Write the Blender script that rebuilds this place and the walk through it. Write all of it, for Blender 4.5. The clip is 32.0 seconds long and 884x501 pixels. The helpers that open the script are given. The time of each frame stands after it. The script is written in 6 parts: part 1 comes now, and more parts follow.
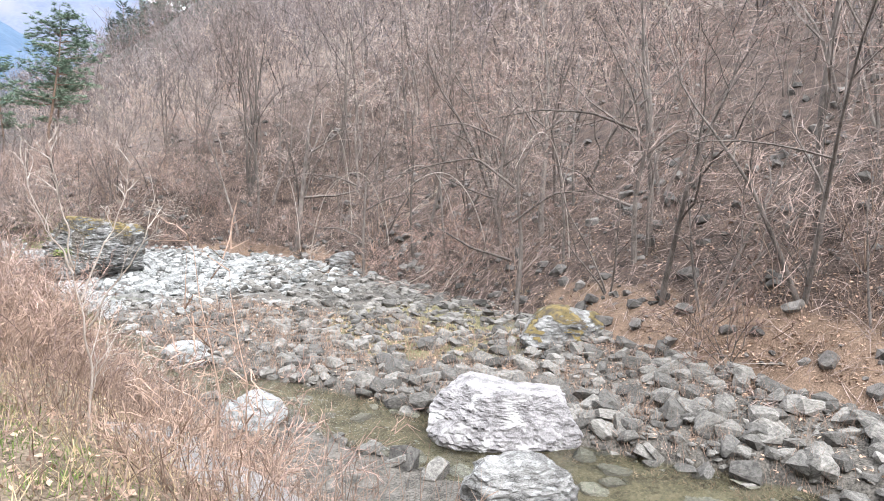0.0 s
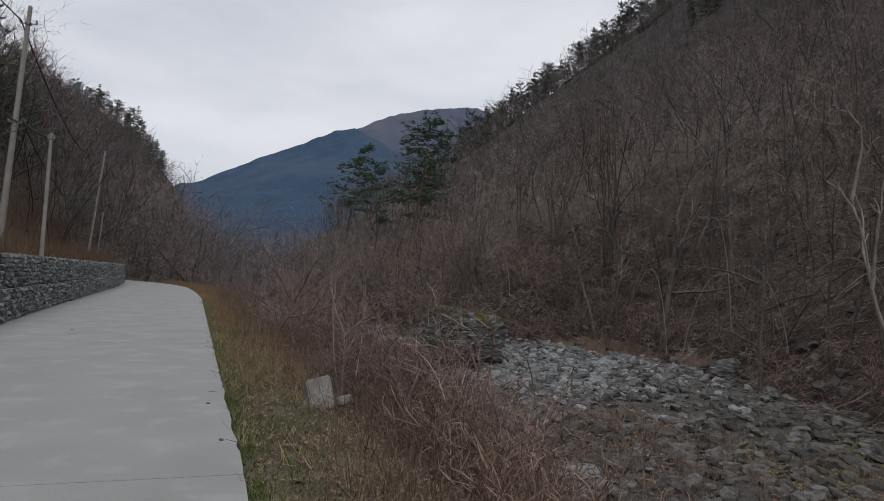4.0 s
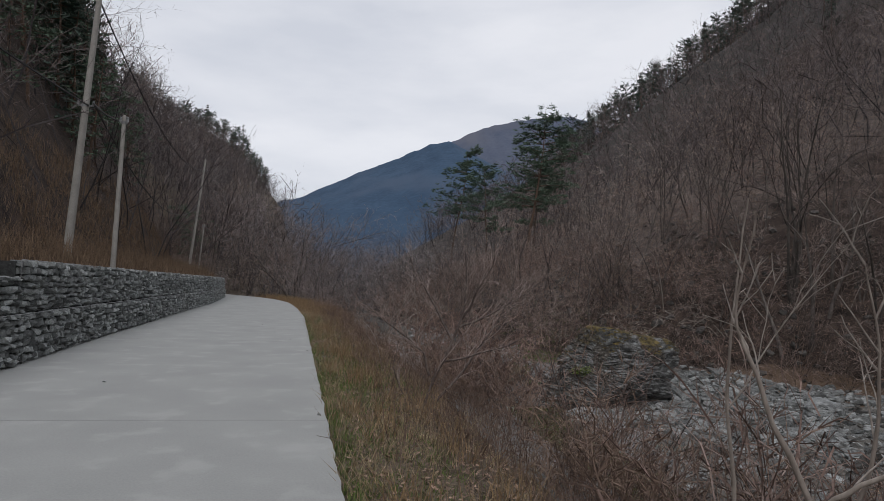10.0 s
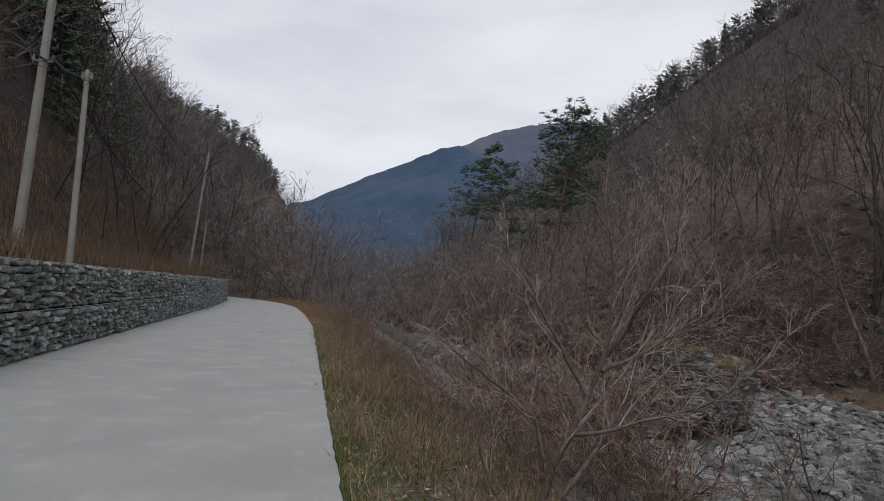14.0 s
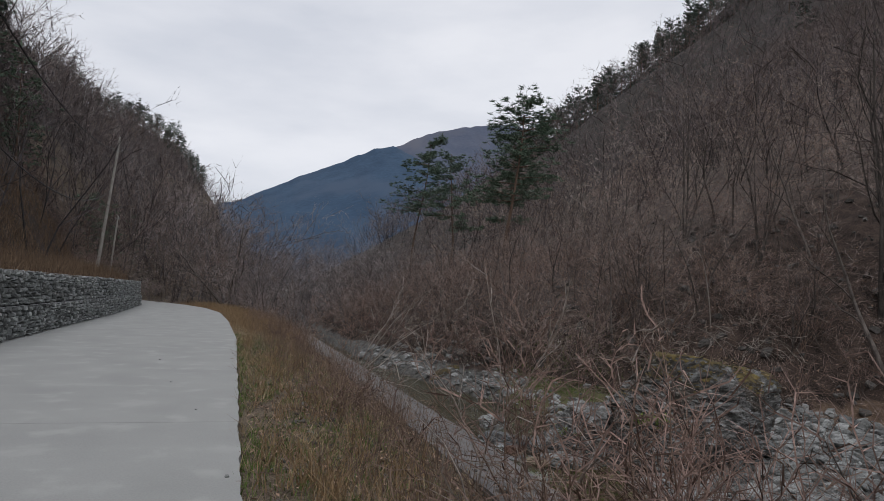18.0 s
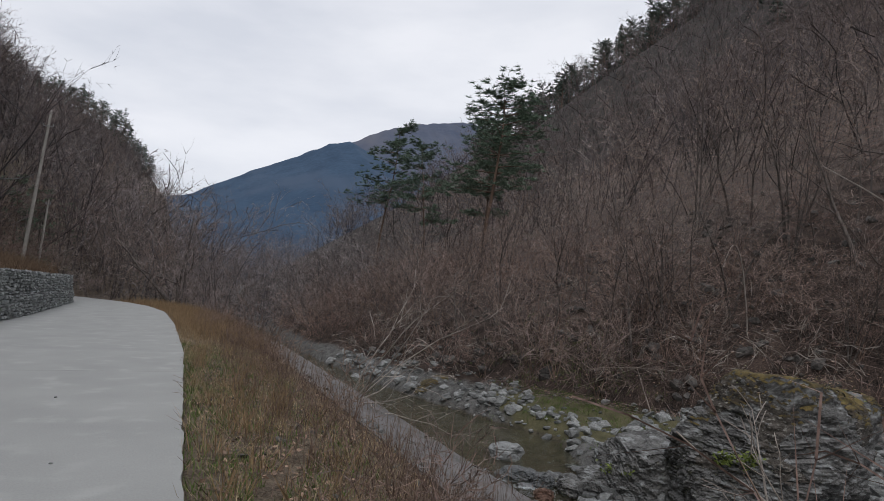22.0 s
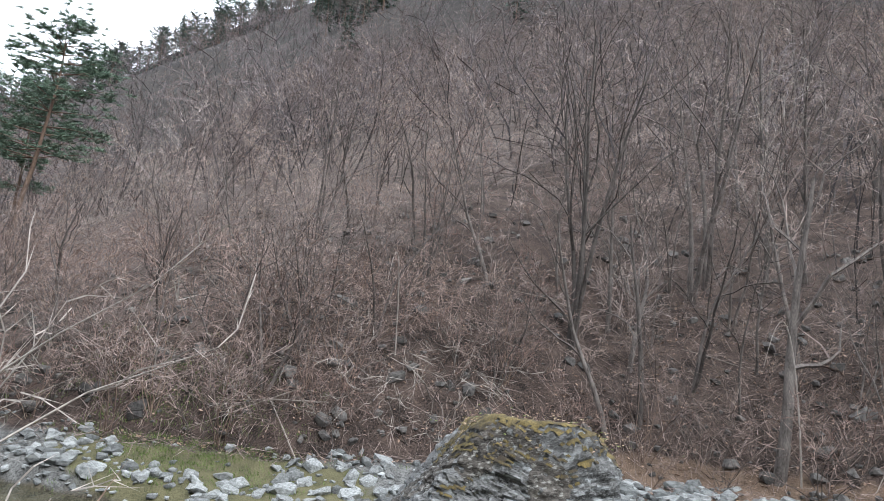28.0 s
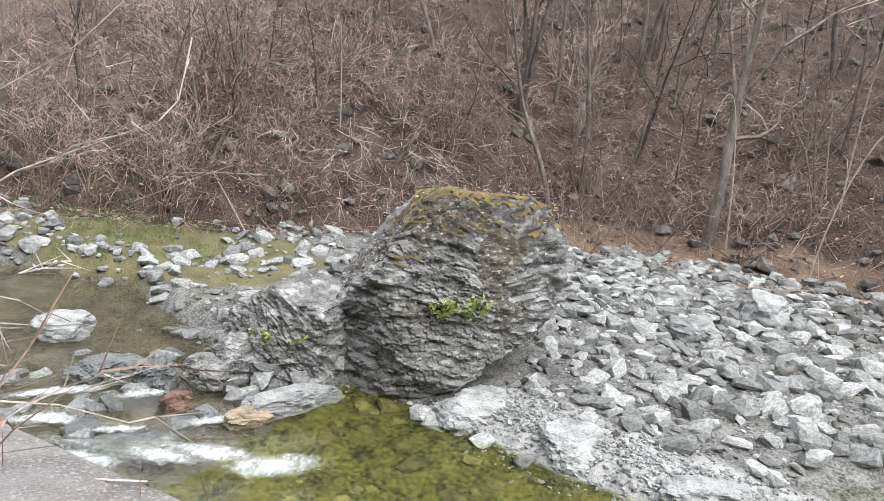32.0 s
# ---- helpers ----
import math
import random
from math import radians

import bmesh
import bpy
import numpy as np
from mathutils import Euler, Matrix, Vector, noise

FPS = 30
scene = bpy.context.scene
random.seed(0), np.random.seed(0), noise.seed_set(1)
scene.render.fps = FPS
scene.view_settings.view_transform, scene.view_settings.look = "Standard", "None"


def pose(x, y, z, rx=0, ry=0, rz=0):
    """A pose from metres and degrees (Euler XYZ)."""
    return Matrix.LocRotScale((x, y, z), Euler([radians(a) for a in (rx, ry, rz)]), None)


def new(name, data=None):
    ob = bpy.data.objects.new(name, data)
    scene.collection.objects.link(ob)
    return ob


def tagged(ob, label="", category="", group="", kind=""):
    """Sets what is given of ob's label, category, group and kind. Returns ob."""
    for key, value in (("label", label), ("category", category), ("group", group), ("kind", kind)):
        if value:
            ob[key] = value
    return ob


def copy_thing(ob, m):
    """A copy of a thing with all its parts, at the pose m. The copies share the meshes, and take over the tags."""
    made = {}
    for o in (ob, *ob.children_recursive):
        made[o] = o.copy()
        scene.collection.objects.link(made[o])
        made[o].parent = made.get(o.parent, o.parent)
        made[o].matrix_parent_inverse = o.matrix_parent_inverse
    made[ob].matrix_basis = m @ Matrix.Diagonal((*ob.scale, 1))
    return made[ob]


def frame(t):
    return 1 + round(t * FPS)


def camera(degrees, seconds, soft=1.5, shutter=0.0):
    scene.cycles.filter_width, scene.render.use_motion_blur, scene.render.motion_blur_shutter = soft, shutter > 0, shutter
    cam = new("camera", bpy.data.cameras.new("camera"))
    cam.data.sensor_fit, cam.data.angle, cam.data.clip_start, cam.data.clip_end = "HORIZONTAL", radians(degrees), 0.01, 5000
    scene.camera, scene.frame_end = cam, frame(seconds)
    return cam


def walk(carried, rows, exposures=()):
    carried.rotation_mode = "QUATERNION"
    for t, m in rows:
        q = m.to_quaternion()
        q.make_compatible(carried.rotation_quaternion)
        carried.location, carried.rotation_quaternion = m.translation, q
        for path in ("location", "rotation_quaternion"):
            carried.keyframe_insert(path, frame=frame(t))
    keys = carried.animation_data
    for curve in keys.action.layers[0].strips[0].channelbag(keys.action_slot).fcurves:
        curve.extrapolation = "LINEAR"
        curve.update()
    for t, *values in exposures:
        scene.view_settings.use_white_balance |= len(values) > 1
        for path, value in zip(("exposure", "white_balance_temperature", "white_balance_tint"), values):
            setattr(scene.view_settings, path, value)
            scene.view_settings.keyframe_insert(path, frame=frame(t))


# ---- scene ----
import itertools
from functools import lru_cache

# ---- camera and walk: seconds, x, y, z, heading (clockwise from +y), pitch, lean ----
cam = camera(65.0, 32.0, soft=0.6)
PATH = [
    (0, -0.39, -0.38, 1.50, 45.59, -4.33, 1.10),
    (0.5, -0.42, 0.13, 1.50, 38.80, -5.19, 3.13),
    (1, -0.45, 0.64, 1.50, 31.76, -5.80, 3.47),
    (1.5, -0.47, 1.18, 1.50, 23.01, -6.55, 2.90),
    (2, -0.47, 1.74, 1.50, 20.48, -4.40, 2.71),
    (2.5, -0.47, 2.31, 1.50, 19.34, 1.24, 2.76),
    (3, -0.46, 2.91, 1.50, 18.99, 2.10, 2.69),
    (3.5, -0.44, 3.51, 1.50, 19.55, 2.29, 2.48),
    (5.5, -0.39, 5.91, 1.50, 19.14, 2.73, 2.65),
    (6, -0.38, 6.51, 1.50, 18.86, 2.65, 2.63),
    (6.5, -0.38, 7.10, 1.50, 18.70, 2.72, 2.79),
    (7, -0.39, 7.70, 1.50, 18.77, 2.74, 2.70),
    (7.5, -0.39, 8.29, 1.50, 18.28, 2.87, 2.68),
    (8, -0.40, 8.89, 1.50, 16.85, 2.86, 2.50),
    (8.5, -0.41, 9.49, 1.50, 14.10, 2.79, 2.38),
    (9, -0.41, 10.09, 1.50, 13.00, 2.99, 2.34),
    (9.5, -0.40, 10.71, 1.50, 12.03, 2.99, 2.34),
    (10, -0.40, 11.34, 1.50, 11.69, 3.16, 2.19),
    (11, -0.39, 12.58, 1.50, 11.41, 3.30, 2.36),
    (12, -0.39, 13.79, 1.50, 11.50, 3.39, 2.68),
    (13, -0.41, 14.99, 1.50, 11.14, 3.39, 2.82),
    (14, -0.35, 16.26, 1.50, 10.96, 3.50, 2.86),
    (14.5, -0.31, 16.90, 1.50, 11.34, 3.64, 2.92),
    (16.5, -0.16, 19.47, 1.50, 17.77, 4.13, 2.38),
    (17, -0.14, 20.09, 1.50, 17.64, 3.93, 2.52),
    (17.5, -0.14, 20.71, 1.50, 17.39, 3.94, 2.48),
    (18, -0.13, 21.33, 1.50, 16.43, 3.87, 2.49),
    (18.5, -0.13, 21.95, 1.50, 16.04, 3.94, 2.75),
    (19, -0.12, 22.58, 1.50, 16.31, 3.78, 2.72),
    (19.5, -0.12, 23.22, 1.50, 17.20, 3.83, 2.87),
    (20, -0.10, 23.88, 1.50, 18.59, 3.78, 2.77),
    (20.5, -0.10, 24.54, 1.50, 19.06, 3.80, 2.88),
    (21, -0.09, 25.21, 1.50, 19.75, 3.76, 2.91),
    (22, -0.09, 26.58, 1.50, 20.19, 3.84, 2.88),
    (23, -0.08, 27.95, 1.50, 20.63, 3.90, 2.80),
    (23.5, -0.07, 28.62, 1.50, 20.87, 3.90, 2.85),
    (24, -0.03, 29.29, 1.50, 24.79, 4.30, 3.15),
    (24.5, 0.03, 29.95, 1.50, 27.19, 4.24, 3.61),
    (26.5, 0.80, 32.71, 1.43, 39.12, 5.11, 4.70),
    (27, 0.92, 33.18, 1.42, 45.31, 5.62, 5.10),
    (27.5, 1.03, 33.54, 1.41, 53.94, 6.48, 4.70),
    (28, 1.15, 33.79, 1.40, 57.54, 7.13, 4.80),
    (28.5, 1.23, 33.93, 1.40, 59.38, 8.00, 4.30),
    (29, 1.30, 34.01, 1.40, 62.19, 14.18, 3.80),
    (29.5, 1.31, 34.05, 1.40, 63.24, 4.11, 4.46),
    (30, 1.32, 34.06, 1.40, 64.11, -6.90, 4.68),
    (30.5, 1.33, 34.08, 1.40, 64.91, -17.76, 4.86),
    (31, 1.33, 34.10, 1.40, 64.77, -19.39, 4.90),
    (31.5, 1.34, 34.12, 1.40, 64.74, -19.71, 4.91),
    (32, 1.35, 34.14, 1.40, 63.92, -11.12, 4.96),
]
walk(cam, [(t, pose(x, y, z, 90 + up, 0, -turn) @ pose(0, 0, 0, 0, 0, lean)) for t, x, y, z, turn, up, lean in PATH],
     exposures=[(t, stops, kelvin, tint) for t, stops, kelvin, tint in (
         (0, 2.8, 6350, 11), (1.0, 2.45, 6500, 12), (1.4, 2.3, 6550, 12), (2.0, 1.55, 6550, 12), (2.4, 0.9, 6450, 12), (2.9, -0.05, 6350, 12), (3.5, -0.12, 6350, 12), (9, -0.03, 6350, 12), (16, 0.0, 6350, 12), (24, 0.2, 6350, 12),
         (26.5, 0.45, 6050, 9), (27.2, 0.75, 5900, 8), (27.6, 1.35, 5950, 8), (28, 1.8, 6000, 8), (28.8, 2.3, 5800, 5), (29.3, 2.1, 6050, 6), (30, 2.2, 6400, 7), (31, 2.0, 6450, 8), (32, 2.2, 6500, 10))])

# ---- sky and sun: an overcast day ----
SUN_UP, SUN_TURN = 48, 200
world = bpy.data.worlds.new("overcast_sky")
scene.world = world
world.use_nodes = True
wn, wl = world.node_tree.nodes, world.node_tree.links
wn.clear()
w_out, w_bg = wn.new("ShaderNodeOutputWorld"), wn.new("ShaderNodeBackground")
w_sky = wn.new("ShaderNodeTexSky")
w_sky.sky_type, w_sky.sun_disc = "NISHITA", False
w_sky.sun_elevation, w_sky.sun_rotation = radians(SUN_UP), radians(SUN_TURN)
w_dim = wn.new("ShaderNodeVectorMath")
w_dim.operation = "SCALE"
w_dim.inputs["Scale"].default_value = 0.10
w_co, w_map = wn.new("ShaderNodeTexCoord"), wn.new("ShaderNodeMapping")
w_map.inputs["Scale"].default_value = (1.0, 1.0, 3.2)
w_noise, w_ramp, w_mix = wn.new("ShaderNodeTexNoise"), wn.new("ShaderNodeValToRGB"), wn.new("ShaderNodeMix")
w_noise.inputs["Scale"].default_value, w_noise.inputs["Detail"].default_value = 2.6, 6
w_noise.inputs["Roughness"].default_value = 0.5
w_ramp.color_ramp.elements[0].position, w_ramp.color_ramp.elements[0].color = 0.36, (0.66, 0.685, 0.73, 1)
w_ramp.color_ramp.elements[1].position, w_ramp.color_ramp.elements[1].color = 0.62, (0.84, 0.85, 0.87, 1)
w_mix.data_type = "RGBA"
w_mix.inputs["Factor"].default_value = 0.93
wl.new(w_co.outputs["Generated"], w_map.inputs["Vector"])
wl.new(w_map.outputs["Vector"], w_noise.inputs["Vector"])
wl.new(w_noise.outputs["Fac"], w_ramp.inputs["Fac"])
wl.new(w_sky.outputs["Color"], w_dim.inputs[0])
wl.new(w_dim.outputs["Vector"], w_mix.inputs["A"])
wl.new(w_ramp.outputs["Color"], w_mix.inputs["B"])
wl.new(w_mix.outputs["Result"], w_bg.inputs["Color"])
wl.new(w_bg.outputs["Background"], w_out.inputs["Surface"])
sun = new("sun", bpy.data.lights.new("sun", "SUN"))
sun.data.energy, sun.data.angle, sun.data.color = 0.85, radians(40), (1.0, 0.97, 0.93)
sun.matrix_world = pose(0, 0, 60, 90 - SUN_UP, 0, 180 - SUN_TURN)


# ---- materials ----
def material(name, dark, light, scale=6.0, fine=60.0, rough=0.85, bump=0.3, spread=0.0, third=None, third_at=0.62, third_scale=1.5, detail=6, metal=0.0, stretch=None, coat=0.0, by_plant=False):
    """Two noises mix two colours; a third colour comes in patches; spread varies single pieces or objects."""
    m = bpy.data.materials.new(name)
    m.use_nodes = True
    n, l = m.node_tree.nodes, m.node_tree.links
    b = n["Principled BSDF"]
    co = n.new("ShaderNodeTexCoord")
    vec = co.outputs["Object"]
    if stretch:
        mp = n.new("ShaderNodeMapping")
        mp.inputs["Scale"].default_value = stretch
        l.new(vec, mp.inputs["Vector"])
        vec = mp.outputs["Vector"]
    a, f = n.new("ShaderNodeTexNoise"), n.new("ShaderNodeTexNoise")
    for node, s in ((a, scale), (f, fine)):
        node.inputs["Scale"].default_value, node.inputs["Detail"].default_value = s, detail
        l.new(vec, node.inputs["Vector"])
    add = n.new("ShaderNodeMath")
    add.operation = "MULTIPLY_ADD"
    add.inputs[1].default_value = 0.45
    l.new(f.outputs["Fac"], add.inputs[0])
    sc = n.new("ShaderNodeMath")
    sc.operation = "MULTIPLY"
    sc.inputs[1].default_value = 0.55
    l.new(a.outputs["Fac"], sc.inputs[0])
    l.new(sc.outputs[0], add.inputs[2])
    ramp = n.new("ShaderNodeValToRGB")
    ramp.color_ramp.elements[0].position, ramp.color_ramp.elements[0].color = 0.36, (*dark, 1)
    ramp.color_ramp.elements[1].position, ramp.color_ramp.elements[1].color = 0.64, (*light, 1)
    l.new(add.outputs[0], ramp.inputs["Fac"])
    col = ramp.outputs["Color"]
    if third:
        t = n.new("ShaderNodeTexNoise")
        t.inputs["Scale"].default_value, t.inputs["Detail"].default_value = third_scale, 5
        l.new(vec, t.inputs["Vector"])
        tr = n.new("ShaderNodeValToRGB")
        tr.color_ramp.elements[0].position, tr.color_ramp.elements[1].position = third_at - 0.06, third_at + 0.08
        l.new(t.outputs["Fac"], tr.inputs["Fac"])
        mx = n.new("ShaderNodeMix")
        mx.data_type = "RGBA"
        l.new(tr.outputs["Color"], mx.inputs["Factor"])
        l.new(col, mx.inputs["A"])
        mx.inputs["B"].default_value = (*third, 1)
        col = mx.outputs["Result"]
    if spread:
        ob, ge, sm, fr = n.new("ShaderNodeObjectInfo"), n.new("ShaderNodeNewGeometry"), n.new("ShaderNodeMath"), n.new("ShaderNodeMath")
        sm.operation, fr.operation = ("MULTIPLY_ADD", "MULTIPLY") if by_plant else ("ADD", "FRACT")
        l.new(ob.outputs["Random"], sm.inputs[0])
        if by_plant:
            sm.inputs[1].default_value, fr.inputs[1].default_value = 2.2, 1 / 3.2
        l.new(ge.outputs["Random Per Island"], sm.inputs[2 if by_plant else 1])
        l.new(sm.outputs[0], fr.inputs[0])
        mr = n.new("ShaderNodeMapRange")
        mr.inputs["To Min"].default_value, mr.inputs["To Max"].default_value = 1 - spread, 1 + spread
        l.new(fr.outputs[0], mr.inputs["Value"])
        hs = n.new("ShaderNodeHueSaturation")
        l.new(mr.outputs["Result"], hs.inputs["Value"])
        l.new(col, hs.inputs["Color"])
        col = hs.outputs["Color"]
    l.new(col, b.inputs["Base Color"])
    b.inputs["Roughness"].default_value, b.inputs["Metallic"].default_value = rough, metal
    b.inputs["Specular IOR Level"].default_value = 0.3
    if coat:
        b.inputs["Coat Weight"].default_value, b.inputs["Coat Roughness"].default_value = coat, 0.15
    if bump:
        bp = n.new("ShaderNodeBump")
        bp.inputs["Strength"].default_value, bp.inputs["Distance"].default_value = bump, 0.03
        l.new(add.outputs[0], bp.inputs["Height"])
        l.new(bp.outputs["Normal"], b.inputs["Normal"])
    return m


def layered_ground(name, layers, jitter=0.55):
    """Ground whose layers (attribute, dark, light, coarse, fine) lie over one another where their attribute says."""
    m = bpy.data.materials.new(name)
    m.use_nodes = True
    n, l = m.node_tree.nodes, m.node_tree.links
    b = n["Principled BSDF"]
    co = n.new("ShaderNodeTexCoord")
    brk = n.new("ShaderNodeTexNoise")
    brk.inputs["Scale"].default_value, brk.inputs["Detail"].default_value = 1.6, 9
    l.new(co.outputs["Object"], brk.inputs["Vector"])
    col = height = None
    for attr, dark, light, coarse, fine in layers:
        a, f, ad = n.new("ShaderNodeTexNoise"), n.new("ShaderNodeTexNoise"), n.new("ShaderNodeMath")
        for node, sc in ((a, coarse), (f, fine)):
            node.inputs["Scale"].default_value, node.inputs["Detail"].default_value = sc, 7
            l.new(co.outputs["Object"], node.inputs["Vector"])
        ad.operation = "MULTIPLY_ADD"
        ad.inputs[1].default_value, ad.inputs[2].default_value = 0.6, 0.0
        half = n.new("ShaderNodeMath")
        half.operation = "MULTIPLY"
        half.inputs[1].default_value = 0.4
        l.new(a.outputs["Fac"], half.inputs[0])
        l.new(f.outputs["Fac"], ad.inputs[0])
        l.new(half.outputs[0], ad.inputs[2])
        r = n.new("ShaderNodeValToRGB")
        r.color_ramp.elements[0].position, r.color_ramp.elements[0].color = 0.38, (*dark, 1)
        r.color_ramp.elements[1].position, r.color_ramp.elements[1].color = 0.62, (*light, 1)
        l.new(ad.outputs[0], r.inputs["Fac"])
        if col is None:
            col, height = r.outputs["Color"], ad.outputs[0]
            continue
        at, k, mr, mx = n.new("ShaderNodeAttribute"), n.new("ShaderNodeMath"), n.new("ShaderNodeMapRange"), n.new("ShaderNodeMix")
        at.attribute_name = attr
        k.operation = "MULTIPLY_ADD"
        k.inputs[1].default_value = jitter
        l.new(brk.outputs["Fac"], k.inputs[0])
        l.new(at.outputs["Fac"], k.inputs[2])
        mr.inputs["From Min"].default_value, mr.inputs["From Max"].default_value = 0.5 + jitter * 0.5 - 0.08, 0.5 + jitter * 0.5 + 0.08
        l.new(k.outputs[0], mr.inputs["Value"])
        mx.data_type = "RGBA"
        l.new(mr.outputs["Result"], mx.inputs["Factor"])
        l.new(col, mx.inputs["A"])
        l.new(r.outputs["Color"], mx.inputs["B"])
        col = mx.outputs["Result"]
    l.new(col, b.inputs["Base Color"])
    b.inputs["Roughness"].default_value, b.inputs["Specular IOR Level"].default_value = 0.93, 0.2
    bp = n.new("ShaderNodeBump")
    bp.inputs["Strength"].default_value, bp.inputs["Distance"].default_value = 0.9, 0.06
    l.new(height, bp.inputs["Height"])
    l.new(bp.outputs["Normal"], b.inputs["Normal"])
    return m


M_GROUND = layered_ground("valley_ground", (
    ("", (0.009, 0.007, 0.006), (0.095, 0.068, 0.056), 1.6, 19),
    ("is_far", (0.020, 0.018, 0.016), (0.060, 0.051, 0.046), 0.15, 1.8),
    ("is_pale", (0.034, 0.027, 0.023), (0.140, 0.108, 0.093), 1.2, 12),
    ("is_verge", (0.050, 0.038, 0.027), (0.19, 0.15, 0.108), 2.2, 38),
    ("is_gravel", (0.035, 0.034, 0.032), (0.20, 0.197, 0.188), 3.5, 22),
    ("is_dirt", (0.026, 0.024, 0.021), (0.130, 0.120, 0.106), 3.0, 22),
    ("is_spit", (0.12, 0.121, 0.12), (0.37, 0.374, 0.365), 4.0, 60),
    ("is_red", (0.075, 0.052, 0.038), (0.20, 0.14, 0.10), 2.0, 30),
    ("is_grassy", (0.055, 0.055, 0.028), (0.15, 0.135, 0.075), 2.0, 34),
    ("is_brown", (0.030, 0.026, 0.018), (0.125, 0.110, 0.080), 2.0, 16),
    ("is_pool", (0.018, 0.021, 0.006), (0.128, 0.122, 0.033), 1.8, 14)))
M_CONCRETE = material("road_concrete", (0.315, 0.320, 0.310), (0.372, 0.376, 0.364), 1.1, 60, 0.9, 0.35, third=(0.395, 0.398, 0.386), third_at=0.62, third_scale=2.2, stretch=(0.9, 0.8, 1))
M_APRON = material("weathered_apron_concrete", (0.085, 0.079, 0.076), (0.215, 0.203, 0.197), 2.0, 60, 0.92, 0.7, third=(0.245, 0.233, 0.226), third_at=0.60, third_scale=30)
M_STONE = material("creek_stone", (0.078, 0.082, 0.081), (0.325, 0.333, 0.325), 5, 40, 0.8, 0.5, spread=0.5, stretch=(1, 1, 3))
M_BROWNSTONE = material("brown_grey_creek_stone", (0.042, 0.040, 0.037), (0.180, 0.172, 0.158), 5, 40, 0.85, 0.5, spread=0.5, stretch=(1, 1, 3))
M_BOULDER = material("layered_boulder_rock", (0.026, 0.025, 0.024), (0.225, 0.223, 0.217), 2.2, 24, 0.85, 0.8, third=(0.30, 0.312, 0.31), third_at=0.60, third_scale=3.4, stretch=(1.2, 1.2, 4.0))
M_PALE = material("pale_washed_rock", (0.10, 0.105, 0.105), (0.34, 0.35, 0.345), 3.5, 26, 0.75, 0.9, spread=0.2, stretch=(1, 1, 3.5))
M_MOSS = material("boulder_moss", (0.045, 0.037, 0.019), (0.190, 0.145, 0.058), 3, 40, 0.98, 0.9, third=(0.055, 0.045, 0.033), third_at=0.55, third_scale=4)
M_GABION = material("gabion_stone", (0.13, 0.14, 0.138), (0.36, 0.375, 0.365), 7, 50, 0.85, 0.5, spread=0.6)
M_WIRE = material("galvanised_wire", (0.22, 0.22, 0.22), (0.32, 0.32, 0.32), 9, 60, 0.5, 0.0, metal=0.6)
M_POLE = material("utility_pole_concrete", (0.30, 0.285, 0.26), (0.42, 0.40, 0.37), 3, 30, 0.85, 0.2)
M_BARK = material("grey_bark", (0.040, 0.034, 0.031), (0.165, 0.143, 0.128), 6, 40, 0.95, 0.5, spread=0.4, stretch=(1, 1, 0.3), by_plant=True)
M_TWIG = material("bare_twig", (0.064, 0.049, 0.043), (0.300, 0.238, 0.214), 3, 30, 0.9, 0.0, spread=0.75, by_plant=True)
M_TWIG_RED = material("reddish_twig", (0.098, 0.063, 0.053), (0.315, 0.222, 0.188), 3, 30, 0.9, 0.0, spread=0.6, by_plant=True)
M_TWIG_PALE = material("pale_branch", (0.21, 0.18, 0.158), (0.41, 0.37, 0.33), 8, 40, 0.85, 0.2, spread=0.2)
M_BRUSH = material("pinkish_brush", (0.108, 0.078, 0.067), (0.365, 0.277, 0.241), 3, 30, 0.9, 0.0, spread=0.6, by_plant=True)
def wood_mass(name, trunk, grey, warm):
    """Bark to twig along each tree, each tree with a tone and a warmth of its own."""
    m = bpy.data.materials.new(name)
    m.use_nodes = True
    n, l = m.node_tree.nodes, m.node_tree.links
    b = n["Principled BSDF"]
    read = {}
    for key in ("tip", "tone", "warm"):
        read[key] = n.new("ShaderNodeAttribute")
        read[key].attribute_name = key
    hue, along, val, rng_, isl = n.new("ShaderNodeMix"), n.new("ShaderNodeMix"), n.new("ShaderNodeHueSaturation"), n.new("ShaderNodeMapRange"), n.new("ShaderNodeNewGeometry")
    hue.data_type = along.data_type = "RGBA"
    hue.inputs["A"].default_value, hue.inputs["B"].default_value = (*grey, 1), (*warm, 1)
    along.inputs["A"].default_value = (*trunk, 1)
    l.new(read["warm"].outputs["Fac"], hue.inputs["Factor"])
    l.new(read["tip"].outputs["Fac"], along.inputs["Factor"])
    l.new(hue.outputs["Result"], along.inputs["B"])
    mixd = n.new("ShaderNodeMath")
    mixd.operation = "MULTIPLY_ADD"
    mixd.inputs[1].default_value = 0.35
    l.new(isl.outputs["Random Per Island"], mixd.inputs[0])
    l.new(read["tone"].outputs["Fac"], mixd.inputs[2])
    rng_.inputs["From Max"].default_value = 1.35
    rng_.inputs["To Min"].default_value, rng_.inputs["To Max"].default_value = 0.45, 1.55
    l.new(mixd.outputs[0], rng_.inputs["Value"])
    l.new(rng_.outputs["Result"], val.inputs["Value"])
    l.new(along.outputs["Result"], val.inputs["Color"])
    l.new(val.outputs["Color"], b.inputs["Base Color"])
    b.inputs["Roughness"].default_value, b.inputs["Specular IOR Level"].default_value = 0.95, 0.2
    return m


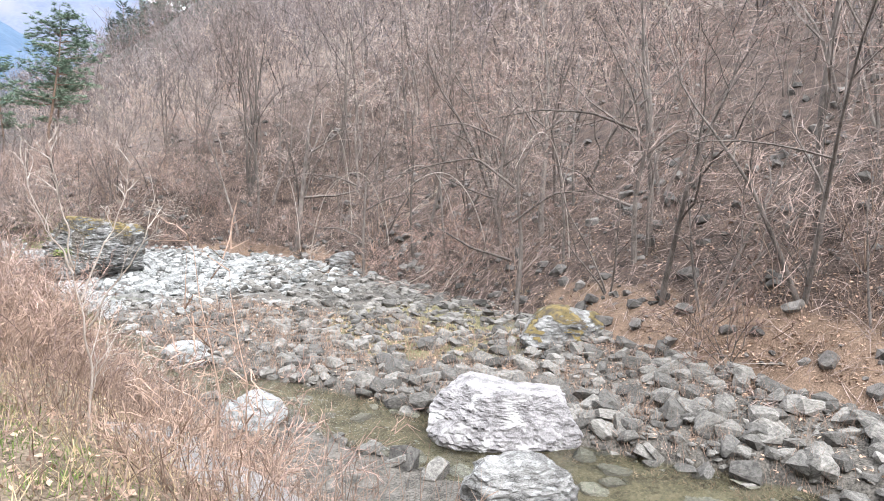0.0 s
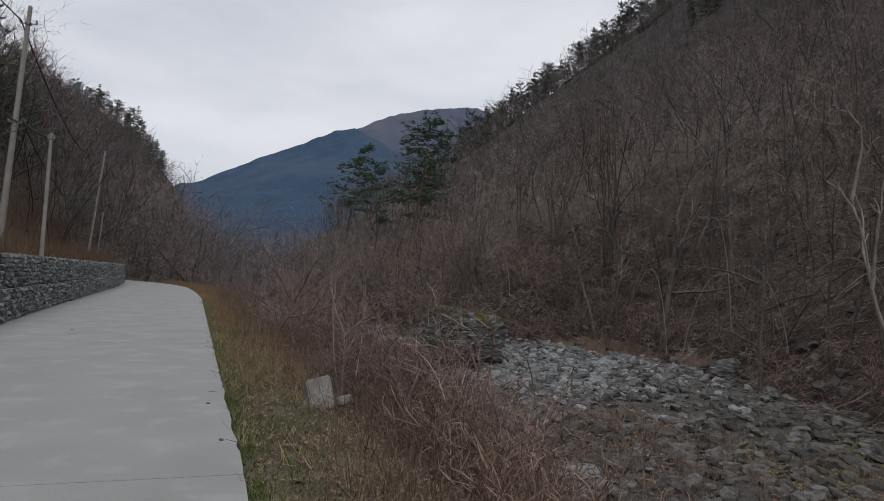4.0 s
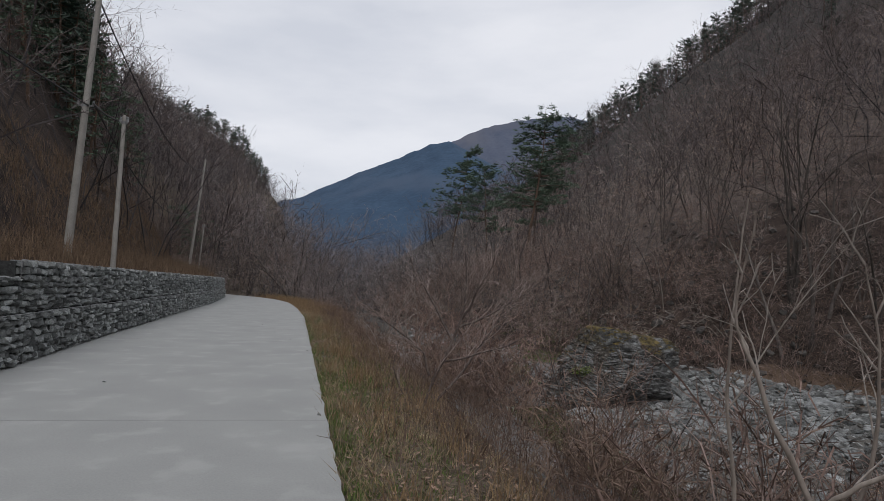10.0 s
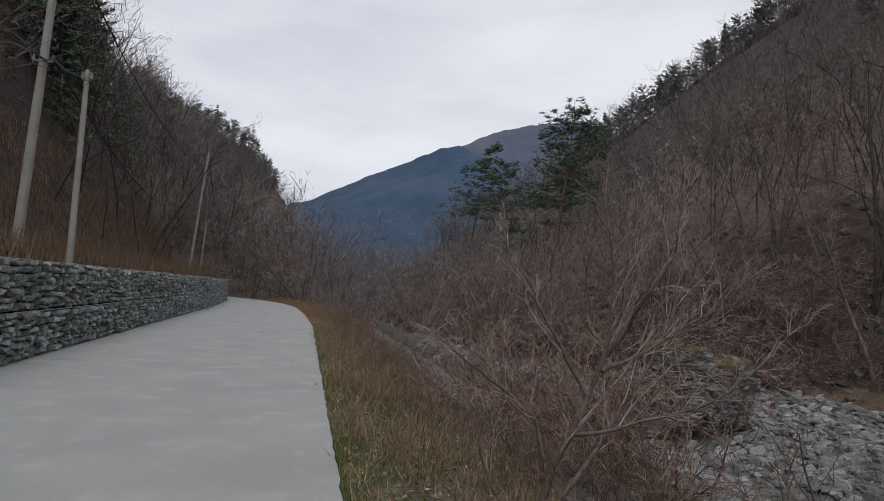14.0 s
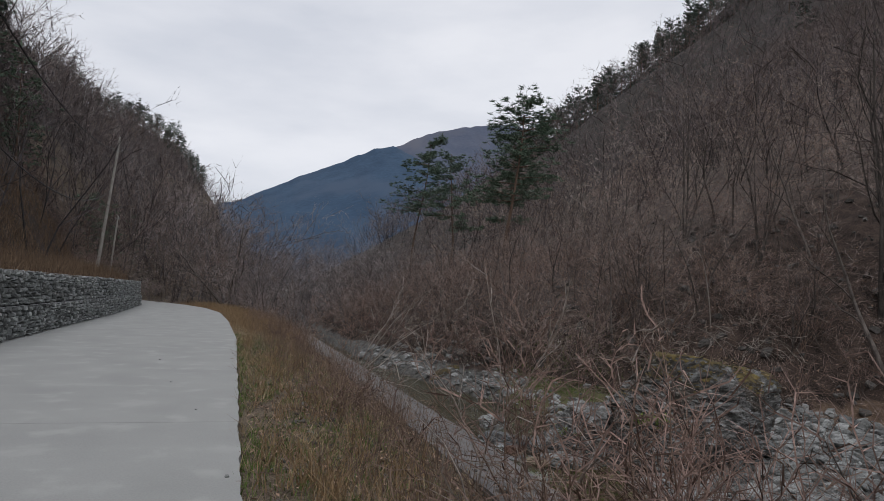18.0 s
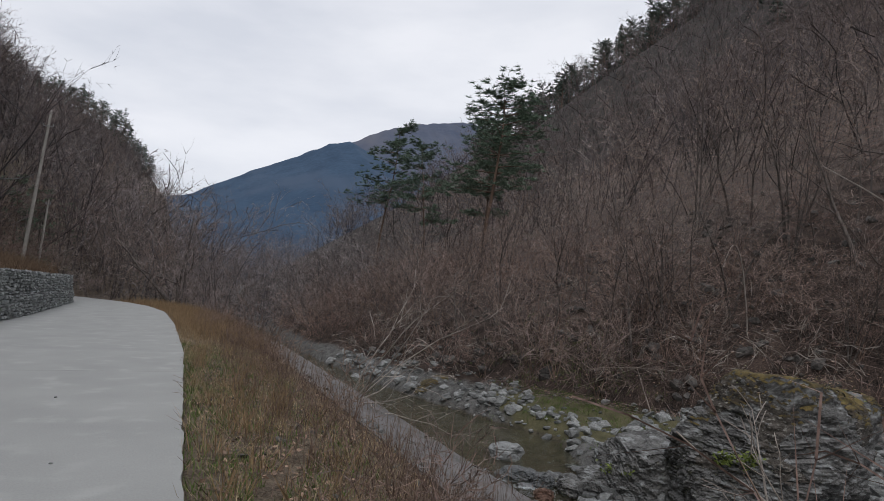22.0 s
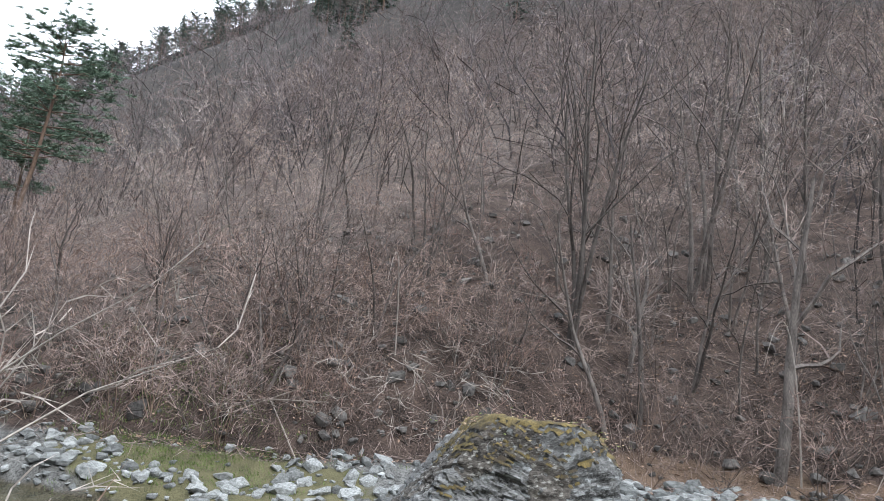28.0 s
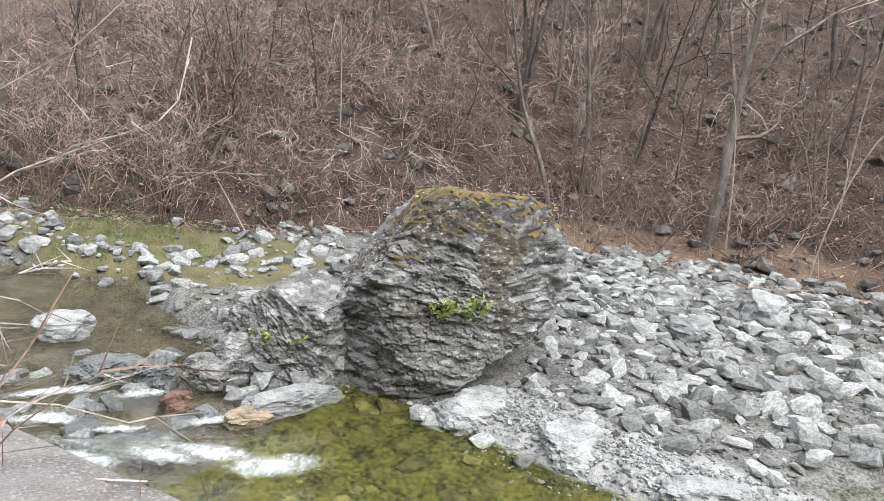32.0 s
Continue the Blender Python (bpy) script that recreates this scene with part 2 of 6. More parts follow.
# Distance haze is put into these colours: mauve in M_DIM, paler in M_HAZY.
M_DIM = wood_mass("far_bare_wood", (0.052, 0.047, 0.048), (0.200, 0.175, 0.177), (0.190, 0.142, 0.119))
M_HAZY = wood_mass("haze_tinted_bare_wood", (0.085, 0.080, 0.082), (0.270, 0.245, 0.246), (0.250, 0.196, 0.172))
M_MID = wood_mass("slope_bare_wood", (0.060, 0.052, 0.049), (0.430, 0.374, 0.352), (0.385, 0.288, 0.236))
M_PINE_BARK = material("pine_bark", (0.07, 0.048, 0.036), (0.17, 0.115, 0.082), 8, 40, 0.95, 0.5)
M_NEEDLE = material("pine_needles", (0.055, 0.095, 0.068), (0.158, 0.212, 0.146), 2.5, 20, 0.8, 0.0, spread=0.4)
# Lighter, greyer needles: haze over the far pines put into their colour.
M_NEEDLE_FAR = material("haze_tinted_pine_needles", (0.034, 0.056, 0.044), (0.098, 0.136, 0.108), 2.5, 20, 0.85, 0.0, spread=0.4)
M_STRAW = material("dry_straw_grass", (0.2125, 0.1625, 0.09375), (0.4375, 0.35, 0.225), 4, 30, 0.85, 0.0, spread=0.4)
M_GREEN = material("green_grass", (0.062, 0.098, 0.024), (0.160, 0.215, 0.062), 4, 30, 0.8, 0.0, spread=0.4)
M_STALK = material("brown_weed_stalk", (0.115, 0.078, 0.061), (0.31, 0.223, 0.174), 4, 30, 0.9, 0.0, spread=0.5, by_plant=True)
M_LEAF = material("fallen_leaf", (0.1495, 0.0943, 0.0667), (0.3795, 0.2702, 0.2012), 9, 50, 0.85, 0.0, spread=0.45)


def glass_water(name, tint, rough, bump, scale):
    m = bpy.data.materials.new(name)
    m.use_nodes = True
    n, l = m.node_tree.nodes, m.node_tree.links
    b = n["Principled BSDF"]
    b.inputs["Base Color"].default_value = (*tint, 1)
    b.inputs["Transmission Weight"].default_value, b.inputs["IOR"].default_value, b.inputs["Roughness"].default_value = 1.0, 1.33, rough
    co, t, bp = n.new("ShaderNodeTexCoord"), n.new("ShaderNodeTexNoise"), n.new("ShaderNodeBump")
    t.inputs["Scale"].default_value, t.inputs["Detail"].default_value = scale, 3
    bp.inputs["Strength"].default_value, bp.inputs["Distance"].default_value = bump, 0.03
    l.new(co.outputs["Object"], t.inputs["Vector"])
    l.new(t.outputs["Fac"], bp.inputs["Height"])
    l.new(bp.outputs["Normal"], b.inputs["Normal"])
    return m


M_WATER = glass_water("creek_water", (0.90, 0.96, 0.82), 0.03, 0.6, 7)
M_FOAM = material("white_water_foam", (0.45, 0.50, 0.51), (0.80, 0.83, 0.84), 14, 60, 0.9, 0.8)
fn, fl = M_FOAM.node_tree.nodes, M_FOAM.node_tree.links
f_at, f_no, f_add, f_map, f_co, f_st = (fn.new("ShaderNode" + k) for k in ("Attribute", "TexNoise", "Math", "MapRange", "TexCoord", "Mapping"))
f_at.attribute_name = "thick"
f_st.inputs["Rotation"].default_value, f_st.inputs["Scale"].default_value = (0, 0, 0.9), (4, 10, 1)
f_no.inputs["Scale"].default_value, f_no.inputs["Detail"].default_value, f_no.inputs["Roughness"].default_value = 1.0, 10, 0.85
f_map.inputs["From Min"].default_value, f_map.inputs["From Max"].default_value, f_map.inputs["To Max"].default_value = 0.86, 1.34, 0.75
fl.new(f_co.outputs["Object"], f_st.inputs["Vector"])
fl.new(f_st.outputs["Vector"], f_no.inputs["Vector"])
fl.new(f_no.outputs["Fac"], f_add.inputs[0])
fl.new(f_at.outputs["Fac"], f_add.inputs[1])
fl.new(f_add.outputs[0], f_map.inputs["Value"])
fl.new(f_map.outputs["Result"], fn["Principled BSDF"].inputs["Alpha"])
# Air haze put into the forest colour: blue, then paler mauve for the farther ridge.
M_MOUNTAIN = material("haze_blue_mountain_forest", (0.019, 0.044, 0.084), (0.040, 0.076, 0.128), 0.02, 0.16, 1.0, 0.0, third=(0.050, 0.078, 0.124), third_at=0.6, third_scale=0.008)
M_MOUNTAIN_FAR = material("haze_mauve_mountain_forest", (0.070, 0.086, 0.128), (0.098, 0.112, 0.152), 0.02, 0.14, 1.0, 0.0, third=(0.112, 0.118, 0.148), third_at=0.58, third_scale=0.006)


# ---- mesh helpers ----
def mesh_of(name, v, f, mats, slots=None, smooth=False):
    """A mesh from an array of corners and an array of triangles or quads."""
    v, f = np.asarray(v, dtype=np.float32), np.asarray(f, dtype=np.int32)
    me = bpy.data.meshes.new(name)
    me.vertices.add(len(v))
    me.vertices.foreach_set("co", v.ravel())
    k = f.shape[1]
    me.loops.add(f.size)
    me.loops.foreach_set("vertex_index", f.ravel())
    me.polygons.add(len(f))
    me.polygons.foreach_set("loop_start", np.arange(len(f), dtype=np.int32) * k)
    for m in mats if isinstance(mats, (list, tuple)) else [mats]:
        me.materials.append(m)
    if slots is not None:
        me.polygons.foreach_set("material_index", np.asarray(slots, dtype=np.int32))
    me.polygons.foreach_set("use_smooth", np.full(len(f), smooth, dtype=bool))
    me.update(calc_edges=True)
    me.validate()
    return me


def piece(name, me, parent=None, at=None, label=""):
    ob = new(name, me)
    if parent is not None:
        ob.parent = parent
    if at is not None:
        ob.matrix_basis = at
    if label:
        ob["label"] = label
    return ob


def part(name, bm, mat, parent, label="", smooth=False):
    me = bpy.data.meshes.new(name)
    bm.to_mesh(me)
    bm.free()
    me.materials.append(mat)
    me.polygons.foreach_set("use_smooth", np.full(len(me.polygons), smooth, dtype=bool))
    return piece(name, me, parent, None, label)


def joined(bits):
    """Many (corners, faces) as one."""
    vs, fs, n = [], [], 0
    for v, f in bits:
        vs.append(v)
        fs.append(np.asarray(f) + n)
        n += len(v)
    return np.concatenate(vs), np.concatenate(fs)


def tubes(segs, sides=3):
    """Tapered tubes round straight pieces: rows of p0, p1 (3 each), r0, r1."""
    s = np.asarray(segs, dtype=float).reshape(-1, 8)
    p0, p1, r0, r1 = s[:, :3], s[:, 3:6], s[:, 6:7], s[:, 7:8]
    d = p1 - p0
    d /= np.maximum(np.linalg.norm(d, axis=1, keepdims=True), 1e-9)
    up = np.where(np.abs(d[:, 2:3]) > 0.9, np.array([[1.0, 0, 0]]), np.array([[0, 0, 1.0]]))
    a = np.cross(d, up)
    a /= np.maximum(np.linalg.norm(a, axis=1, keepdims=True), 1e-9)
    b = np.cross(d, a)
    ring = []
    for p, r in ((p0, r0), (p1, r1)):
        for k in range(sides):
            w = 2 * math.pi * k / sides
            ring.append(p + r * (math.cos(w) * a + math.sin(w) * b))
    v = np.stack(ring, axis=1).reshape(-1, 3)
    base = (np.arange(len(s)) * 2 * sides)[:, None]
    quads = np.array([[k, (k + 1) % sides, sides + (k + 1) % sides, sides + k] for k in range(sides)])
    f = (base[:, :, None] + quads[None]).reshape(-1, 4)
    return v, f


def rope(points, radii, sides=6):
    """One unbroken tube along a line of points."""
    p, r = np.asarray(points, dtype=float), np.asarray(radii, dtype=float)
    d = np.gradient(p, axis=0)
    d /= np.linalg.norm(d, axis=1, keepdims=True)
    up = np.array([0, 0, 1.0]) if np.abs(d[:, 2]).max() < 0.95 else np.array([0.31, 0.95, 0.05])
    a = np.cross(d, up)
    a /= np.linalg.norm(a, axis=1, keepdims=True)
    b = np.cross(d, a)
    w = np.arange(sides) * 2 * math.pi / sides
    v = (p[:, None] + r[:, None, None] * (np.cos(w)[None, :, None] * a[:, None] + np.sin(w)[None, :, None] * b[:, None])).reshape(-1, 3)
    f = [(i * sides + j, i * sides + (j + 1) % sides, (i + 1) * sides + (j + 1) % sides, (i + 1) * sides + j) for i in range(len(p) - 1) for j in range(sides)]
    return v, np.array(f)


def ribbons(segs, rng):
    """Flat thin strips for stems and twigs far off or very thin."""
    s = np.asarray(segs, dtype=float).reshape(-1, 8)
    p0, p1, r0, r1 = s[:, :3], s[:, 3:6], s[:, 6:7], s[:, 7:8]
    d = p1 - p0
    a = np.cross(d, rng.normal(size=d.shape))
    a /= np.maximum(np.linalg.norm(a, axis=1, keepdims=True), 1e-9)
    v = np.stack([p0 - a * r0, p0 + a * r0, p1 + a * r1, p1 - a * r1], axis=1).reshape(-1, 3)
    f = np.arange(len(s) * 4).reshape(-1, 4)
    return v, f


def spikes(segs, rng):
    """The finest twigs: strips that run to a point."""
    v, f = ribbons(segs, rng)
    return v, f[:, :3]


def as_tris(v, f):
    return (v, f) if f.shape[1] == 3 else (v, np.concatenate([f[:, [0, 1, 2]], f[:, [0, 2, 3]]]))


def placed(v, at, turn=0.0, size=1.0, tall=1.0, tip=(0.0, 0.0)):
    c, s = math.cos(turn), math.sin(turn)
    w = v * np.array([size, size, size * tall])
    w[:, 0] += w[:, 2] * tip[0]
    w[:, 1] += w[:, 2] * tip[1]
    return np.stack([w[:, 0] * c - w[:, 1] * s + at[0], w[:, 0] * s + w[:, 1] * c + at[1], w[:, 2] + at[2]], axis=1)


# ---- the plan: one ground for the whole valley ----
def lerp(y, ys, vs):
    return np.interp(y, ys, vs)


def road_edge(y):
    return lerp(y, [-40, 43, 54, 66, 75, 82, 92, 110], [0, 0, -0.3, -0.95, -2.2, -4.0, -8.0, -20])


def wall_face(y):
    return lerp(y, [-40, 23, 30, 47, 58, 76, 84, 92, 110], [-4.5, -4.7, -5.0, -5.45, -5.65, -6.6, -8.6, -12.5, -25])


def apron_edge(y):
    return lerp(y, [-40, 5, 12, 25, 34, 60, 75, 100], [2.4, 2.55, 2.9, 3.75, 3.87, 3.9, 3.2, 2.5])


def water_level(y):
    return lerp(y, [-45, 6, 14.7, 34, 39.6, 42.6, 48.8, 66, 120], [-3.95, -3.68, -3.60, -3.54, -3.50, -3.20, -3.14, -2.6, -1.5])


def channel(y):
    ys_ = [-24, 3.8, 8.6, 13.5, 19.3, 29.3, 36.4, 40.3, 41.6, 47.5, 56.2, 66, 93]
    return (lerp(y, ys_, [12.9, 11.4, 10.1, 9.25, 8.0, 7.2, 7.2, 7.8, 7.4, 9.2, 8.0, 6.7, 5.0]),
            lerp(y, ys_, [1.5, 1.6, 1.4, 1.25, 1.0, 2.6, 3.25, 3.6, 2.6, 2.95, 1.4, 1.0, 0.6]))


def far_foot(y):
    return lerp(y, [-45, 5, 12.2, 20.1, 29.3, 37.7, 42.6, 47.5, 53.7, 59.8, 74, 102, 200, 420], [14.1, 16.2, 18.4, 20.6, 23.1, 23.7, 20.5, 16.1, 12.8, 11, 8.6, 8, 12, 30])


def wobble(x, y, scale, seed=0.0):
    """Cheap smooth unevenness, -1 to 1."""
    a = np.sin(x * 1.7 / scale + 1.3 * np.sin(y * 1.1 / scale + seed) + seed)
    b = np.sin(y * 1.9 / scale + 1.7 * np.sin(x * 0.9 / scale + 2 * seed) + 0.7)
    c = np.sin((x + y) * 3.1 / scale + 2.0 * np.sin((x - y) * 1.3 / scale) + seed)
    return (a + b + 0.6 * c) / 2.6


def ground(x, y):
    x, y = np.asarray(x, dtype=float), np.asarray(y, dtype=float)
    xr, xw, xe, xf = road_edge(y), wall_face(y), apron_edge(y), far_foot(y)
    zw = water_level(y)
    xc, hw = channel(y)
    # verge
    u = np.clip((x - xr) / np.maximum(xe - xr, 0.5), 0, 1)
    z_verge = -0.08 - 0.10 * u - 0.86 * u ** 2.2 + 0.05 * wobble(x, y, 0.8) * np.clip(u * 3, 0, 1)
    # creek bed with its channel, rising to the foot of the far slope
    away = np.abs(x - xc) / hw
    w = np.clip((x - xc) / np.maximum(xf - xc, 1.0), 0, 1)
    z_bar = zw + 0.12 + 1.19 * np.clip(w - 0.12, 0, 1) ** 1.2 + 0.10 * wobble(x, y, 1.6, 1.0)
    z_chan = zw - 0.50 + 0.08 * wobble(x, y, 0.9, 2.0)
    z_bar = z_bar - 0.36 * np.exp(-((x - 12.2) / 0.7) ** 2 - ((y - 31.8) / 1.25) ** 2)
    k = np.clip((away - 0.75) / 0.45, 0, 1)
    z_bed = z_chan + (z_bar - z_chan) * k * k * (3 - 2 * k)
    # earth bank below the verge where no apron holds it
    bank = np.clip(1 - (x - xe) / 1.9, 0, 1) * np.clip((17.5 - y) / 1.5, 0, 1)
    z_bed = z_bed + (np.maximum(z_bed, -1.05) - z_bed) * bank ** 1.2
    # far slope
    s = np.maximum(x - xf, 0)
    rise = np.interp(s, [0, 2, 10, 34, 60, 105, 140, 170, 260, 600, 2500], [0, 1.6, 6.7, 20.8, 38, 69, 96, 108, 102, 57, 2])
    near = np.clip((y - 45) / 40, 0, 1) * np.clip((170 - y) / 40, 0, 1)
    low = np.interp(s, [0, 2, 10, 34, 60, 105, 140, 170, 260, 600, 2500], [0, 0.75, 3.25, 13.4, 30.1, 67, 95, 107, 102, 57, 2])
    rise = (rise * (1 - near) + low * near) * (1 + 0.05 * wobble(x, y, 22, 0.4)) * np.clip(1 - (y - 260) / 140, 0.0, 1)
    bearing = np.degrees(np.arctan2(x, np.maximum(y - 25, 1.0)))
    rise = rise * (1 + np.interp(bearing, [28, 36, 40, 48, 60, 70], [0, 0.05, 0.08, 0.11, 0.11, 0.17]) * np.clip((s - 35) / 55, 0, 1))
    z_far = zw + 1.31 + rise + 0.22 * wobble(x, y, 1.7, 3.0) * np.clip(s / 2, 0, 1)
    z_right = np.where(x > xf, z_far, z_bed)
    # left bank and hill
    xl = lerp(y, [-40, 23, 30, 47, 58, 76, 90, 150, 230, 320, 420], [-4.5, -4.7, -5.0, -5.45, -5.65, -6.6, -10, -9.5, -8, -3, 6])
    d = np.maximum(xl - 0.7 - x, 0)
    rx = -lerp(y, [-60, 96, 136, 197, 270, 362, 420], [15, 15, 19, 21, 16, 6, 4])
    rz = lerp(y, [-60, 40, 96, 136, 197, 270, 362, 400, 470], [27, 27, 26, 31, 38, 41, 37, 16, 2])
    g = np.clip(d - 3.5, 0, None) / np.maximum(-rx, 1)
    z_left = 1.55 + 0.16 * np.minimum(d, 3.5) + (rz - 2.1) * np.where(g < 1, g, 1 + 0.25 * (g - 1)) * (1 + 0.04 * wobble(x, y, 12, 1.1)) + 0.18 * wobble(x, y, 1.9, 5.0) * np.clip(d / 2, 0, 1)
    z_left = np.minimum(z_left, rz * 1.5 + 12)
    z = np.where(x > xe, z_right, np.where(x > xr, z_verge, -0.12))
    z = np.where(x < xl - 0.7, np.maximum(z_left, z), z)
    # a low wooded spur beyond the bend
    spur = 6.0 * np.exp(-((x + 11) / 13) ** 2 - ((y - 128) / 20) ** 2) + 3.0 * np.exp(-((x - 6) / 9) ** 2 - ((y - 150) / 20) ** 2)
    z = z + np.where(y > 96, spur * np.clip((y - 96) / 14, 0, 1), 0)
    return z


def zones(x, y):
    """How far each kind of ground holds at a place, 0 to 1."""
    xr, xw, xe, xf = road_edge(y), wall_face(y), apron_edge(y), far_foot(y)
    xc, hw = channel(y)
    soft = lambda v, w: np.clip(0.5 + v / w, 0, 1)
    bed = soft(x - xe, 0.3) * soft(xf - 0.9 - x, 2.2)
    return {"is_far": soft(np.maximum(np.maximum(x - 85, y - 120), np.maximum(-60 - x, -22 - y)), 30),
            "is_pale": soft(x - xf - 2, 6) * soft(y - 52, 24) * soft(125 - y, 20) * soft(42 - (x - xf), 20),
            "is_verge": soft(xe - x, 0.3) * soft(x - xw, 1.0),
            "is_gravel": bed,
            "is_dirt": bed * soft(27 - y, 14),
            "is_spit": soft(0.9 - np.abs(x - xc - hw * 1.24), 0.8) * soft(y - 28.5, 1.5) * soft(38.0 - y, 0.8),
            "is_red": soft(1.2 - np.abs(x - xf + 0.6), 2.0) * soft(y - 27, 4) * soft(42.6 - y, 4) + soft(1.0 - np.abs(x - xf - 0.5), 2.0) * soft(14 - y, 6),
            "is_grassy": bed * soft(2.2 - np.hypot((x - 14.3) / 1.25, (y - 50.2) / 3.0), 1.4) + bed * soft(1.8 - np.hypot((x - 16.0) / 1.8, (y - 16.5) / 2.4), 1.6),
            "is_brown": soft(hw * 1.02 - np.abs(x - xc), 0.5) * soft(x - xe, 0.3) * np.maximum(soft(y - 40.8, 1.2), soft(27 - y, 3)),
            "is_pool": soft(hw * 1.02 - np.abs(x - xc), 0.5) * soft(x - xe, 0.3) * soft(40.8 - y, 1.2) * soft(y - 27, 3)}


xs = np.concatenate([[-2500, -1200, -600, -300, -160, -100, -70], np.arange(-52, -14, 2.0), np.arange(-14, -7, 0.5), np.arange(-7, 30, 0.29), np.arange(30, 60, 1.0), np.arange(60, 180, 4.0), [190, 220, 260, 330, 450, 700, 1200, 2500]])
ys = np.concatenate([[-2500, -1000, -400, -150, -60, -30, -18, -12], np.arange(-8, 56, 0.33), np.arange(56, 100, 1.2), np.arange(100, 260, 4.0), np.arange(260, 480, 10), [500, 560, 660, 800, 1200, 2500]])
gx, gy = np.meshgrid(xs, ys)
gz = ground(gx, gy)
gv = np.stack([gx, gy, gz], axis=-1).reshape(-1, 3)
nx = len(xs)
ii = (np.arange(len(ys) - 1)[:, None] * nx + np.arange(nx - 1)[None]).ravel()
gf = np.stack([ii, ii + 1, ii + nx + 1, ii + nx], axis=1)
ground_mesh = mesh_of("ground", gv, gf, M_GROUND, None, True)
for key, val in zones(gv[:, 0], gv[:, 1]).items():
    ground_mesh.attributes.new(key, "FLOAT", "POINT").data.foreach_set("value", np.clip(val, 0, 1).astype(np.float32))
tagged(new("ground", ground_mesh), "valley ground of leaf litter, creek gravel and weedy soil", "ground", kind="structure")


# ---- road: slabs of pale concrete ----
def strip(name, mat, x0, x1, z0, z1, ya, yb, step, thick, holder, sag=0.0):
    """A slab along the road between two edges that follow y."""
    yy = np.arange(ya, yb + step * 0.5, step)
    k = len(yy)
    rng = np.random.default_rng(int(abs(ya) * 10) + 5)
    rough = rng.normal(0, 0.009, (2, k))
    rough[:, [0, -1]] = 0
    a, b = x0(yy) + rough[0], x1(yy) + rough[1]
    za, zb = np.full(k, z0) if not callable(z0) else z0(yy), np.full(k, z1) if not callable(z1) else z1(yy)
    top = np.concatenate([np.stack([a, yy, za], 1), np.stack([b, yy, zb], 1)])
    low = top - np.array([0, 0, thick])
    v = np.concatenate([top, low])
    f = []
    for i in range(k - 1):
        f += [(i, k + i, k + i + 1, i + 1), (k + i, 3 * k + i, 3 * k + i + 1, k + i + 1), (2 * k + i, i, i + 1, 2 * k + i + 1), (2 * k + i, 2 * k + i + 1, 3 * k + i + 1, 3 * k + i)]
    f += [(0, 2 * k, 3 * k, k), (k - 1, 2 * k - 1, 4 * k - 1, 3 * k - 1)]
    return piece(name, mesh_of(name, v, np.array(f), mat), holder)


road = tagged(new("road"), "pale concrete valley road with a ragged edge", "road", kind="structure")
cuts = [-30, -12, -2, 9.5, 19.2, 29.6, 39.4, 49.5, 60, 72, 84, 96]
for ya, yb in zip(cuts[:-1], cuts[1:]):
    strip("road_slab", M_CONCRETE, lambda y: wall_face(y) - 0.3, road_edge, 0.0, 0.0, ya + 0.006, yb - 0.006, (yb - ya - 0.012) / max(8, round((yb - ya) / 0.22)), 0.16, road)

apron = tagged(new("creek_revetment"), "weathered concrete apron along the creek bank", "revetment", kind="structure")
for ya, yb in ((2.2, 6.2), (16.5, 27.5), (27.5, 37.9), (37.9, 48), (48, 58)):
    strip("apron_slab", M_APRON, lambda y: apron_edge(y) - 1.35, apron_edge, -0.43, -0.80, ya + 0.01, yb - 0.01, (yb - ya - 0.02) / 20, 3.2, apron)

# ---- creek water ----
wy = np.concatenate([np.arange(-24, 29, 0.6), np.arange(29, 52, 0.14), np.arange(52, 92, 0.6)])
wx = np.linspace(-1, 1, 41)
wc, wh = channel(wy)
wv = np.stack([(wc[:, None] + wh[:, None] * 1.35 * wx[None]), np.repeat(wy[:, None], 41, 1), np.repeat(water_level(wy)[:, None], 41, 1)], -1)
wv[..., 0] = np.maximum(wv[..., 0], apron_edge(wy)[:, None] - 0.1)
stir = np.clip(1 - np.abs(wy - 41.6) / 2.8, 0, 1)[:, None]
wv[..., 2] += (0.004 + 0.07 * stir) * wobble(wv[..., 0], wv[..., 1], 0.22, 0.6) + 0.06 * stir * wobble(wv[..., 0], wv[..., 1], 0.6, 1.6)
wi = (np.arange(len(wy) - 1)[:, None] * 41 + np.arange(40)[None]).ravel()
water = tagged(new("creek_water", mesh_of("creek_water", wv.reshape(-1, 3), np.stack([wi, wi + 1, wi + 42, wi + 41], 1), M_WATER, None, True)), "clear shallow creek water over algae and stones", "water", kind="structure")
water.visible_shadow = False
side = np.linspace(0, 2 * math.pi, 29)[:-1]
sv = np.array([(12.2 + 1.0 * q * math.cos(a), 31.8 + 1.7 * q * math.sin(a), -3.395) for q in (0.5, 1.0) for a in side] + [(12.2, 31.8, -3.395)])
sf = np.array([(i, 28 + i, 28 + (i + 1) % 28) for i in range(28)] + [(i, 28 + (i + 1) % 28, (i + 1) % 28) for i in range(28)] + [(56, i, (i + 1) % 28) for i in range(28)])
side_pool = tagged(new("side_pool", mesh_of("side_pool", sv, sf, M_WATER, None, True)), "small brown side pool behind the gravel spit", "water", kind="structure")
side_pool.visible_shadow = False

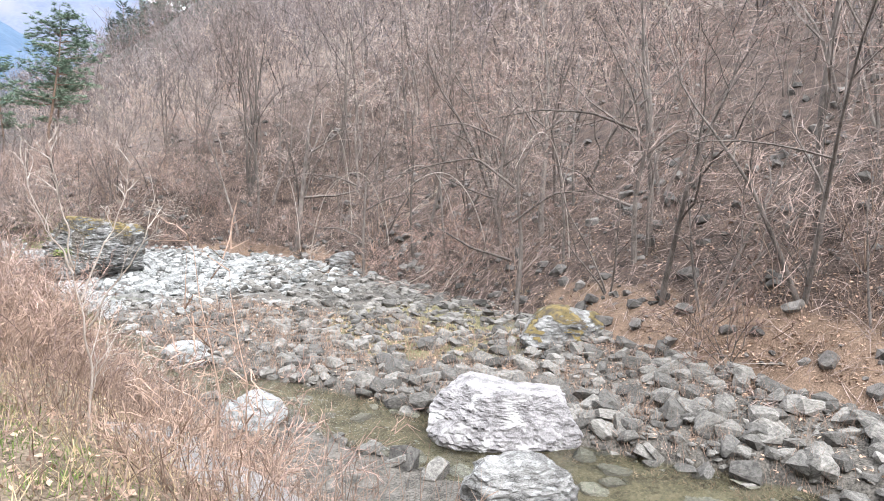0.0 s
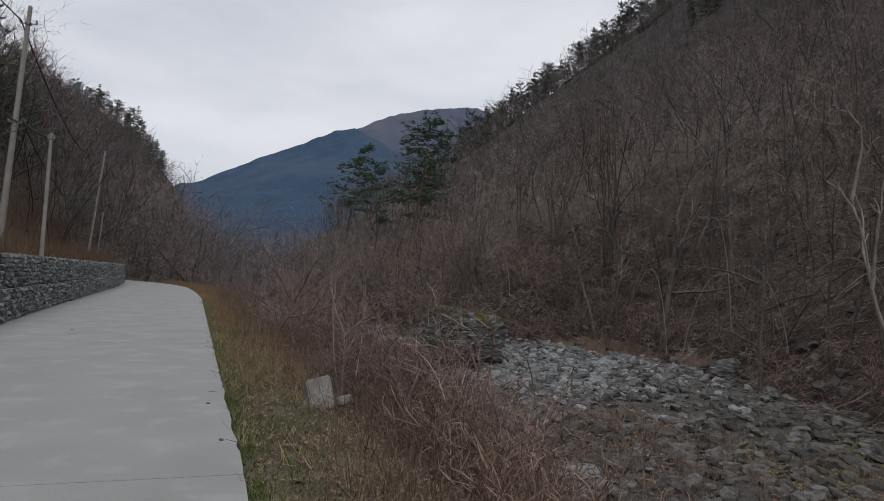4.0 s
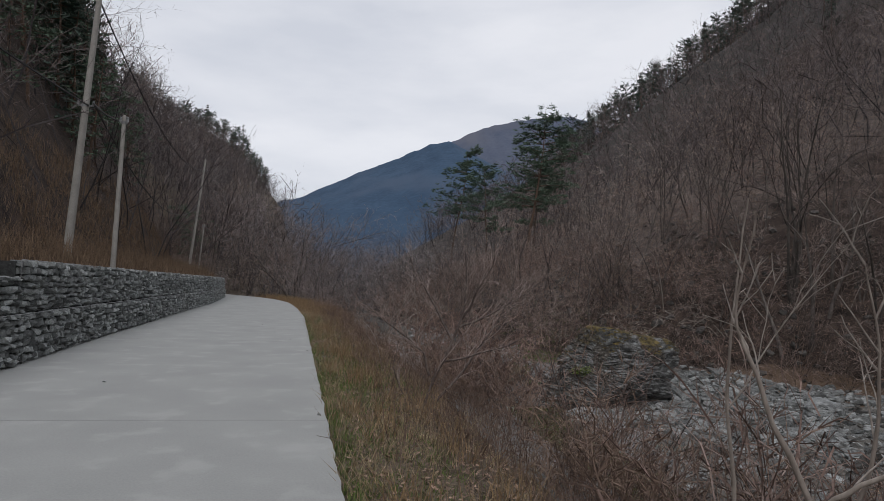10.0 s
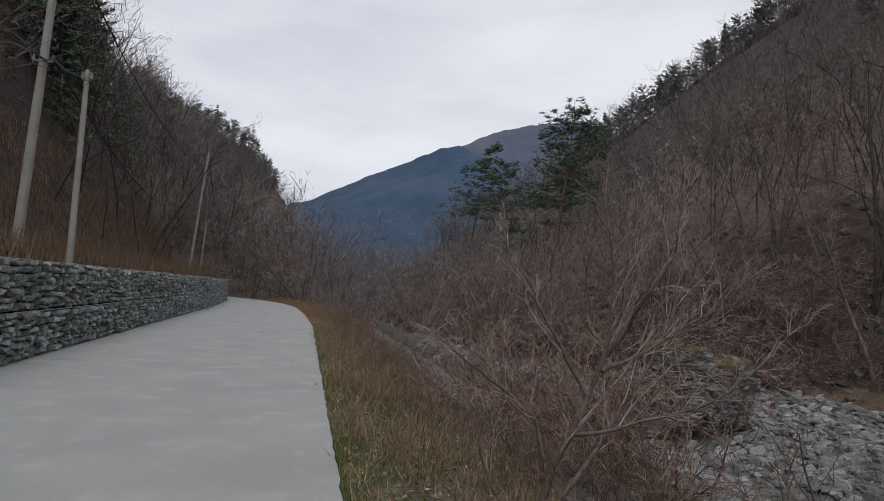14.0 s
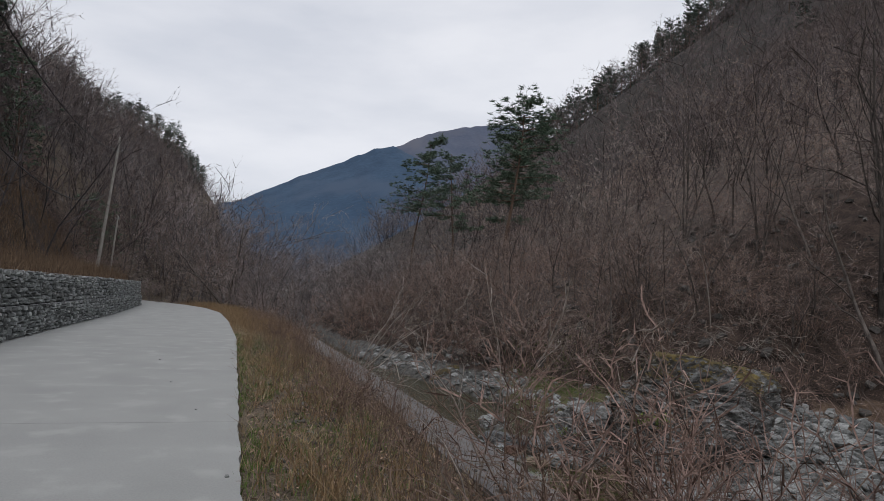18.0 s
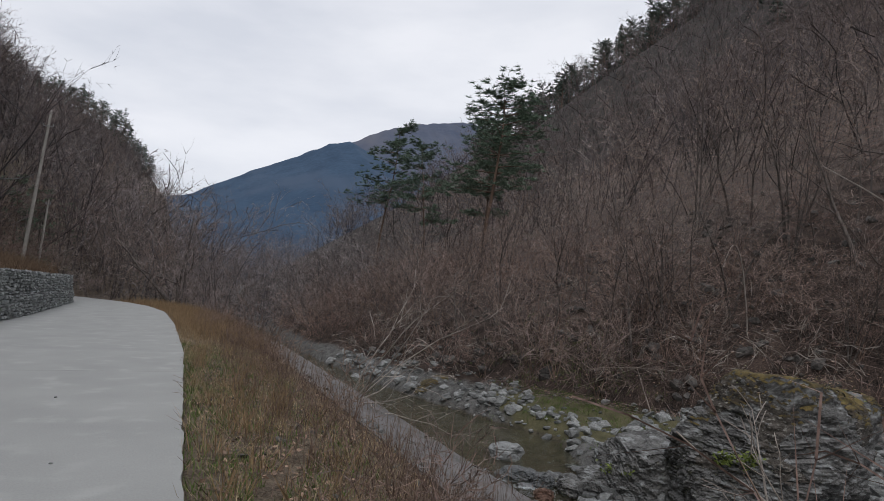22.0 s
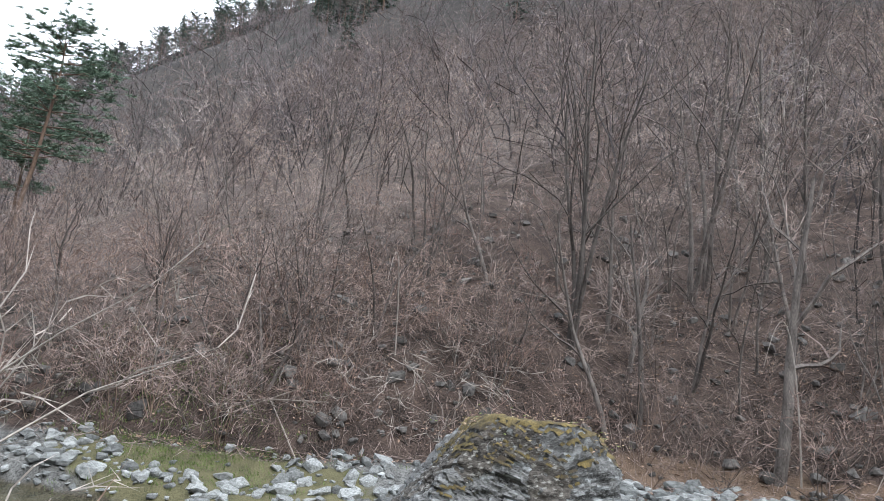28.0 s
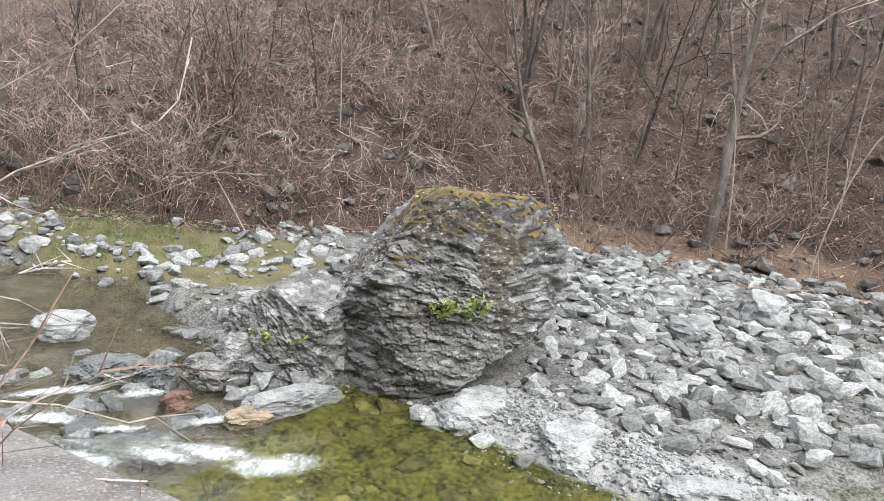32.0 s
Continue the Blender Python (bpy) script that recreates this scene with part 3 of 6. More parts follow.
# ---- distant mountain ----
def mountain(label, mat, dist, deep, xs_, top, seed):
    mx = np.linspace(-900, 1500, 340)
    ridge = np.interp(mx, xs_, top)
    crest_rng = np.random.default_rng(int(seed))
    ridge = ridge + 1.5 * np.sin(mx / 37 + seed) + np.convolve(crest_rng.normal(0, 2.0, len(mx) + 2), (0.3, 0.4, 0.3), "valid")
    lev = np.linspace(0, 1, 20)[:, None]
    fold = np.sin(mx / 75 + seed)[None] * 14
    bv = np.stack([np.repeat(mx[None], 20, 0) + 18 * np.sin(5 * lev + seed) * (1 - lev), dist - deep * (1 - lev) + fold * (1 - lev) * (0.3 + lev), ridge[None] * lev ** 0.9 - 12 * (1 - lev)], -1)
    bv[..., 2] += 3 * np.sin(bv[..., 0] / 43 + 5 * lev) * lev * (1 - lev) * 4
    bi = (np.arange(19)[:, None] * 340 + np.arange(339)[None]).ravel()
    tagged(new("backdrop", mesh_of("backdrop", bv.reshape(-1, 3), np.stack([bi, bi + 1, bi + 341, bi + 340], 1), mat, None, True)), label, "mountain", kind="structure")


mountain("distant wooded mountain ridge coloured haze blue", M_MOUNTAIN, 1250, 620, [-900, -300, 0, 92, 227, 262, 300, 420, 560, 900, 1500], [20, 80, 152, 201, 264, 270, 258, 205, 170, 110, 40], 1.0)
mountain("paler mountain ridge coloured haze mauve behind the blue one", M_MOUNTAIN_FAR, 1700, 500, [-900, -300, 0, 200, 309, 437, 551, 680, 900, 1500], [10, 60, 120, 250, 345, 408, 446, 462, 420, 200], 2.0)


# ---- gabion wall ----
def hull_stone(seed, sx, sy, sz, count=13):
    """An angular broken stone: the hull of random points in a box."""
    rng = np.random.default_rng(seed)
    bm = bmesh.new()
    for p in rng.uniform(-1, 1, (count, 3)):
        q = p / np.maximum(np.linalg.norm(p), 1e-6) * (0.75 + 0.25 * rng.random())
        q = np.sign(q) * np.abs(q) ** 0.75
        bm.verts.new((q[0] * sx, q[1] * sy, q[2] * sz))
    bmesh.ops.convex_hull(bm, input=bm.verts)
    loose = [v for v in bm.verts if not v.link_faces]
    bmesh.ops.delete(bm, geom=loose, context="VERTS")
    bmesh.ops.triangulate(bm, faces=bm.faces)
    bm.verts.ensure_lookup_table()
    v = np.array([q.co for q in bm.verts])
    f = np.array([[q.index for q in face.verts] for face in bm.faces])
    bm.free()
    return v, f


gab_stones = [hull_stone(100 + i, 0.5, 0.5, 0.5, 14) for i in range(10)]
gab_meshes = [mesh_of("stone", v, f, M_GABION) for v, f in gab_stones]
rng = np.random.default_rng(7)
# Shade of the gaps between stones, put into a near-black colour.
M_GAP = material("gabion_gap_shade", (0.025, 0.026, 0.026), (0.07, 0.071, 0.07), 12, 50, 0.95, 0.6)
wall = tagged(new("gabion_wall"), "two-course gabion wall of grey broken stone beside the road", "retaining wall", kind="structure")
far_bits, near_left = [], 300
for y0 in np.arange(10.0, 76.0, 2.0):
    for level, (za, zb) in enumerate(((0.0, 0.82), (0.82, 1.72 if y0 > 23 else 1.42))):
        back = 0.10 * level + 0.05
        ya, yb = y0 + 0.012, y0 + 1.988
        bx = lambda y: wall_face(y) - back
        # Dark box added behind the stones so the gaps look shaded.
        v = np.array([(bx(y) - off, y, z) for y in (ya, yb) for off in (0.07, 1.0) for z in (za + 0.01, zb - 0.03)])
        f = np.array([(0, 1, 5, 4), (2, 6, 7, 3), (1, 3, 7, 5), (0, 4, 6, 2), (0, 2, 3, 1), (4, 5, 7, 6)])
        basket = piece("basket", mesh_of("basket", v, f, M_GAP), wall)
        edge = [(bx(a) + 0.01, a, za + 0.03, bx(b) + 0.01, b, zb - 0.0 if up else za + 0.03, 0.007, 0.007) for a, b, up in ((ya, yb, False),)]
        edge += [(bx(ya) + 0.02, ya, zb, bx(yb) + 0.02, yb, zb, 0.008, 0.008), (bx(ya) + 0.02, ya, za, bx(ya) + 0.02, ya, zb, 0.006, 0.006), (bx(yb) + 0.02, yb, za, bx(yb) + 0.02, yb, zb, 0.006, 0.006)]
        for q in np.arange(ya, yb, 0.25):
            edge.append((bx(q) + 0.035, q, za, bx(q) + 0.035, q, zb, 0.002, 0.002))
        for q in np.arange(za + 0.12, zb, 0.16):
            edge.append((bx(ya) + 0.035, ya, q, bx(yb) + 0.035, yb, q, 0.002, 0.002))
        piece("wire_mesh", mesh_of("wire_mesh", *tubes(edge, 3), M_WIRE), basket, None, "galvanised wire mesh of the basket")
        z = za + 0.02
        while z < zb - 0.05:
            h = min(rng.uniform(0.07, 0.15), zb - z)
            y = ya
            while y < yb - 0.04:
                w = min(rng.uniform(0.12, 0.34), yb - y)
                k = rng.integers(len(gab_stones))
                m = Matrix.Translation((bx(y) - 0.06 + rng.uniform(-0.03, 0.03), y + w / 2, z + h / 2)) @ Euler((rng.normal(0, 0.12), rng.normal(0, 0.2), rng.normal(0, 0.2))).to_matrix().to_4x4() @ Matrix.Diagonal((0.30, w * 1.14, h * 1.2, 1))
                if near_left > 0 and 24 <= y0 < 34:
                    near_left -= 1
                    piece("stone", gab_meshes[k], basket, m)
                else:
                    vv, ff = gab_stones[k]
                    mm = np.array(m)
                    far_bits.append((vv @ mm[:3, :3].T + mm[:3, 3], ff))
                y += w
            z += h
tagged(piece("gabion_stones", mesh_of("gabion_stones", *joined(far_bits), M_GABION), wall), "grey broken stones packed in the wire baskets", kind="stuff")


# ---- utility poles and cables ----
def utility_pole(base, top, r0, r1, arms, label):
    pole = tagged(new("utility_pole"), label, "utility pole", "poles along the road")
    base, top = Vector(base), Vector(top)
    pole.location = base
    d = top - base
    n = 8
    segs = [(*(d * (i / n)), *(d * ((i + 1) / n)), r0 + (r1 - r0) * i / n, r0 + (r1 - r0) * (i + 1) / n) for i in range(n)]
    segs[0] = (*(d * -0.06), *segs[0][3:])
    rings = [(Vector(q[:3]), q[6]) for q in segs] + [(Vector(segs[-1][3:6]), segs[-1][7])]
    v = np.array([(c.x + w * math.cos(2 * math.pi * j / 14), c.y + w * math.sin(2 * math.pi * j / 14), c.z) for c, w in rings for j in range(14)])
    f = np.array([(i * 14 + j, i * 14 + (j + 1) % 14, (i + 1) * 14 + (j + 1) % 14, (i + 1) * 14 + j) for i in range(n) for j in range(14)])
    piece("shaft", mesh_of("shaft", v, f, M_POLE, None, True), pole)
    cap = bmesh.new()
    bmesh.ops.create_cone(cap, cap_ends=True, segments=12, radius1=r1 * 1.05, radius2=r1 * 0.5, depth=0.06, matrix=Matrix.Translation(d + Vector((0, 0, 0.02))))
    part("cap", cap, M_POLE, pole)
    for hgt, wide in arms:
        c = d * hgt
        band = bmesh.new()
        bmesh.ops.create_cone(band, cap_ends=True, segments=12, radius1=r0 * 0.95, radius2=r0 * 0.95, depth=0.09, matrix=Matrix.Translation(c))
        part("band", band, M_WIRE, pole, "steel band")
        for side in (-1, 1):
            bm = bmesh.new()
            bmesh.ops.create_cone(bm, cap_ends=True, segments=8, radius1=0.045, radius2=0.03, depth=0.16, matrix=Matrix.Translation(c + Vector((side * wide, 0, 0.1))))
            part("insulator", bm, M_PALE, pole, "pale insulator")
            part("bracket", (lambda b: (bmesh.ops.create_cube(b, size=1, matrix=Matrix.Translation(c + Vector((side * wide / 2, 0, 0))) @ Matrix.Diagonal((wide, 0.04, 0.04, 1))), b)[1])(bmesh.new()), M_WIRE, pole)
    return pole


utility_pole((-7.92, 36.4, 2.0), (-7.38, 36.4, 12.0), 0.14, 0.085, ((0.52, 0.24), (0.93, 0.3)), "tall weathered concrete utility pole with insulators, leaning slightly")
utility_pole((-6.06, 34.7, 1.7), (-6.0, 34.7, 6.56), 0.085, 0.06, ((0.96, 0.10),), "short pale utility pole standing behind the gabion wall")
utility_pole((-10.4, 80.0, 2.4), (-9.45, 80.0, 12.85), 0.13, 0.08, ((0.9, 0.3),), "leaning weathered utility pole on the weedy bank")
utility_pole((-9.9, 82.6, 2.0), (-9.58, 82.6, 6.95), 0.08, 0.06, ((0.95, 0.14),), "short leaning utility pole on the weedy bank")
M_CABLE = material("black_cable", (0.02, 0.02, 0.02), (0.03, 0.03, 0.03), 5, 20, 0.6, 0.0)


def cable(a, b, sag, r=0.027):
    a, b = np.array(a, float), np.array(b, float)
    t = np.linspace(0, 1, 25)[:, None]
    p = a + (b - a) * t - np.array([0, 0, 1.0]) * sag * 4 * t * (1 - t)
    tagged(new("overhead_cable", mesh_of("overhead_cable", *rope(p, np.full(25, r), 5), M_CABLE)), "thin black cable hanging between the poles", "cable", "cables on the poles")


cable((-7.68, 36.4, 11.4), (-9.8, 80.0, 11.9), 1.6)
cable((-7.4, 36.4, 7.3), (-9.9, 80.0, 8.6), 2.2)
cable((-7.4, 36.4, 7.3), (-6.1, 34.7, 6.4), 0.1)
cable((-7.68, 36.4, 11.4), (-6.5, -25.0, 11.0), 1.8)
cable((-9.3, 80.0, 11.9), (-14, 130.0, 12), 1.8)
cable((-7.55, 36.4, 7.2), (-7.3, -25.0, 7.8), 1.2)


# ---- bare trees and shrubs ----
def grow(rng, out, p, d, length, r, level, plan):
    """One branch with its side branches; out holds the pieces by level."""
    n, kids, ratio, wide, bend, lift, start = plan[level]
    step = length / n
    d = d / np.linalg.norm(d)
    for i in range(n):
        d = d + rng.normal(0, bend, 3)
        d[2] += lift
        d /= np.linalg.norm(d)
        q = p + d * step
        ra, rb = r * (1 - 0.75 * i / n), r * (1 - 0.75 * (i + 1) / n)
        out[level].append((*p, *q, ra, rb))
        p = q
        frac = (i + 1) / n
        if level + 1 < len(plan) and frac >= start:
            for _ in range(int(kids + rng.random())):
                side = rng.normal(size=3)
                side -= d * (side @ d)
                side /= np.linalg.norm(side)
                ang = wide * (0.7 + 0.6 * rng.random())
                grow(rng, out, p, d * math.cos(ang) + side * math.sin(ang), length * ratio * (1.15 - 0.6 * frac) * (0.7 + 0.6 * rng.random()), rb * 0.62, level + 1, plan)


def fine(segs, least):
    out = np.array(segs, dtype=float).reshape(-1, 8)
    out[:, 6:] = np.maximum(out[:, 6:], least)
    return out


def bare_tree(seed, height, r, stems=1, lean=0.08, twigs=1.0, bend=0.10, clear=0.22, open_=0.5, splay=0.3, least=0.006):
    """Pieces of a leafless tree: trunk, limbs and two orders of twigs, each as (corners, faces)."""
    rng = np.random.default_rng(seed)
    plan = [(8, 1.0, 0.58, open_, bend, 0.02, clear), (6, 1.1, 0.55, open_ + 0.12, 0.22, 0.035, 0.2), (3, 1.9 * twigs, 0.55, 0.75, 0.28, 0.02, 0.3), (1, 0, 0, 0, 0.25, 0.0, 0)]
    out = [[], [], [], []]
    for k in range(stems):
        a = rng.uniform(0, 6.28)
        tilt = lean * (0.4 + 1.6 * rng.random()) if stems == 1 else splay * (0.5 + rng.random())
        grow(rng, out, np.array([0.05 * math.cos(a) * (stems > 1), 0.05 * math.sin(a) * (stems > 1), -0.25]), np.array([tilt * math.cos(a), tilt * math.sin(a), 1.0]), height * (0.8 + 0.3 * rng.random()), r, 0, plan)
    return tubes(out[0], 6), tubes(out[1], 4), ribbons(fine(out[2], least), rng), spikes(fine(out[3], least), rng)


def bare_shrub(seed, height, stems, r=0.012, wide=0.45, twig=1.0, droop=0.0, toward=(0.0, 0.0), least=0.0038):
    rng = np.random.default_rng(seed)
    plan = [(6, 1.3 * twig, 0.55, 0.75, 0.20, 0.0 - droop, 0.2), (4, 1.6 * twig, 0.5, 0.8, 0.27, 0.01 - droop, 0.2), (1, 0, 0, 0, 0.25, 0, 0)]
    out = [[], [], []]
    for k in range(stems):
        a, w = rng.uniform(0, 6.28), wide * rng.random() ** 0.6
        grow(rng, out, np.array([0.09 * math.cos(a), 0.09 * math.sin(a), -0.12]), np.array([w * math.cos(a) + toward[0], w * math.sin(a) + toward[1], 1.0]), height * (0.6 + 0.5 * rng.random()), r, 0, plan)
    return tubes(out[0], 3), ribbons(fine(out[1], least * 1.1), rng), spikes(fine(out[2], least), rng)


def tree_thing(name, seed, height, r, label, stems=1, wood=None, twig=None, lean=0.08, twigs=1.0, bend=0.10, clear=0.22, open_=0.5, splay=0.3, least=0.006):
    """A master tree: trunk, limbs and twigs as parts under one Empty."""
    t, l, a, b = (as_tris(*q) for q in bare_tree(seed, height, r, stems, lean, twigs, bend, clear, open_, splay, least))
    ob = tagged(new(name), label, "tree")
    piece("trunk", mesh_of("trunk", *t, wood or M_BARK, None, True), ob)
    v, f = joined([l, a, b])
    piece("crown", mesh_of("crown", v, f, [wood or M_BARK, twig or M_TWIG], [0] * len(l[1]) + [1] * (len(f) - len(l[1]))), ob)
    return ob


def shrub_thing(name, seed, height, stems, label, wood, twig_mat, r=0.012, wide=0.45, twig=1.0, droop=0.0, toward=(0.0, 0.0), least=0.0038):
    s, m_, f = bare_shrub(seed, height, stems, r, wide, twig, droop, toward, least)
    ob = tagged(new(name), label, "shrub")
    tagged(piece("stem_clump", mesh_of("stem_clump", *s, wood, None, True), ob), kind="stuff")
    piece("crown", mesh_of("crown", *joined([as_tris(*m_), f]), twig_mat), ob)
    return ob


def stand(x, y, turn=0.0, size=1.0, sink=0.0, tilt=0.0):
    return Matrix.Translation((x, y, float(ground(x, y)) - sink)) @ Euler((tilt, 0, turn)).to_matrix().to_4x4() @ Matrix.Scale(size, 4)


def put_copy(master, m):
    c = copy_thing(master, m)
    return c


def scatter(rng, count, pick, apart):
    """Places that keep some distance from each other."""
    got, cells = [], {}
    tries = 0
    while len(got) < count and tries < count * 30:
        tries += 1
        x, y = pick(rng)
        key = (int(x // apart), int(y // apart))
        if any((x - px) ** 2 + (y - py) ** 2 < apart * apart for i in (-1, 0, 1) for j in (-1, 0, 1) for px, py in cells.get((key[0] + i, key[1] + j), ())):
            continue
        cells.setdefault(key, []).append((x, y))
        got.append((x, y))
    return got


masters = [tree_thing("bare_tree", 200 + i, h, r, lab, st, M_BARK, tw, 0.14, 1.0, 0.09, 0.3, op, 0.3)
           for i, (h, r, st, tw, op, lab) in enumerate([
               (8.5, 0.095, 1, M_TWIG, 0.6, "tall leafless grey-barked tree on the leaf-littered slope"),
               (7.5, 0.070, 2, M_TWIG, 0.6, "twin-stemmed leafless tree on the leaf-littered slope"),
               (6.5, 0.060, 1, M_TWIG_RED, 0.65, "slender leafless tree with reddish twigs on the slope"),
               (9.0, 0.100, 1, M_TWIG, 0.55, "tall straight leafless tree on the rocky slope"),
               (5.5, 0.045, 3, M_TWIG, 0.62, "multi-stemmed leafless small tree on the slope"),
               (4.5, 0.028, 4, M_TWIG_RED, 0.7, "bushy leafless small tree with reddish twigs"),
               (6.0, 0.040, 3, M_TWIG, 0.65, "spreading clump of thin grey leafless stems"),
               (7.0, 0.050, 2, M_TWIG_PALE, 0.7, "leafless tree with pale weathered branches")])]
bushes = [shrub_thing("slope_shrub", 300 + i, h, n, lab, M_STALK if i % 2 else M_BARK, tw, 0.013, w_, 0.95, dr, (0.0, 0.0), 0.0068)
          for i, (h, n, tw, w_, dr, lab) in enumerate([
              (2.4, 8, M_BRUSH, 0.85, 0.0, "leafless reddish shrub at the foot of the slope"),
              (3.2, 7, M_BRUSH, 0.8, 0.02, "arching leafless grey shrub at the foot of the slope"),
              (1.8, 9, M_TWIG_RED, 1.2, 0.01, "low tangled leafless shrub on the slope"),
              (2.8, 7, M_TWIG, 0.6, 0.0, "thin-stemmed leafless shrub on the slope"),
              (2.8, 5, M_TWIG_PALE, 0.9, 0.07, "shrub of long pale drooping branches at the foot of the slope")])]
for ob in masters + bushes:
    ob.location = (0, -60, float(ground(0.0, -60.0)))

rng = np.random.default_rng(11)


def right_slope(r):
    y = r.uniform(-6, 95)
    s = 1.0 + 46 * r.random() ** 1.35
    return float(far_foot(y)) + s, y


def nearest(pts, n):
    """The places that lie nearest to the road, first."""
    return sorted(pts, key=lambda p: p[0] + 0.12 * abs(p[1] - 25))[:n]


def stature(y):
    return float(np.interp(y, [0, 38, 50, 62, 110, 160], [1, 0.95, 0.7, 0.5, 0.5, 0.8]))


spots = scatter(rng, 520, right_slope, 1.5)
near_spots = nearest(spots, 175)
near_set = set(near_spots)
for x, y in near_spots:
    k = rng.choice(8, p=[0.12, 0.14, 0.14, 0.10, 0.15, 0.14, 0.15, 0.06])
    c = put_copy(masters[k], stand(x, y, rng.uniform(0, 6.28), rng.uniform(0.85, 1.3) * stature(y), 0.05))
    c["group"] = "bare trees on the slope"
bush_spots = scatter(rng, 950, lambda r: (lambda y: (float(far_foot(y)) - 0.5 + 30 * r.random() ** 1.5, y))(r.uniform(-6, 80)), 0.6)
for x, y in nearest(bush_spots, 300):
    if rng.random() > float(np.interp(y, [-6, 36, 42, 80], [0.30, 0.30, 1.0, 1.0])):
        continue
    k = rng.choice(5, p=[0.28, 0.22, 0.24, 0.16, 0.10])
    c = put_copy(bushes[k], stand(x, y, rng.uniform(0, 6.28), rng.uniform(0.8, 1.45), 0.03))
    c["group"] = "shrubs at the foot of the slope"


def low_tree(seed, height, r, least=0.010, wide=0.75, thick=1.0):
    """A light leafless tree for woods that stay far off, with how far each corner is from bark to twig."""
    rng = np.random.default_rng(seed)
    plan = [(4, 1.8, 0.58, wide, 0.13, 0.03, 0.25), (3, 2.0 * thick, 0.52, 0.75, 0.2, 0.07, 0.3), (2, 1.6 * thick, 0.62, 0.65, 0.28, 0.03, 0.5), (1, 0, 0, 0, 0.25, 0.0, 0)]
    out = [[], [], [], []]
    grow(rng, out, np.array([0, 0, -0.2]), np.array([0.12 * rng.normal(), 0.12 * rng.normal(), 1.0]), height, r, 0, plan)
    bits = [as_tris(*tubes(out[0], 3)), as_tris(*ribbons(fine(out[1], least * 1.2), rng)), spikes(fine(out[2], least), rng), spikes(fine(out[3], least * 0.85), rng)]
    v, f = joined(bits)
    return v, f, np.repeat([0.0, 0.35, 0.85, 1.0], [len(q[0]) for q in bits])


lows = [low_tree(400 + i, h, 0.06, 0.011, w) for i, (h, w) in enumerate(((8, 0.6), (9.0, 0.7), (7, 0.8), (5.5, 0.9), (4.5, 1.0), (6, 0.75)))]
far_lows = [low_tree(420 + i, h, 0.08, 0.028, w, 0.75) for i, (h, w) in enumerate(((8, 0.65), (9.5, 0.75), (7, 0.8), (6, 0.9), (10, 0.6)))]


def woods(name, pts, kinds, label, mat, rng, smin=0.7, smax=1.2, even=False):
    bits, tip, tone, warm = [], [], [], []
    for x, y in pts:
        v, f, t = kinds[rng.integers(len(kinds))]
        bits.append((placed(v, (x, y, float(ground(x, y))), rng.uniform(0, 6.28), rng.uniform(smin, smax) * (1.0 if even else stature(y) ** 0.8), 1.0, rng.normal(0, 0.16, 2)), f))
        tip.append(t)
        tone.append(np.full(len(v), rng.random()))
        warm.append(np.full(len(v), np.clip(0.45 + 0.45 * float(wobble(x, y, 9.0, 2.0)) + rng.normal(0, 0.22), 0, 1)))
    me = mesh_of(name, *joined(bits), mat)
    for key, val in (("tip", tip), ("tone", tone), ("warm", warm)):
        me.attributes.new(key, "FLOAT", "POINT").data.foreach_set("value", np.concatenate(val).astype(np.float32))
    return tagged(new(name, me), label, "woods", kind="stuff")


woods("hillside_woods", [p for p in spots if p not in near_set], lows, "leafless woods on the middle of the slope", M_MID, rng, 0.6, 1.05)
light_bush = []
for i, h in enumerate((2.2, 2.8, 1.8)):
    b0, b1, b2 = (as_tris(*q) for q in bare_shrub(450 + i, h, 5, 0.011, 1.0, 0.8, 0.015, (0.0, 0.0), 0.0065))
    light_bush.append((*joined([b0, b1, b2]), np.repeat([0.3, 0.8, 1.0], [len(b0[0]), len(b1[0]), len(b2[0])])))
open_foot = lambda y: float(np.interp(y, [-6, 36, 42, 80], [0.14, 0.14, 1.0, 1.0]))
woods("slope_brush", [p for p in bush_spots if p not in set(nearest(bush_spots, 300)) and rng.random() < open_foot(p[1])], light_bush, "tangled leafless brush on the slope", M_MID, rng)
far_right = scatter(rng, 1500, lambda r: (lambda y: (float(far_foot(y)) + 20 + 135 * r.random() ** 1.2, y))(-8 + 240 * r.random() ** 1.2), 1.9)
woods("upper_slope_woods", far_right, far_lows, "leafless woods on the upper slope", M_DIM, rng, 0.7, 1.05, True)
left_pts = scatter(rng, 700, lambda r: (lambda y: (float(wall_face(min(y, 70))) - 4.5 - 26 * r.random(), y))(15 + 300 * r.random() ** 1.5), 1.8)
woods("left_hill_woods", [p for p in left_pts if p[1] > 85], far_lows, "leafless woods on the far part of the steep hill", M_DIM, rng, 0.8, 1.2, True)
woods("left_hill_woods", [p for p in left_pts if p[1] <= 85], lows, "leafless woods on the steep hill behind the wall", M_DIM, rng, 0.7, 1.1, True)
end_pts = scatter(rng, 340, lambda r: (lambda y: (float(np.interp(y, [90, 150, 230, 320, 420], [-10, -9.5, -8, -3, 6])) - 0.5 - 24 * r.random() ** 1.2, y))(r.uniform(110, 410)), 1.8)
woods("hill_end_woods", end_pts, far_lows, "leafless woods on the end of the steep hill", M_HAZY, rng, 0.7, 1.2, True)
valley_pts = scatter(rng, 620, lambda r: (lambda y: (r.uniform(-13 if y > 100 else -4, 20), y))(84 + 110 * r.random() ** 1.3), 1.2)
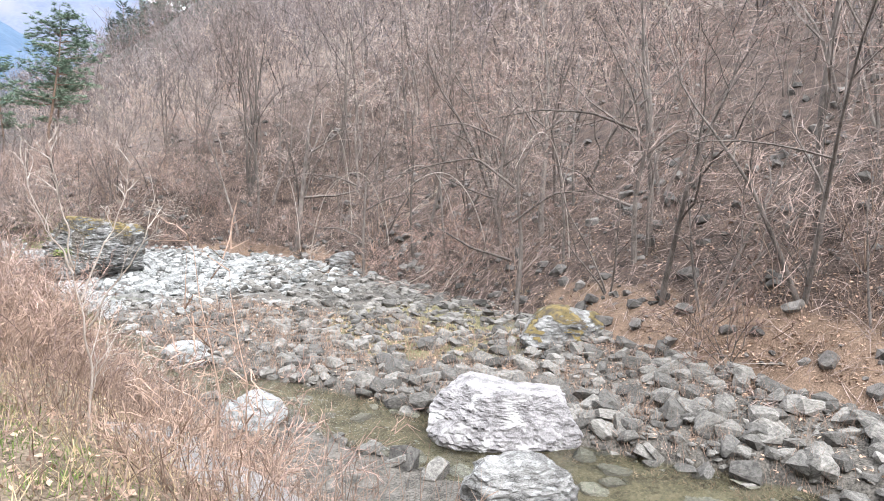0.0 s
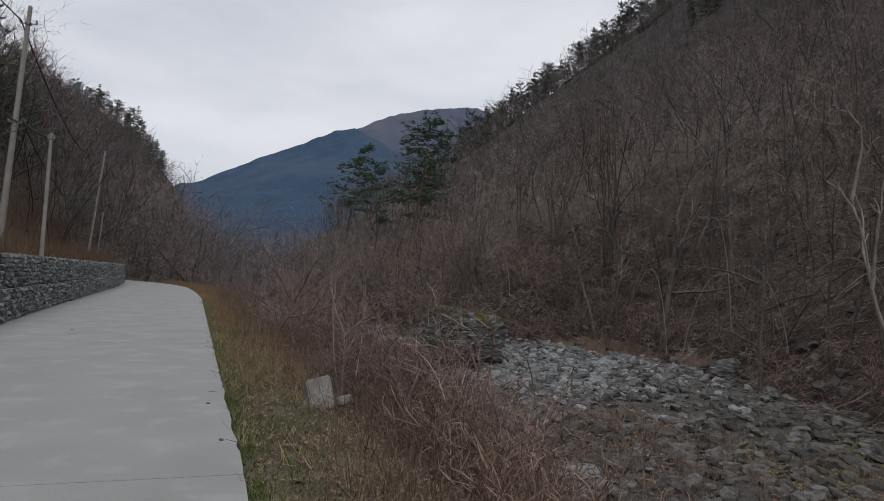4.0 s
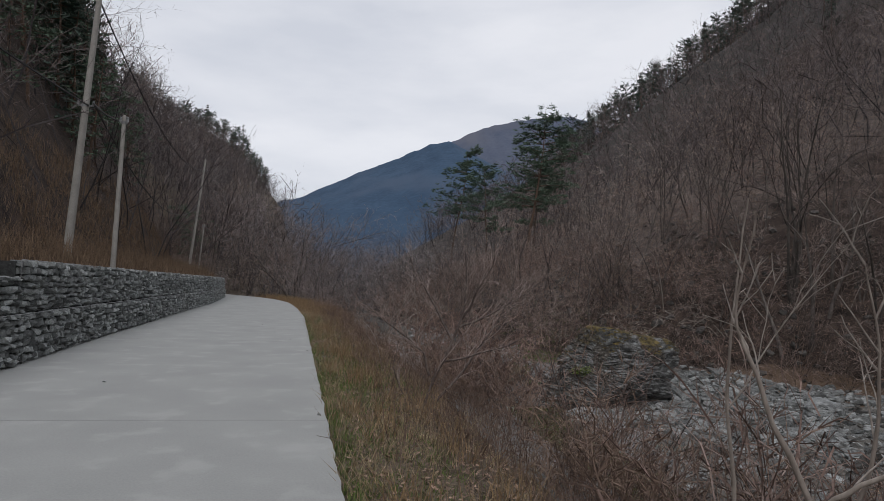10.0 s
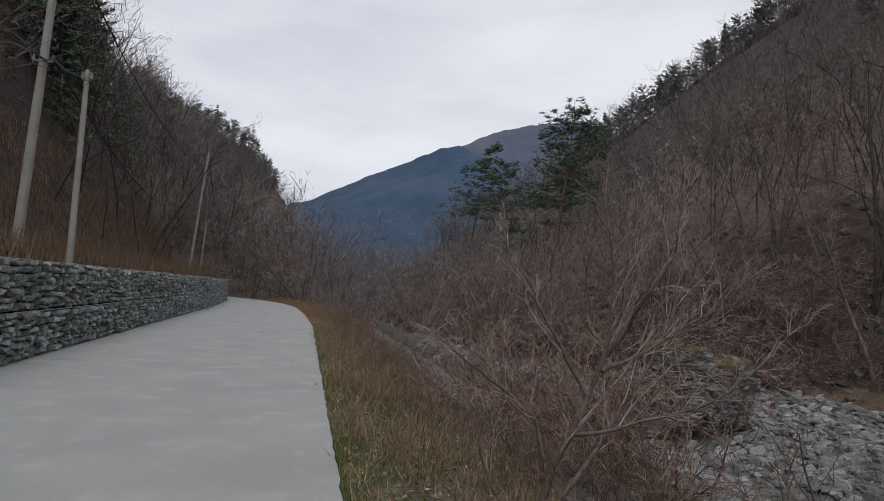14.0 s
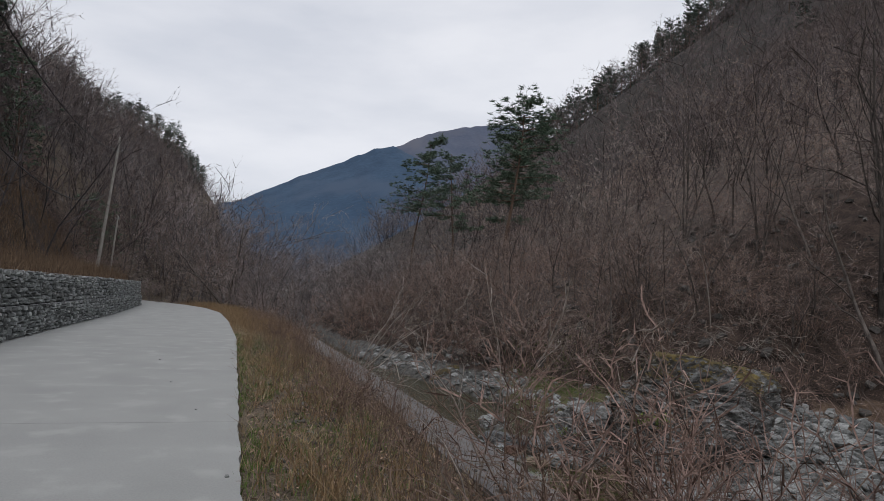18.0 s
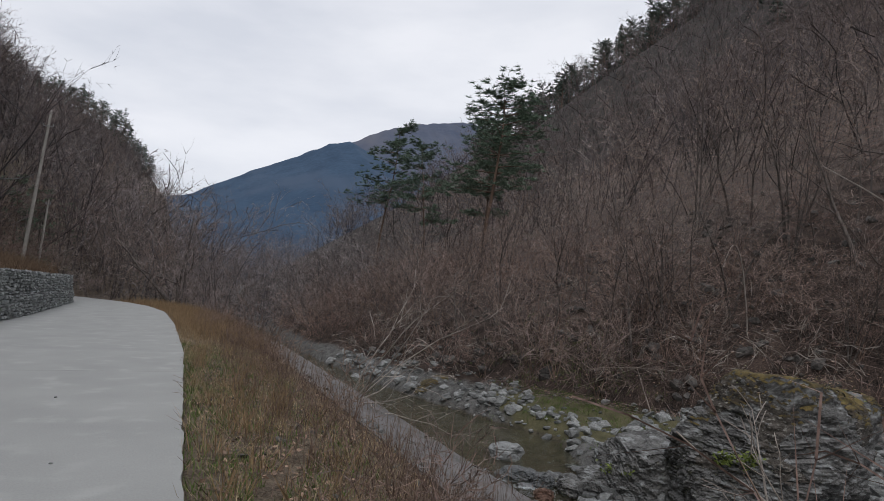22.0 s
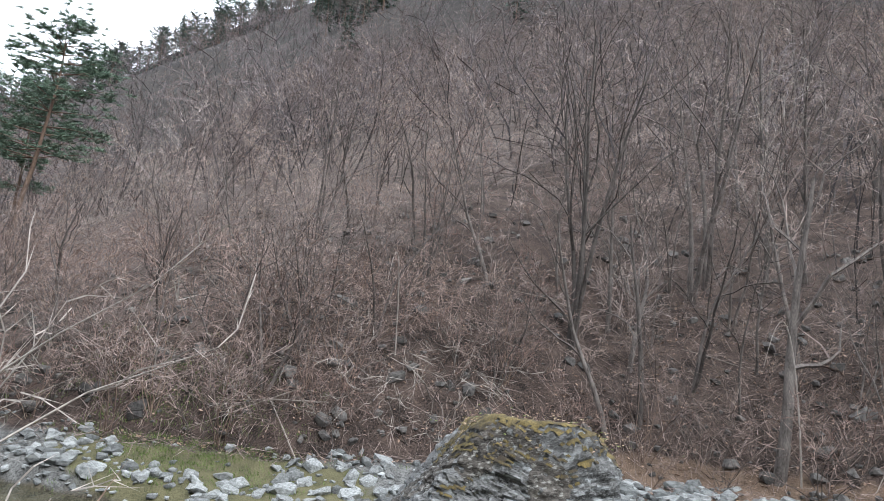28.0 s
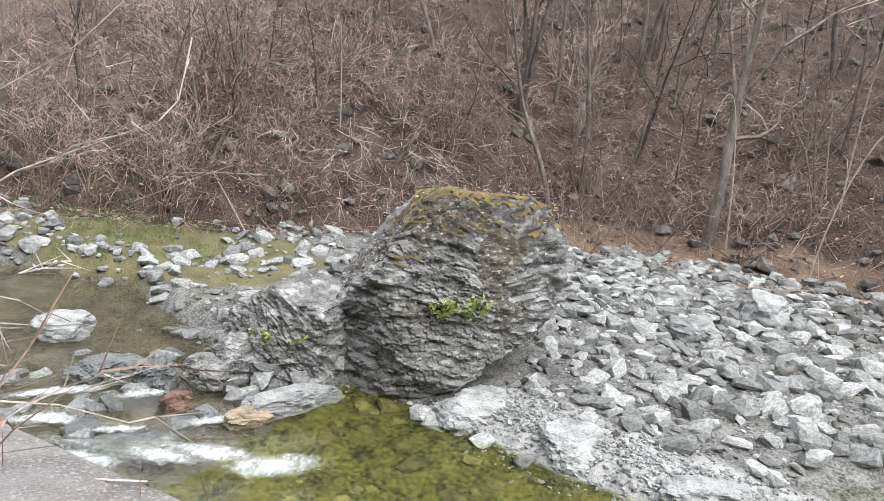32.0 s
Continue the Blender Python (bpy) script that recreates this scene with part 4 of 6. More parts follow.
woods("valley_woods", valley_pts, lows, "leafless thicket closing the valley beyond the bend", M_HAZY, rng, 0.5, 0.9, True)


mid_right = scatter(rng, 700, lambda r: (lambda y: (float(far_foot(y)) + r.uniform(14, 72), y))(r.uniform(2, 115)), 1.4)
woods("middle_slope_woods", [p for p in mid_right if p[1] < 48 or p[0] > float(far_foot(p[1])) + 30], lows, "leafless woods half way up the slope", M_DIM, rng, 0.6, 1.0, True)
woods("middle_slope_woods", [p for p in mid_right if p[1] >= 48 and p[0] <= float(far_foot(p[1])) + 30], lows, "paler leafless woods half way up the slope", M_MID, rng, 0.5, 0.9, True)


for x0, x1, lo, hi in ((-11, -4, 1.0, 1.4), (-4, 2, 0.85, 1.15), (2, 9, 0.55, 0.85)):
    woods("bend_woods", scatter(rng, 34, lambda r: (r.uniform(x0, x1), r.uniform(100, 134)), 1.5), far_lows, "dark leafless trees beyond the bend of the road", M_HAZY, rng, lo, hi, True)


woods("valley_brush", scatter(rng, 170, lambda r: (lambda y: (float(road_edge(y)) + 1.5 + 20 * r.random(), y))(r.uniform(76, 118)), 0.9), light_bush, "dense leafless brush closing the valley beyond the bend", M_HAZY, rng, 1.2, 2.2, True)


# ---- the bank at the bend ----
for x, y in scatter(rng, 55, lambda r: (lambda y: (float(wall_face(y)) - 1.2 - 7 * r.random(), y))(r.uniform(74, 100)), 1.0):
    c = put_copy(bushes[rng.choice(5, p=[0.3, 0.3, 0.15, 0.2, 0.05])], stand(x, y, rng.uniform(0, 6.28), rng.uniform(0.8, 1.3), 0.03))
    c["group"] = "shrubs on the bank at the bend"
for x, y in scatter(rng, 34, lambda r: (r.uniform(-16, -1.5), r.uniform(85, 112)), 1.6):
    if x > float(wall_face(y)) - 0.8 and x < float(road_edge(y)) + 0.8:
        continue
    c = put_copy(masters[rng.choice([4, 5, 6, 1])], stand(x, y, rng.uniform(0, 6.28), rng.uniform(0.8, 1.2), 0.05))
    c["group"] = "bare trees at the bend"
wide_tree = tree_thing("roadside_tree", 571, 8.2, 0.15, "broad dark leafless tree beside the bend of the road", 3, M_BARK, M_TWIG, 0.2, 1.3, 0.12, 0.2, 0.75, 0.5, 0.012)
wide_tree.matrix_basis = stand(-0.6, 86.0, 0.5)


# ---- pines ----
def left_crest(r):
    y = 95 + 275 * r.random()
    d = -float(np.interp(y, [-60, 96, 136, 197, 270, 362, 420], [15, 15, 19, 21, 16, 6, 4])) - 3.5 + r.normal(0, 2.5)
    return float(np.interp(y, [23, 47, 76, 90, 150, 230, 320, 420], [-4.7, -5.45, -6.6, -10, -9.5, -8, -3, 6])) - 0.7 + d, y


woods("left_crest_woods", scatter(rng, 260, left_crest, 1.6), far_lows, "leafless trees on the crest of the steep hill", M_DIM, rng, 0.6, 1.0, True)


def pine_bits(seed, height, r, crown_from, wide, tiers, tufts, flat=0.5, needles=7, big=1.0, slim=0.2):
    """Trunk, boughs and needle tufts of a pine."""
    rng = np.random.default_rng(seed)
    segs, p, d = [], np.array([0, 0, -0.3]), np.array([0.04 * rng.normal(), 0.04 * rng.normal(), 1.0])
    n = 9
    pts = [p]
    for i in range(n):
        d = d + rng.normal(0, 0.05, 3)
        d[2] = 1
        d /= np.linalg.norm(d)
        q = p + d * height / n
        segs.append((*p, *q, r * (1 - 0.85 * i / n), r * (1 - 0.85 * (i + 1) / n)))
        p = q
        pts.append(p)
    pts = np.array(pts)
    boughs, vs = [], []
    for k in range(tiers):
        t = crown_from + (1 - crown_from) * (k + 0.5 * rng.random()) / tiers
        base = np.array([np.interp(t * n, range(n + 1), pts[:, c]) for c in range(3)])
        for j in range(4 + rng.integers(2)):
            a = rng.uniform(0, 6.28)
            ln = wide * (0.35 + 0.75 * math.sin(min(1, (1.08 - t) / (1.08 - crown_from) * 1.1) * 1.5)) * rng.uniform(0.55, 1.1)
            dirn = np.array([math.cos(a), math.sin(a), 0.10 + 0.5 * (t - 0.5)])
            q0 = base
            for s in range(3):
                dirn = dirn + rng.normal(0, 0.14, 3) * np.array([1, 1, 0.6])
                q1 = q0 + dirn * ln / 3
                boughs.append((*q0, *q1, r * 0.22 * (1 - s / 3.4), r * 0.22 * (1 - (s + 1) / 3.4)))
                if s > 0:
                    for _ in range(tufts):
                        c = q0 + (q1 - q0) * rng.random() + rng.normal(0, 0.24, 3) * np.array([1, 1, 0.55]) * wide / 2.8
                        for _ in range(needles):
                            nd = rng.normal(size=3) * np.array([1, 1, flat]) + np.array([0, 0, 0.35])
                            nd /= np.linalg.norm(nd)
                            sd = np.cross(nd, rng.normal(size=3))
                            sd /= np.linalg.norm(sd)
                            e = rng.uniform(0.16, 0.34) * (0.6 + wide / 5) * big
                            vs.append((c - sd * e * slim, c + sd * e * slim, c + nd * e))
                q0 = q1
    tri = np.array(vs).reshape(-1, 3)
    return tubes(segs, 7), tubes(boughs, 4), (tri, np.arange(len(tri)).reshape(-1, 3))


def pine_thing(seed, height, r, crown_from, wide, tiers, tufts, label):
    t, b, nd = pine_bits(seed, height, r, crown_from, wide, tiers, tufts, 0.3, 26, 1.0, 0.075)
    ob = tagged(new("pine_tree"), label, "pine tree", "pines in the valley")
    piece("trunk", mesh_of("trunk", *t, M_PINE_BARK, None, True), ob)
    bv_, bf_ = as_tris(*b)
    v, f = joined([(bv_, bf_), nd])
    piece("crown", mesh_of("crown", v, f, [M_PINE_BARK, M_NEEDLE], [0] * len(bf_) + [1] * len(nd[1])), ob, None, "layered crown of dark green needles")
    return ob


for x, y, top, crown, wide, seed, r, tiers, lab in (
        (18.3, 96.0, 19.2, 0.50, 3.9, 31, 0.14, 8, "slender dark green pine with a bare lower trunk"),
        (21.6, 76.5, 19.6, 0.36, 4.8, 33, 0.18, 12, "tall dark green pine with a broad layered crown"),
        (20.6, 88.0, 16.6, 0.40, 3.5, 35, 0.12, 8, "smaller dark green pine between two taller ones"),
        (24.6, 83.0, 17.0, 0.35, 3.2, 37, 0.14, 8, "dark green pine standing behind the tall one")):
    g = float(ground(x, y))
    pine_thing(seed, top - g, r, crown, wide * 0.9, tiers, 8, lab).matrix_basis = Matrix.Translation((x, y, g))
def ridge_pine(seed, height, wide, crown_from, tiers, pointed):
    """A pine for the skyline: bare lower trunk, tiers of drooping boughs with flat sprays of needles."""
    rng = np.random.default_rng(seed)
    bend = rng.normal(0, 0.03, 2)
    spine = lambda t: np.array([bend[0] * height * t * t, bend[1] * height * t * t, height * t])
    segs = [(*spine(i / 6), *spine((i + 1) / 6), 0.13 * (1 - i / 6.5), 0.13 * (1 - (i + 1) / 6.5)) for i in range(6)]
    boughs, vs = [], []
    for k in range(tiers):
        t = crown_from + (1 - crown_from) * (k + 0.6 * rng.random()) / tiers
        u = (t - crown_from) / (1 - crown_from)
        full = (1.05 - u) ** 0.8 if pointed else math.sin(min(1.0, 0.35 + 0.75 * (1 - u)) * 1.57)
        for j in range(4 + int(rng.integers(3))):
            a, ln = rng.uniform(0, 6.28), wide * full * rng.uniform(0.45, 1.1)
            d = np.array([math.cos(a), math.sin(a), (-0.12 if pointed else 0.15) + 0.5 * u * (not pointed) + rng.normal(0, 0.08)])
            q0 = spine(t)
            q1 = q0 + d * ln
            boughs.append((*q0, *q1, 0.035, 0.01))
            side = np.array([-d[1], d[0], 0.0])
            for w in np.linspace(0.3, 1.0, max(3, int(ln * 3.2))):
                c = q0 + (q1 - q0) * w
                for sgn in (-1, 1):
                    e = (0.28 + 0.30 * rng.random()) * (1.15 - 0.45 * w)
                    reach = d * e * 0.8 + side * sgn * e + np.array([0, 0, rng.normal(0.02, 0.14)])
                    vs.append((c - d * e * 0.28 + np.array([0, 0, 0.08]), c + d * e * 0.4, c + reach))
                up = np.array([rng.normal(0, 0.1), rng.normal(0, 0.1), 0.30 * rng.random() + 0.1])
                vs.append((c - d * 0.2, c + d * 0.2, c + up))
    tri = np.array(vs).reshape(-1, 3)
    return as_tris(*tubes(segs, 4)), ribbons_tri(boughs, rng), (tri, np.arange(len(tri)).reshape(-1, 3))


def ribbons_tri(segs, rng):
    return as_tris(*ribbons(segs, rng))


pine_kinds = [ridge_pine(60, 8.0, 2.1, 0.08, 12, True), ridge_pine(61, 9.5, 2.4, 0.30, 9, False), ridge_pine(62, 7.0, 1.7, 0.15, 10, True), ridge_pine(63, 8.5, 2.5, 0.35, 8, False), ridge_pine(64, 9.0, 1.8, 0.25, 11, True)]


fine_pines = []
for i, (h, w) in enumerate(((8, 2.3), (10, 2.8), (9, 2.2))):
    t, b, nd = pine_bits(70 + i, h, 0.12, 0.2, w, 8, 4, 0.35, 6, 1.05)
    fine_pines.append((as_tris(*t), as_tris(*b), nd))


def pine_wood(name, pts, label, rng, smin=0.8, smax=1.3, kinds=pine_kinds):
    wood, needles = [], []
    for x, y in pts:
        t, b, nd = kinds[rng.integers(len(kinds))]
        a = ((x, y, float(ground(x, y)) - 0.2), rng.uniform(0, 6.28), rng.uniform(smin, smax))
        wood += [(placed(t[0], *a), t[1]), (placed(b[0], *a), b[1])]
        needles.append((placed(nd[0], *a), nd[1]))
    (v1, f1), (v2, f2) = joined(wood), joined(needles)
    v, f = joined([(v1, f1), (v2, f2)])
    return tagged(new(name, mesh_of(name, v, f, [M_PINE_BARK, M_NEEDLE if kinds is fine_pines else M_NEEDLE_FAR], [0] * len(f1) + [1] * len(f2))), label, "pine woods", kind="stuff")


@lru_cache(None)
def crest(bearing, side=1):
    """How far the skyline of a slope lies from the middle of the road."""
    far = np.arange(40, 400, 2.0)
    x, y = side * far * math.sin(math.radians(bearing)), 22 + far * math.cos(math.radians(bearing))
    return float(far[np.argmax((ground(x, y) - 1.5) / far)])


def on_crest(r, b, side, back):
    d = crest(round(b), side) - back
    return side * d * math.sin(math.radians(b)), 22 + d * math.cos(math.radians(b))


def ridge_right(r):
    b = 22 + 40 * r.random() ** 1.15
    return on_crest(r, b, 1, abs(r.normal(0, 26)) if 43 < b < 59 else abs(r.normal(0, 14)))


pine_wood("ridge_pines", scatter(rng, 270, ridge_right, 2.2), "dark pines along the ridge of the slope", rng, 0.85, 1.45)
woods("crest_woods", scatter(rng, 200, lambda r: (lambda b: (lambda d: (d * math.sin(math.radians(b)), 25 + d * math.cos(math.radians(b))))(crest(round(b)) - 14 + r.normal(0, 14)))(58 + 30 * r.random()), 2.0), far_lows, "leafless trees on the crest of the slope", M_DIM, rng, 0.8, 1.2, True)


def ridge_left(r):
    return on_crest(r, 3 + 23 * r.random() ** 1.2, -1, r.normal(3, 7))


pine_wood("left_ridge_pines", [p for p in scatter(rng, 190, ridge_left, 2.0) if p[1] > 60], "dark pines along the crest of the steep hill", rng, 0.8, 1.3)
pine_wood("bank_pines", [(-13.5, 58), (-14.5, 63), (-15, 52), (-12.8, 96), (-14, 104), (-12, 110), (-13, 90), (-18, 70), (-17.5, 55.5), (-19, 58), (-16, 78), (-17, 83), (-20, 88)], "dark young pines on the bank behind the poles", rng, 0.6, 0.95, fine_pines)


# ---- rocks ----
def rock_mesh(name, seed, sx, sy, sz, detail, strata=(0.35, 0.1, 0.93), layer=0.22, depth=0.10, lump=0.28, mats=(M_BOULDER,), shear=(0.0, 0.0)):
    """A weathered rock with split layers: a lumpy body whose surface steps in and out along tilted strata."""
    bm = bmesh.new()
    bmesh.ops.create_icosphere(bm, subdivisions=detail, radius=1.0)
    axis = Vector(strata).normalized()
    off = Vector((seed * 3.1, seed * 1.7, seed * 0.9))
    pick = np.random.default_rng(seed)
    cuts_ = pick.normal(size=(22, 3))
    cuts_ /= np.linalg.norm(cuts_, axis=1, keepdims=True)
    reach_ = pick.uniform(0.80, 1.02, 22) + 0.22 * np.clip(cuts_[:, 2] - 0.45, 0, 1)
    for v in bm.verts:
        d = v.co.normalized()
        facing = cuts_ @ np.array(d)
        rad = min(1.08, float(np.min(np.where(facing > 0.05, reach_ / np.maximum(facing, 0.05), 9.0))))
        p = Vector((math.copysign(abs(d.x) ** 0.85, d.x) * sx, math.copysign(abs(d.y) ** 0.85, d.y) * sy, math.copysign(abs(d.z) ** 0.8, d.z) * sz)) * rad
        p *= 1 + lump * noise.noise(p * (0.75 / max(sx, sz)) * 1.6 + off)
        w = p + 0.12 * Vector((noise.noise(p * 1.7 + off), noise.noise(p * 1.7 - off), noise.noise(p * 1.7 + off * 2)))
        out = 0.0
        for size, amp in ((layer * 3.0, depth), (layer * 1.1, depth * 0.5), (layer * 0.45, depth * 0.28)):
            q = (w + axis * (w.dot(axis) * 2.0)) / size + off
            near, cells = noise.voronoi(q)
            c = cells[0]
            out += amp * (noise.cell(c * 7.3 + off) * 0.8 + 0.25 * (q - c).dot(axis))
            out -= amp * 0.35 * max(0.0, 1 - (near[1] - near[0]) / 0.10)
        out += 0.025 * noise.fractal(p * 5.0 + off, 1.0, 2.1, 4)
        horiz = Vector((d.x, d.y, d.z * 0.35))
        p = p + horiz * out
        v.co = Vector((p.x + shear[0] * p.z, p.y + shear[1] * p.z, p.z))
    bm.normal_update()
    me = bpy.data.meshes.new(name)
    bm.to_mesh(me)
    bm.free()
    for m in mats:
        me.materials.append(m)
    return me


def moss_over(body, name, up, keep, lift, mat, parent, label, seed=0.0, low=-99.0):
    """A cushion on those faces of a rock that look up."""
    bm = bmesh.new()
    bm.from_mesh(body)
    bm.normal_update()
    gone = [f for f in bm.faces if f.normal.z < up or f.calc_center_median().z < low + 0.4 * noise.noise(f.calc_center_median() * 2.3) or noise.noise(f.calc_center_median() * 1.4 + Vector((seed, 0, 0))) < keep]
    bmesh.ops.delete(bm, geom=gone, context="FACES")
    for v in bm.verts:
        v.co += v.normal * (lift + 0.02 * noise.noise(v.co * 9))
    ob = part(name, bm, mat, parent, label, True)
    return ob


def rock_thing(name, label, x, y, z, me, turn=0.0, category="rock", size=1.0):
    ob = tagged(new(name), label, category)
    ob.matrix_basis = Matrix.Translation((x, y, z)) @ Matrix.Rotation(turn, 4, "Z") @ Matrix.Scale(size, 4)
    piece("body", me, ob)
    return ob


M_CRUST = material("dark_lichen_crust", (0.016, 0.014, 0.013), (0.165, 0.148, 0.130), 4, 26, 0.95, 1.0, third=(0.36, 0.35, 0.32), third_at=0.62, third_scale=12, stretch=(1, 1, 2.2))
M_MAUVE = material("mauve_grey_rock", (0.085, 0.080, 0.082), (0.27, 0.262, 0.265), 3.5, 30, 0.85, 0.9, third=(0.34, 0.34, 0.335), third_at=0.6, third_scale=3)
M_WET = material("dark_wet_rock", (0.030, 0.033, 0.034), (0.150, 0.156, 0.157), 4, 26, 0.35, 0.8, stretch=(1, 1, 3))
M_RUST = material("rust_brown_rock", (0.055, 0.032, 0.024), (0.17, 0.10, 0.072), 8, 40, 0.7, 0.5)
M_TAN = material("tan_rock", (0.13, 0.105, 0.075), (0.30, 0.25, 0.18), 6, 40, 0.75, 0.5)
M_TUFT = material("evergreen_tuft", (0.07, 0.10, 0.02), (0.20, 0.24, 0.06), 9, 40, 0.7, 0.0, spread=0.3)


def leaf_tuft(rng, n, r, e):
    c = rng.normal(0, r, (n, 3)) * np.array([1, 1, 0.6])
    a = rng.normal(size=(n, 3))
    a /= np.linalg.norm(a, axis=1, keepdims=True)
    b = np.cross(a, rng.normal(size=(n, 3)))
    b /= np.linalg.norm(b, axis=1, keepdims=True)
    v = np.stack([c - a * e, c + b * e * 0.5, c + a * e, c - b * e * 0.5], axis=1).reshape(-1, 3)
    return v, np.arange(n * 4).reshape(-1, 4)


def split_boulder(name, seed, planes, turn, detail, layer, depth, mat, axis=(0.10, 0.05, 1.0), soft=0.10):
    """A boulder broken along planes (normal, reach), its faces stepped by thin, nearly level layers."""
    bm = bmesh.new()
    bmesh.ops.create_icosphere(bm, subdivisions=detail, radius=1.0)
    nrm = np.array([q[:3] for q in planes], dtype=float)
    nrm /= np.linalg.norm(nrm, axis=1, keepdims=True)
    reach = np.array([q[3] for q in planes], dtype=float)
    axis = Vector(axis).normalized()
    off = Vector((seed * 3.1, seed * 1.7, seed * 0.9))
    for v in bm.verts:
        d = np.array(v.co.normalized())
        far = np.where(nrm @ d > 0.05, reach / np.maximum(nrm @ d, 0.05), 9.0)
        low = far.min()
        rad = low - soft * math.log(np.exp(-(far - low) / soft).sum())
        p = Vector(d * rad)
        p *= 1 + 0.07 * noise.noise(p * 0.9 + off)
        w = p + 0.16 * Vector((noise.noise(p * 1.3 + off), noise.noise(p * 1.3 - off), noise.noise(p * 1.3 + off * 2)))
        out = 0.0
        for size, amp in ((layer * 3.2, depth), (layer * 1.3, depth * 0.6), (layer * 0.6, depth * 0.35)):
            q = (w + axis * (w.dot(axis) * 2.6)) / size + off
            near, cells = noise.voronoi(q)
            out += amp * (noise.cell(cells[0] * 7.3 + off) - 0.4)
            out -= amp * 0.5 * max(0.0, 1 - (near[1] - near[0]) / 0.12)
        h = w.dot(axis) / layer + 0.8 * noise.noise(w * 0.8 - off)
        out += depth * 0.55 * (0.5 - (h - math.floor(h))) * (0.6 + noise.noise(w * 1.1 + off))
        out += 0.03 * noise.fractal(p * 6.0 + off, 1.0, 2.1, 4)
        p = p + Vector((d[0], d[1], d[2] * 0.4)) * out
        v.co = p
    bmesh.ops.rotate(bm, verts=bm.verts, cent=(0, 0, 0), matrix=Matrix.Rotation(turn, 3, "Z"))
    bm.normal_update()
    me = bpy.data.meshes.new(name)
    bm.to_mesh(me)
    bm.free()
    me.materials.append(mat)
    return me


rng = np.random.default_rng(21)
FACING = -1.131
big = split_boulder("body", 3, ((0.1, 0.15, 1.0, 1.66), (-0.78, -0.1, 0.62, 1.24), (-1.0, 0.0, -0.06, 1.68), (0.0, 0.0, -1.0, 1.85), (0.60, -0.15, -0.79, 1.12), (1.0, 0.05, -0.1, 1.70), (0.7, 0.0, 0.7, 2.08),
                                (0.10, -1.0, 0.18, 1.45), (-0.65, -0.8, -0.1, 1.55), (0.62, -0.8, 0.05, 1.55), (0.0, -0.75, -0.7, 1.70), (0.0, 1.0, 0.0, 1.7), (0.0, 0.7, 0.7, 1.9)), FACING, 7, 0.19, 0.045, M_BOULDER, soft=0.06)
boulder = rock_thing("creek_boulder", "huge layered grey boulder with a mossy top beside the pool", 12.98, 39.79, -2.09, big, 0.0, "boulder", 1.264)
moss_over(big, "lichen_crust", -0.75, 0.10, 0.006, M_CRUST, boulder, "dark brown lichen crust with pale flecks", 5.0, 0.15)
moss_over(big, "moss", 0.38, -0.05, 0.02, M_MOSS, boulder, "yellow-brown moss and dry growth", 1.0, 1.0)
for ox, oy, oz in ((-1.38, -0.72, 0.28), (-1.33, -0.80, 0.34), (-1.22, -1.05, 0.30), (-1.15, -1.15, 0.38)):
    v, f = leaf_tuft(rng, 50, 0.10, 0.045)
    piece("plant_tuft", mesh_of("plant_tuft", v + np.array([ox, oy, oz]), f, M_TUFT), boulder, None, "small yellow-green plant in a crack")
for count, mat_, lab_, lift in ((900, M_LEAF, "dry brown leaves caught on the top", 1.52), (260, M_STRAW, "pale dry stalks on the top", 1.58), (200, M_TUFT, "small green plants on the top", 1.55)):
    v, f = leaf_tuft(rng, count, 0.5, 0.034)
    v = v * np.array([1.1, 1.1, 0.3]) + np.array([0.32, -0.42, lift - 0.02])
    piece("dry_growth", mesh_of("dry_growth", v, f, mat_), boulder, None, lab_)
small = split_boulder("body", 8, ((-0.5, -0.1, 0.85, 0.66), (0.4, 0.0, 0.9, 0.80), (-1.0, 0.0, 0.1, 1.0), (1.0, 0.0, 0.0, 0.95), (0.1, -1.0, 0.35, 0.62), (-0.6, -0.8, 0.0, 0.75), (0.6, -0.8, -0.1, 0.75), (0.0, 0.0, -1.0, 0.9), (0.0, 1.0, 0.1, 0.9)), FACING - 0.5, 6, 0.15, 0.042, M_BOULDER, (0.65, 0.1, 0.75), 0.06)
sb = rock_thing("creek_boulder", "smaller cracked grey boulder leaning against the huge one", 10.96, 41.94, -2.71, small, 0.0, "boulder", 1.264)
for ox, oy, oz in ((-0.62, -0.25, 0.10), (-0.42, -0.58, 0.12)):
    v, f = leaf_tuft(rng, 45, 0.09, 0.045)
    piece("plant_tuft", mesh_of("plant_tuft", v + np.array([ox, oy, oz]), f, M_TUFT), sb, None, "small yellow-green plant in a crack")
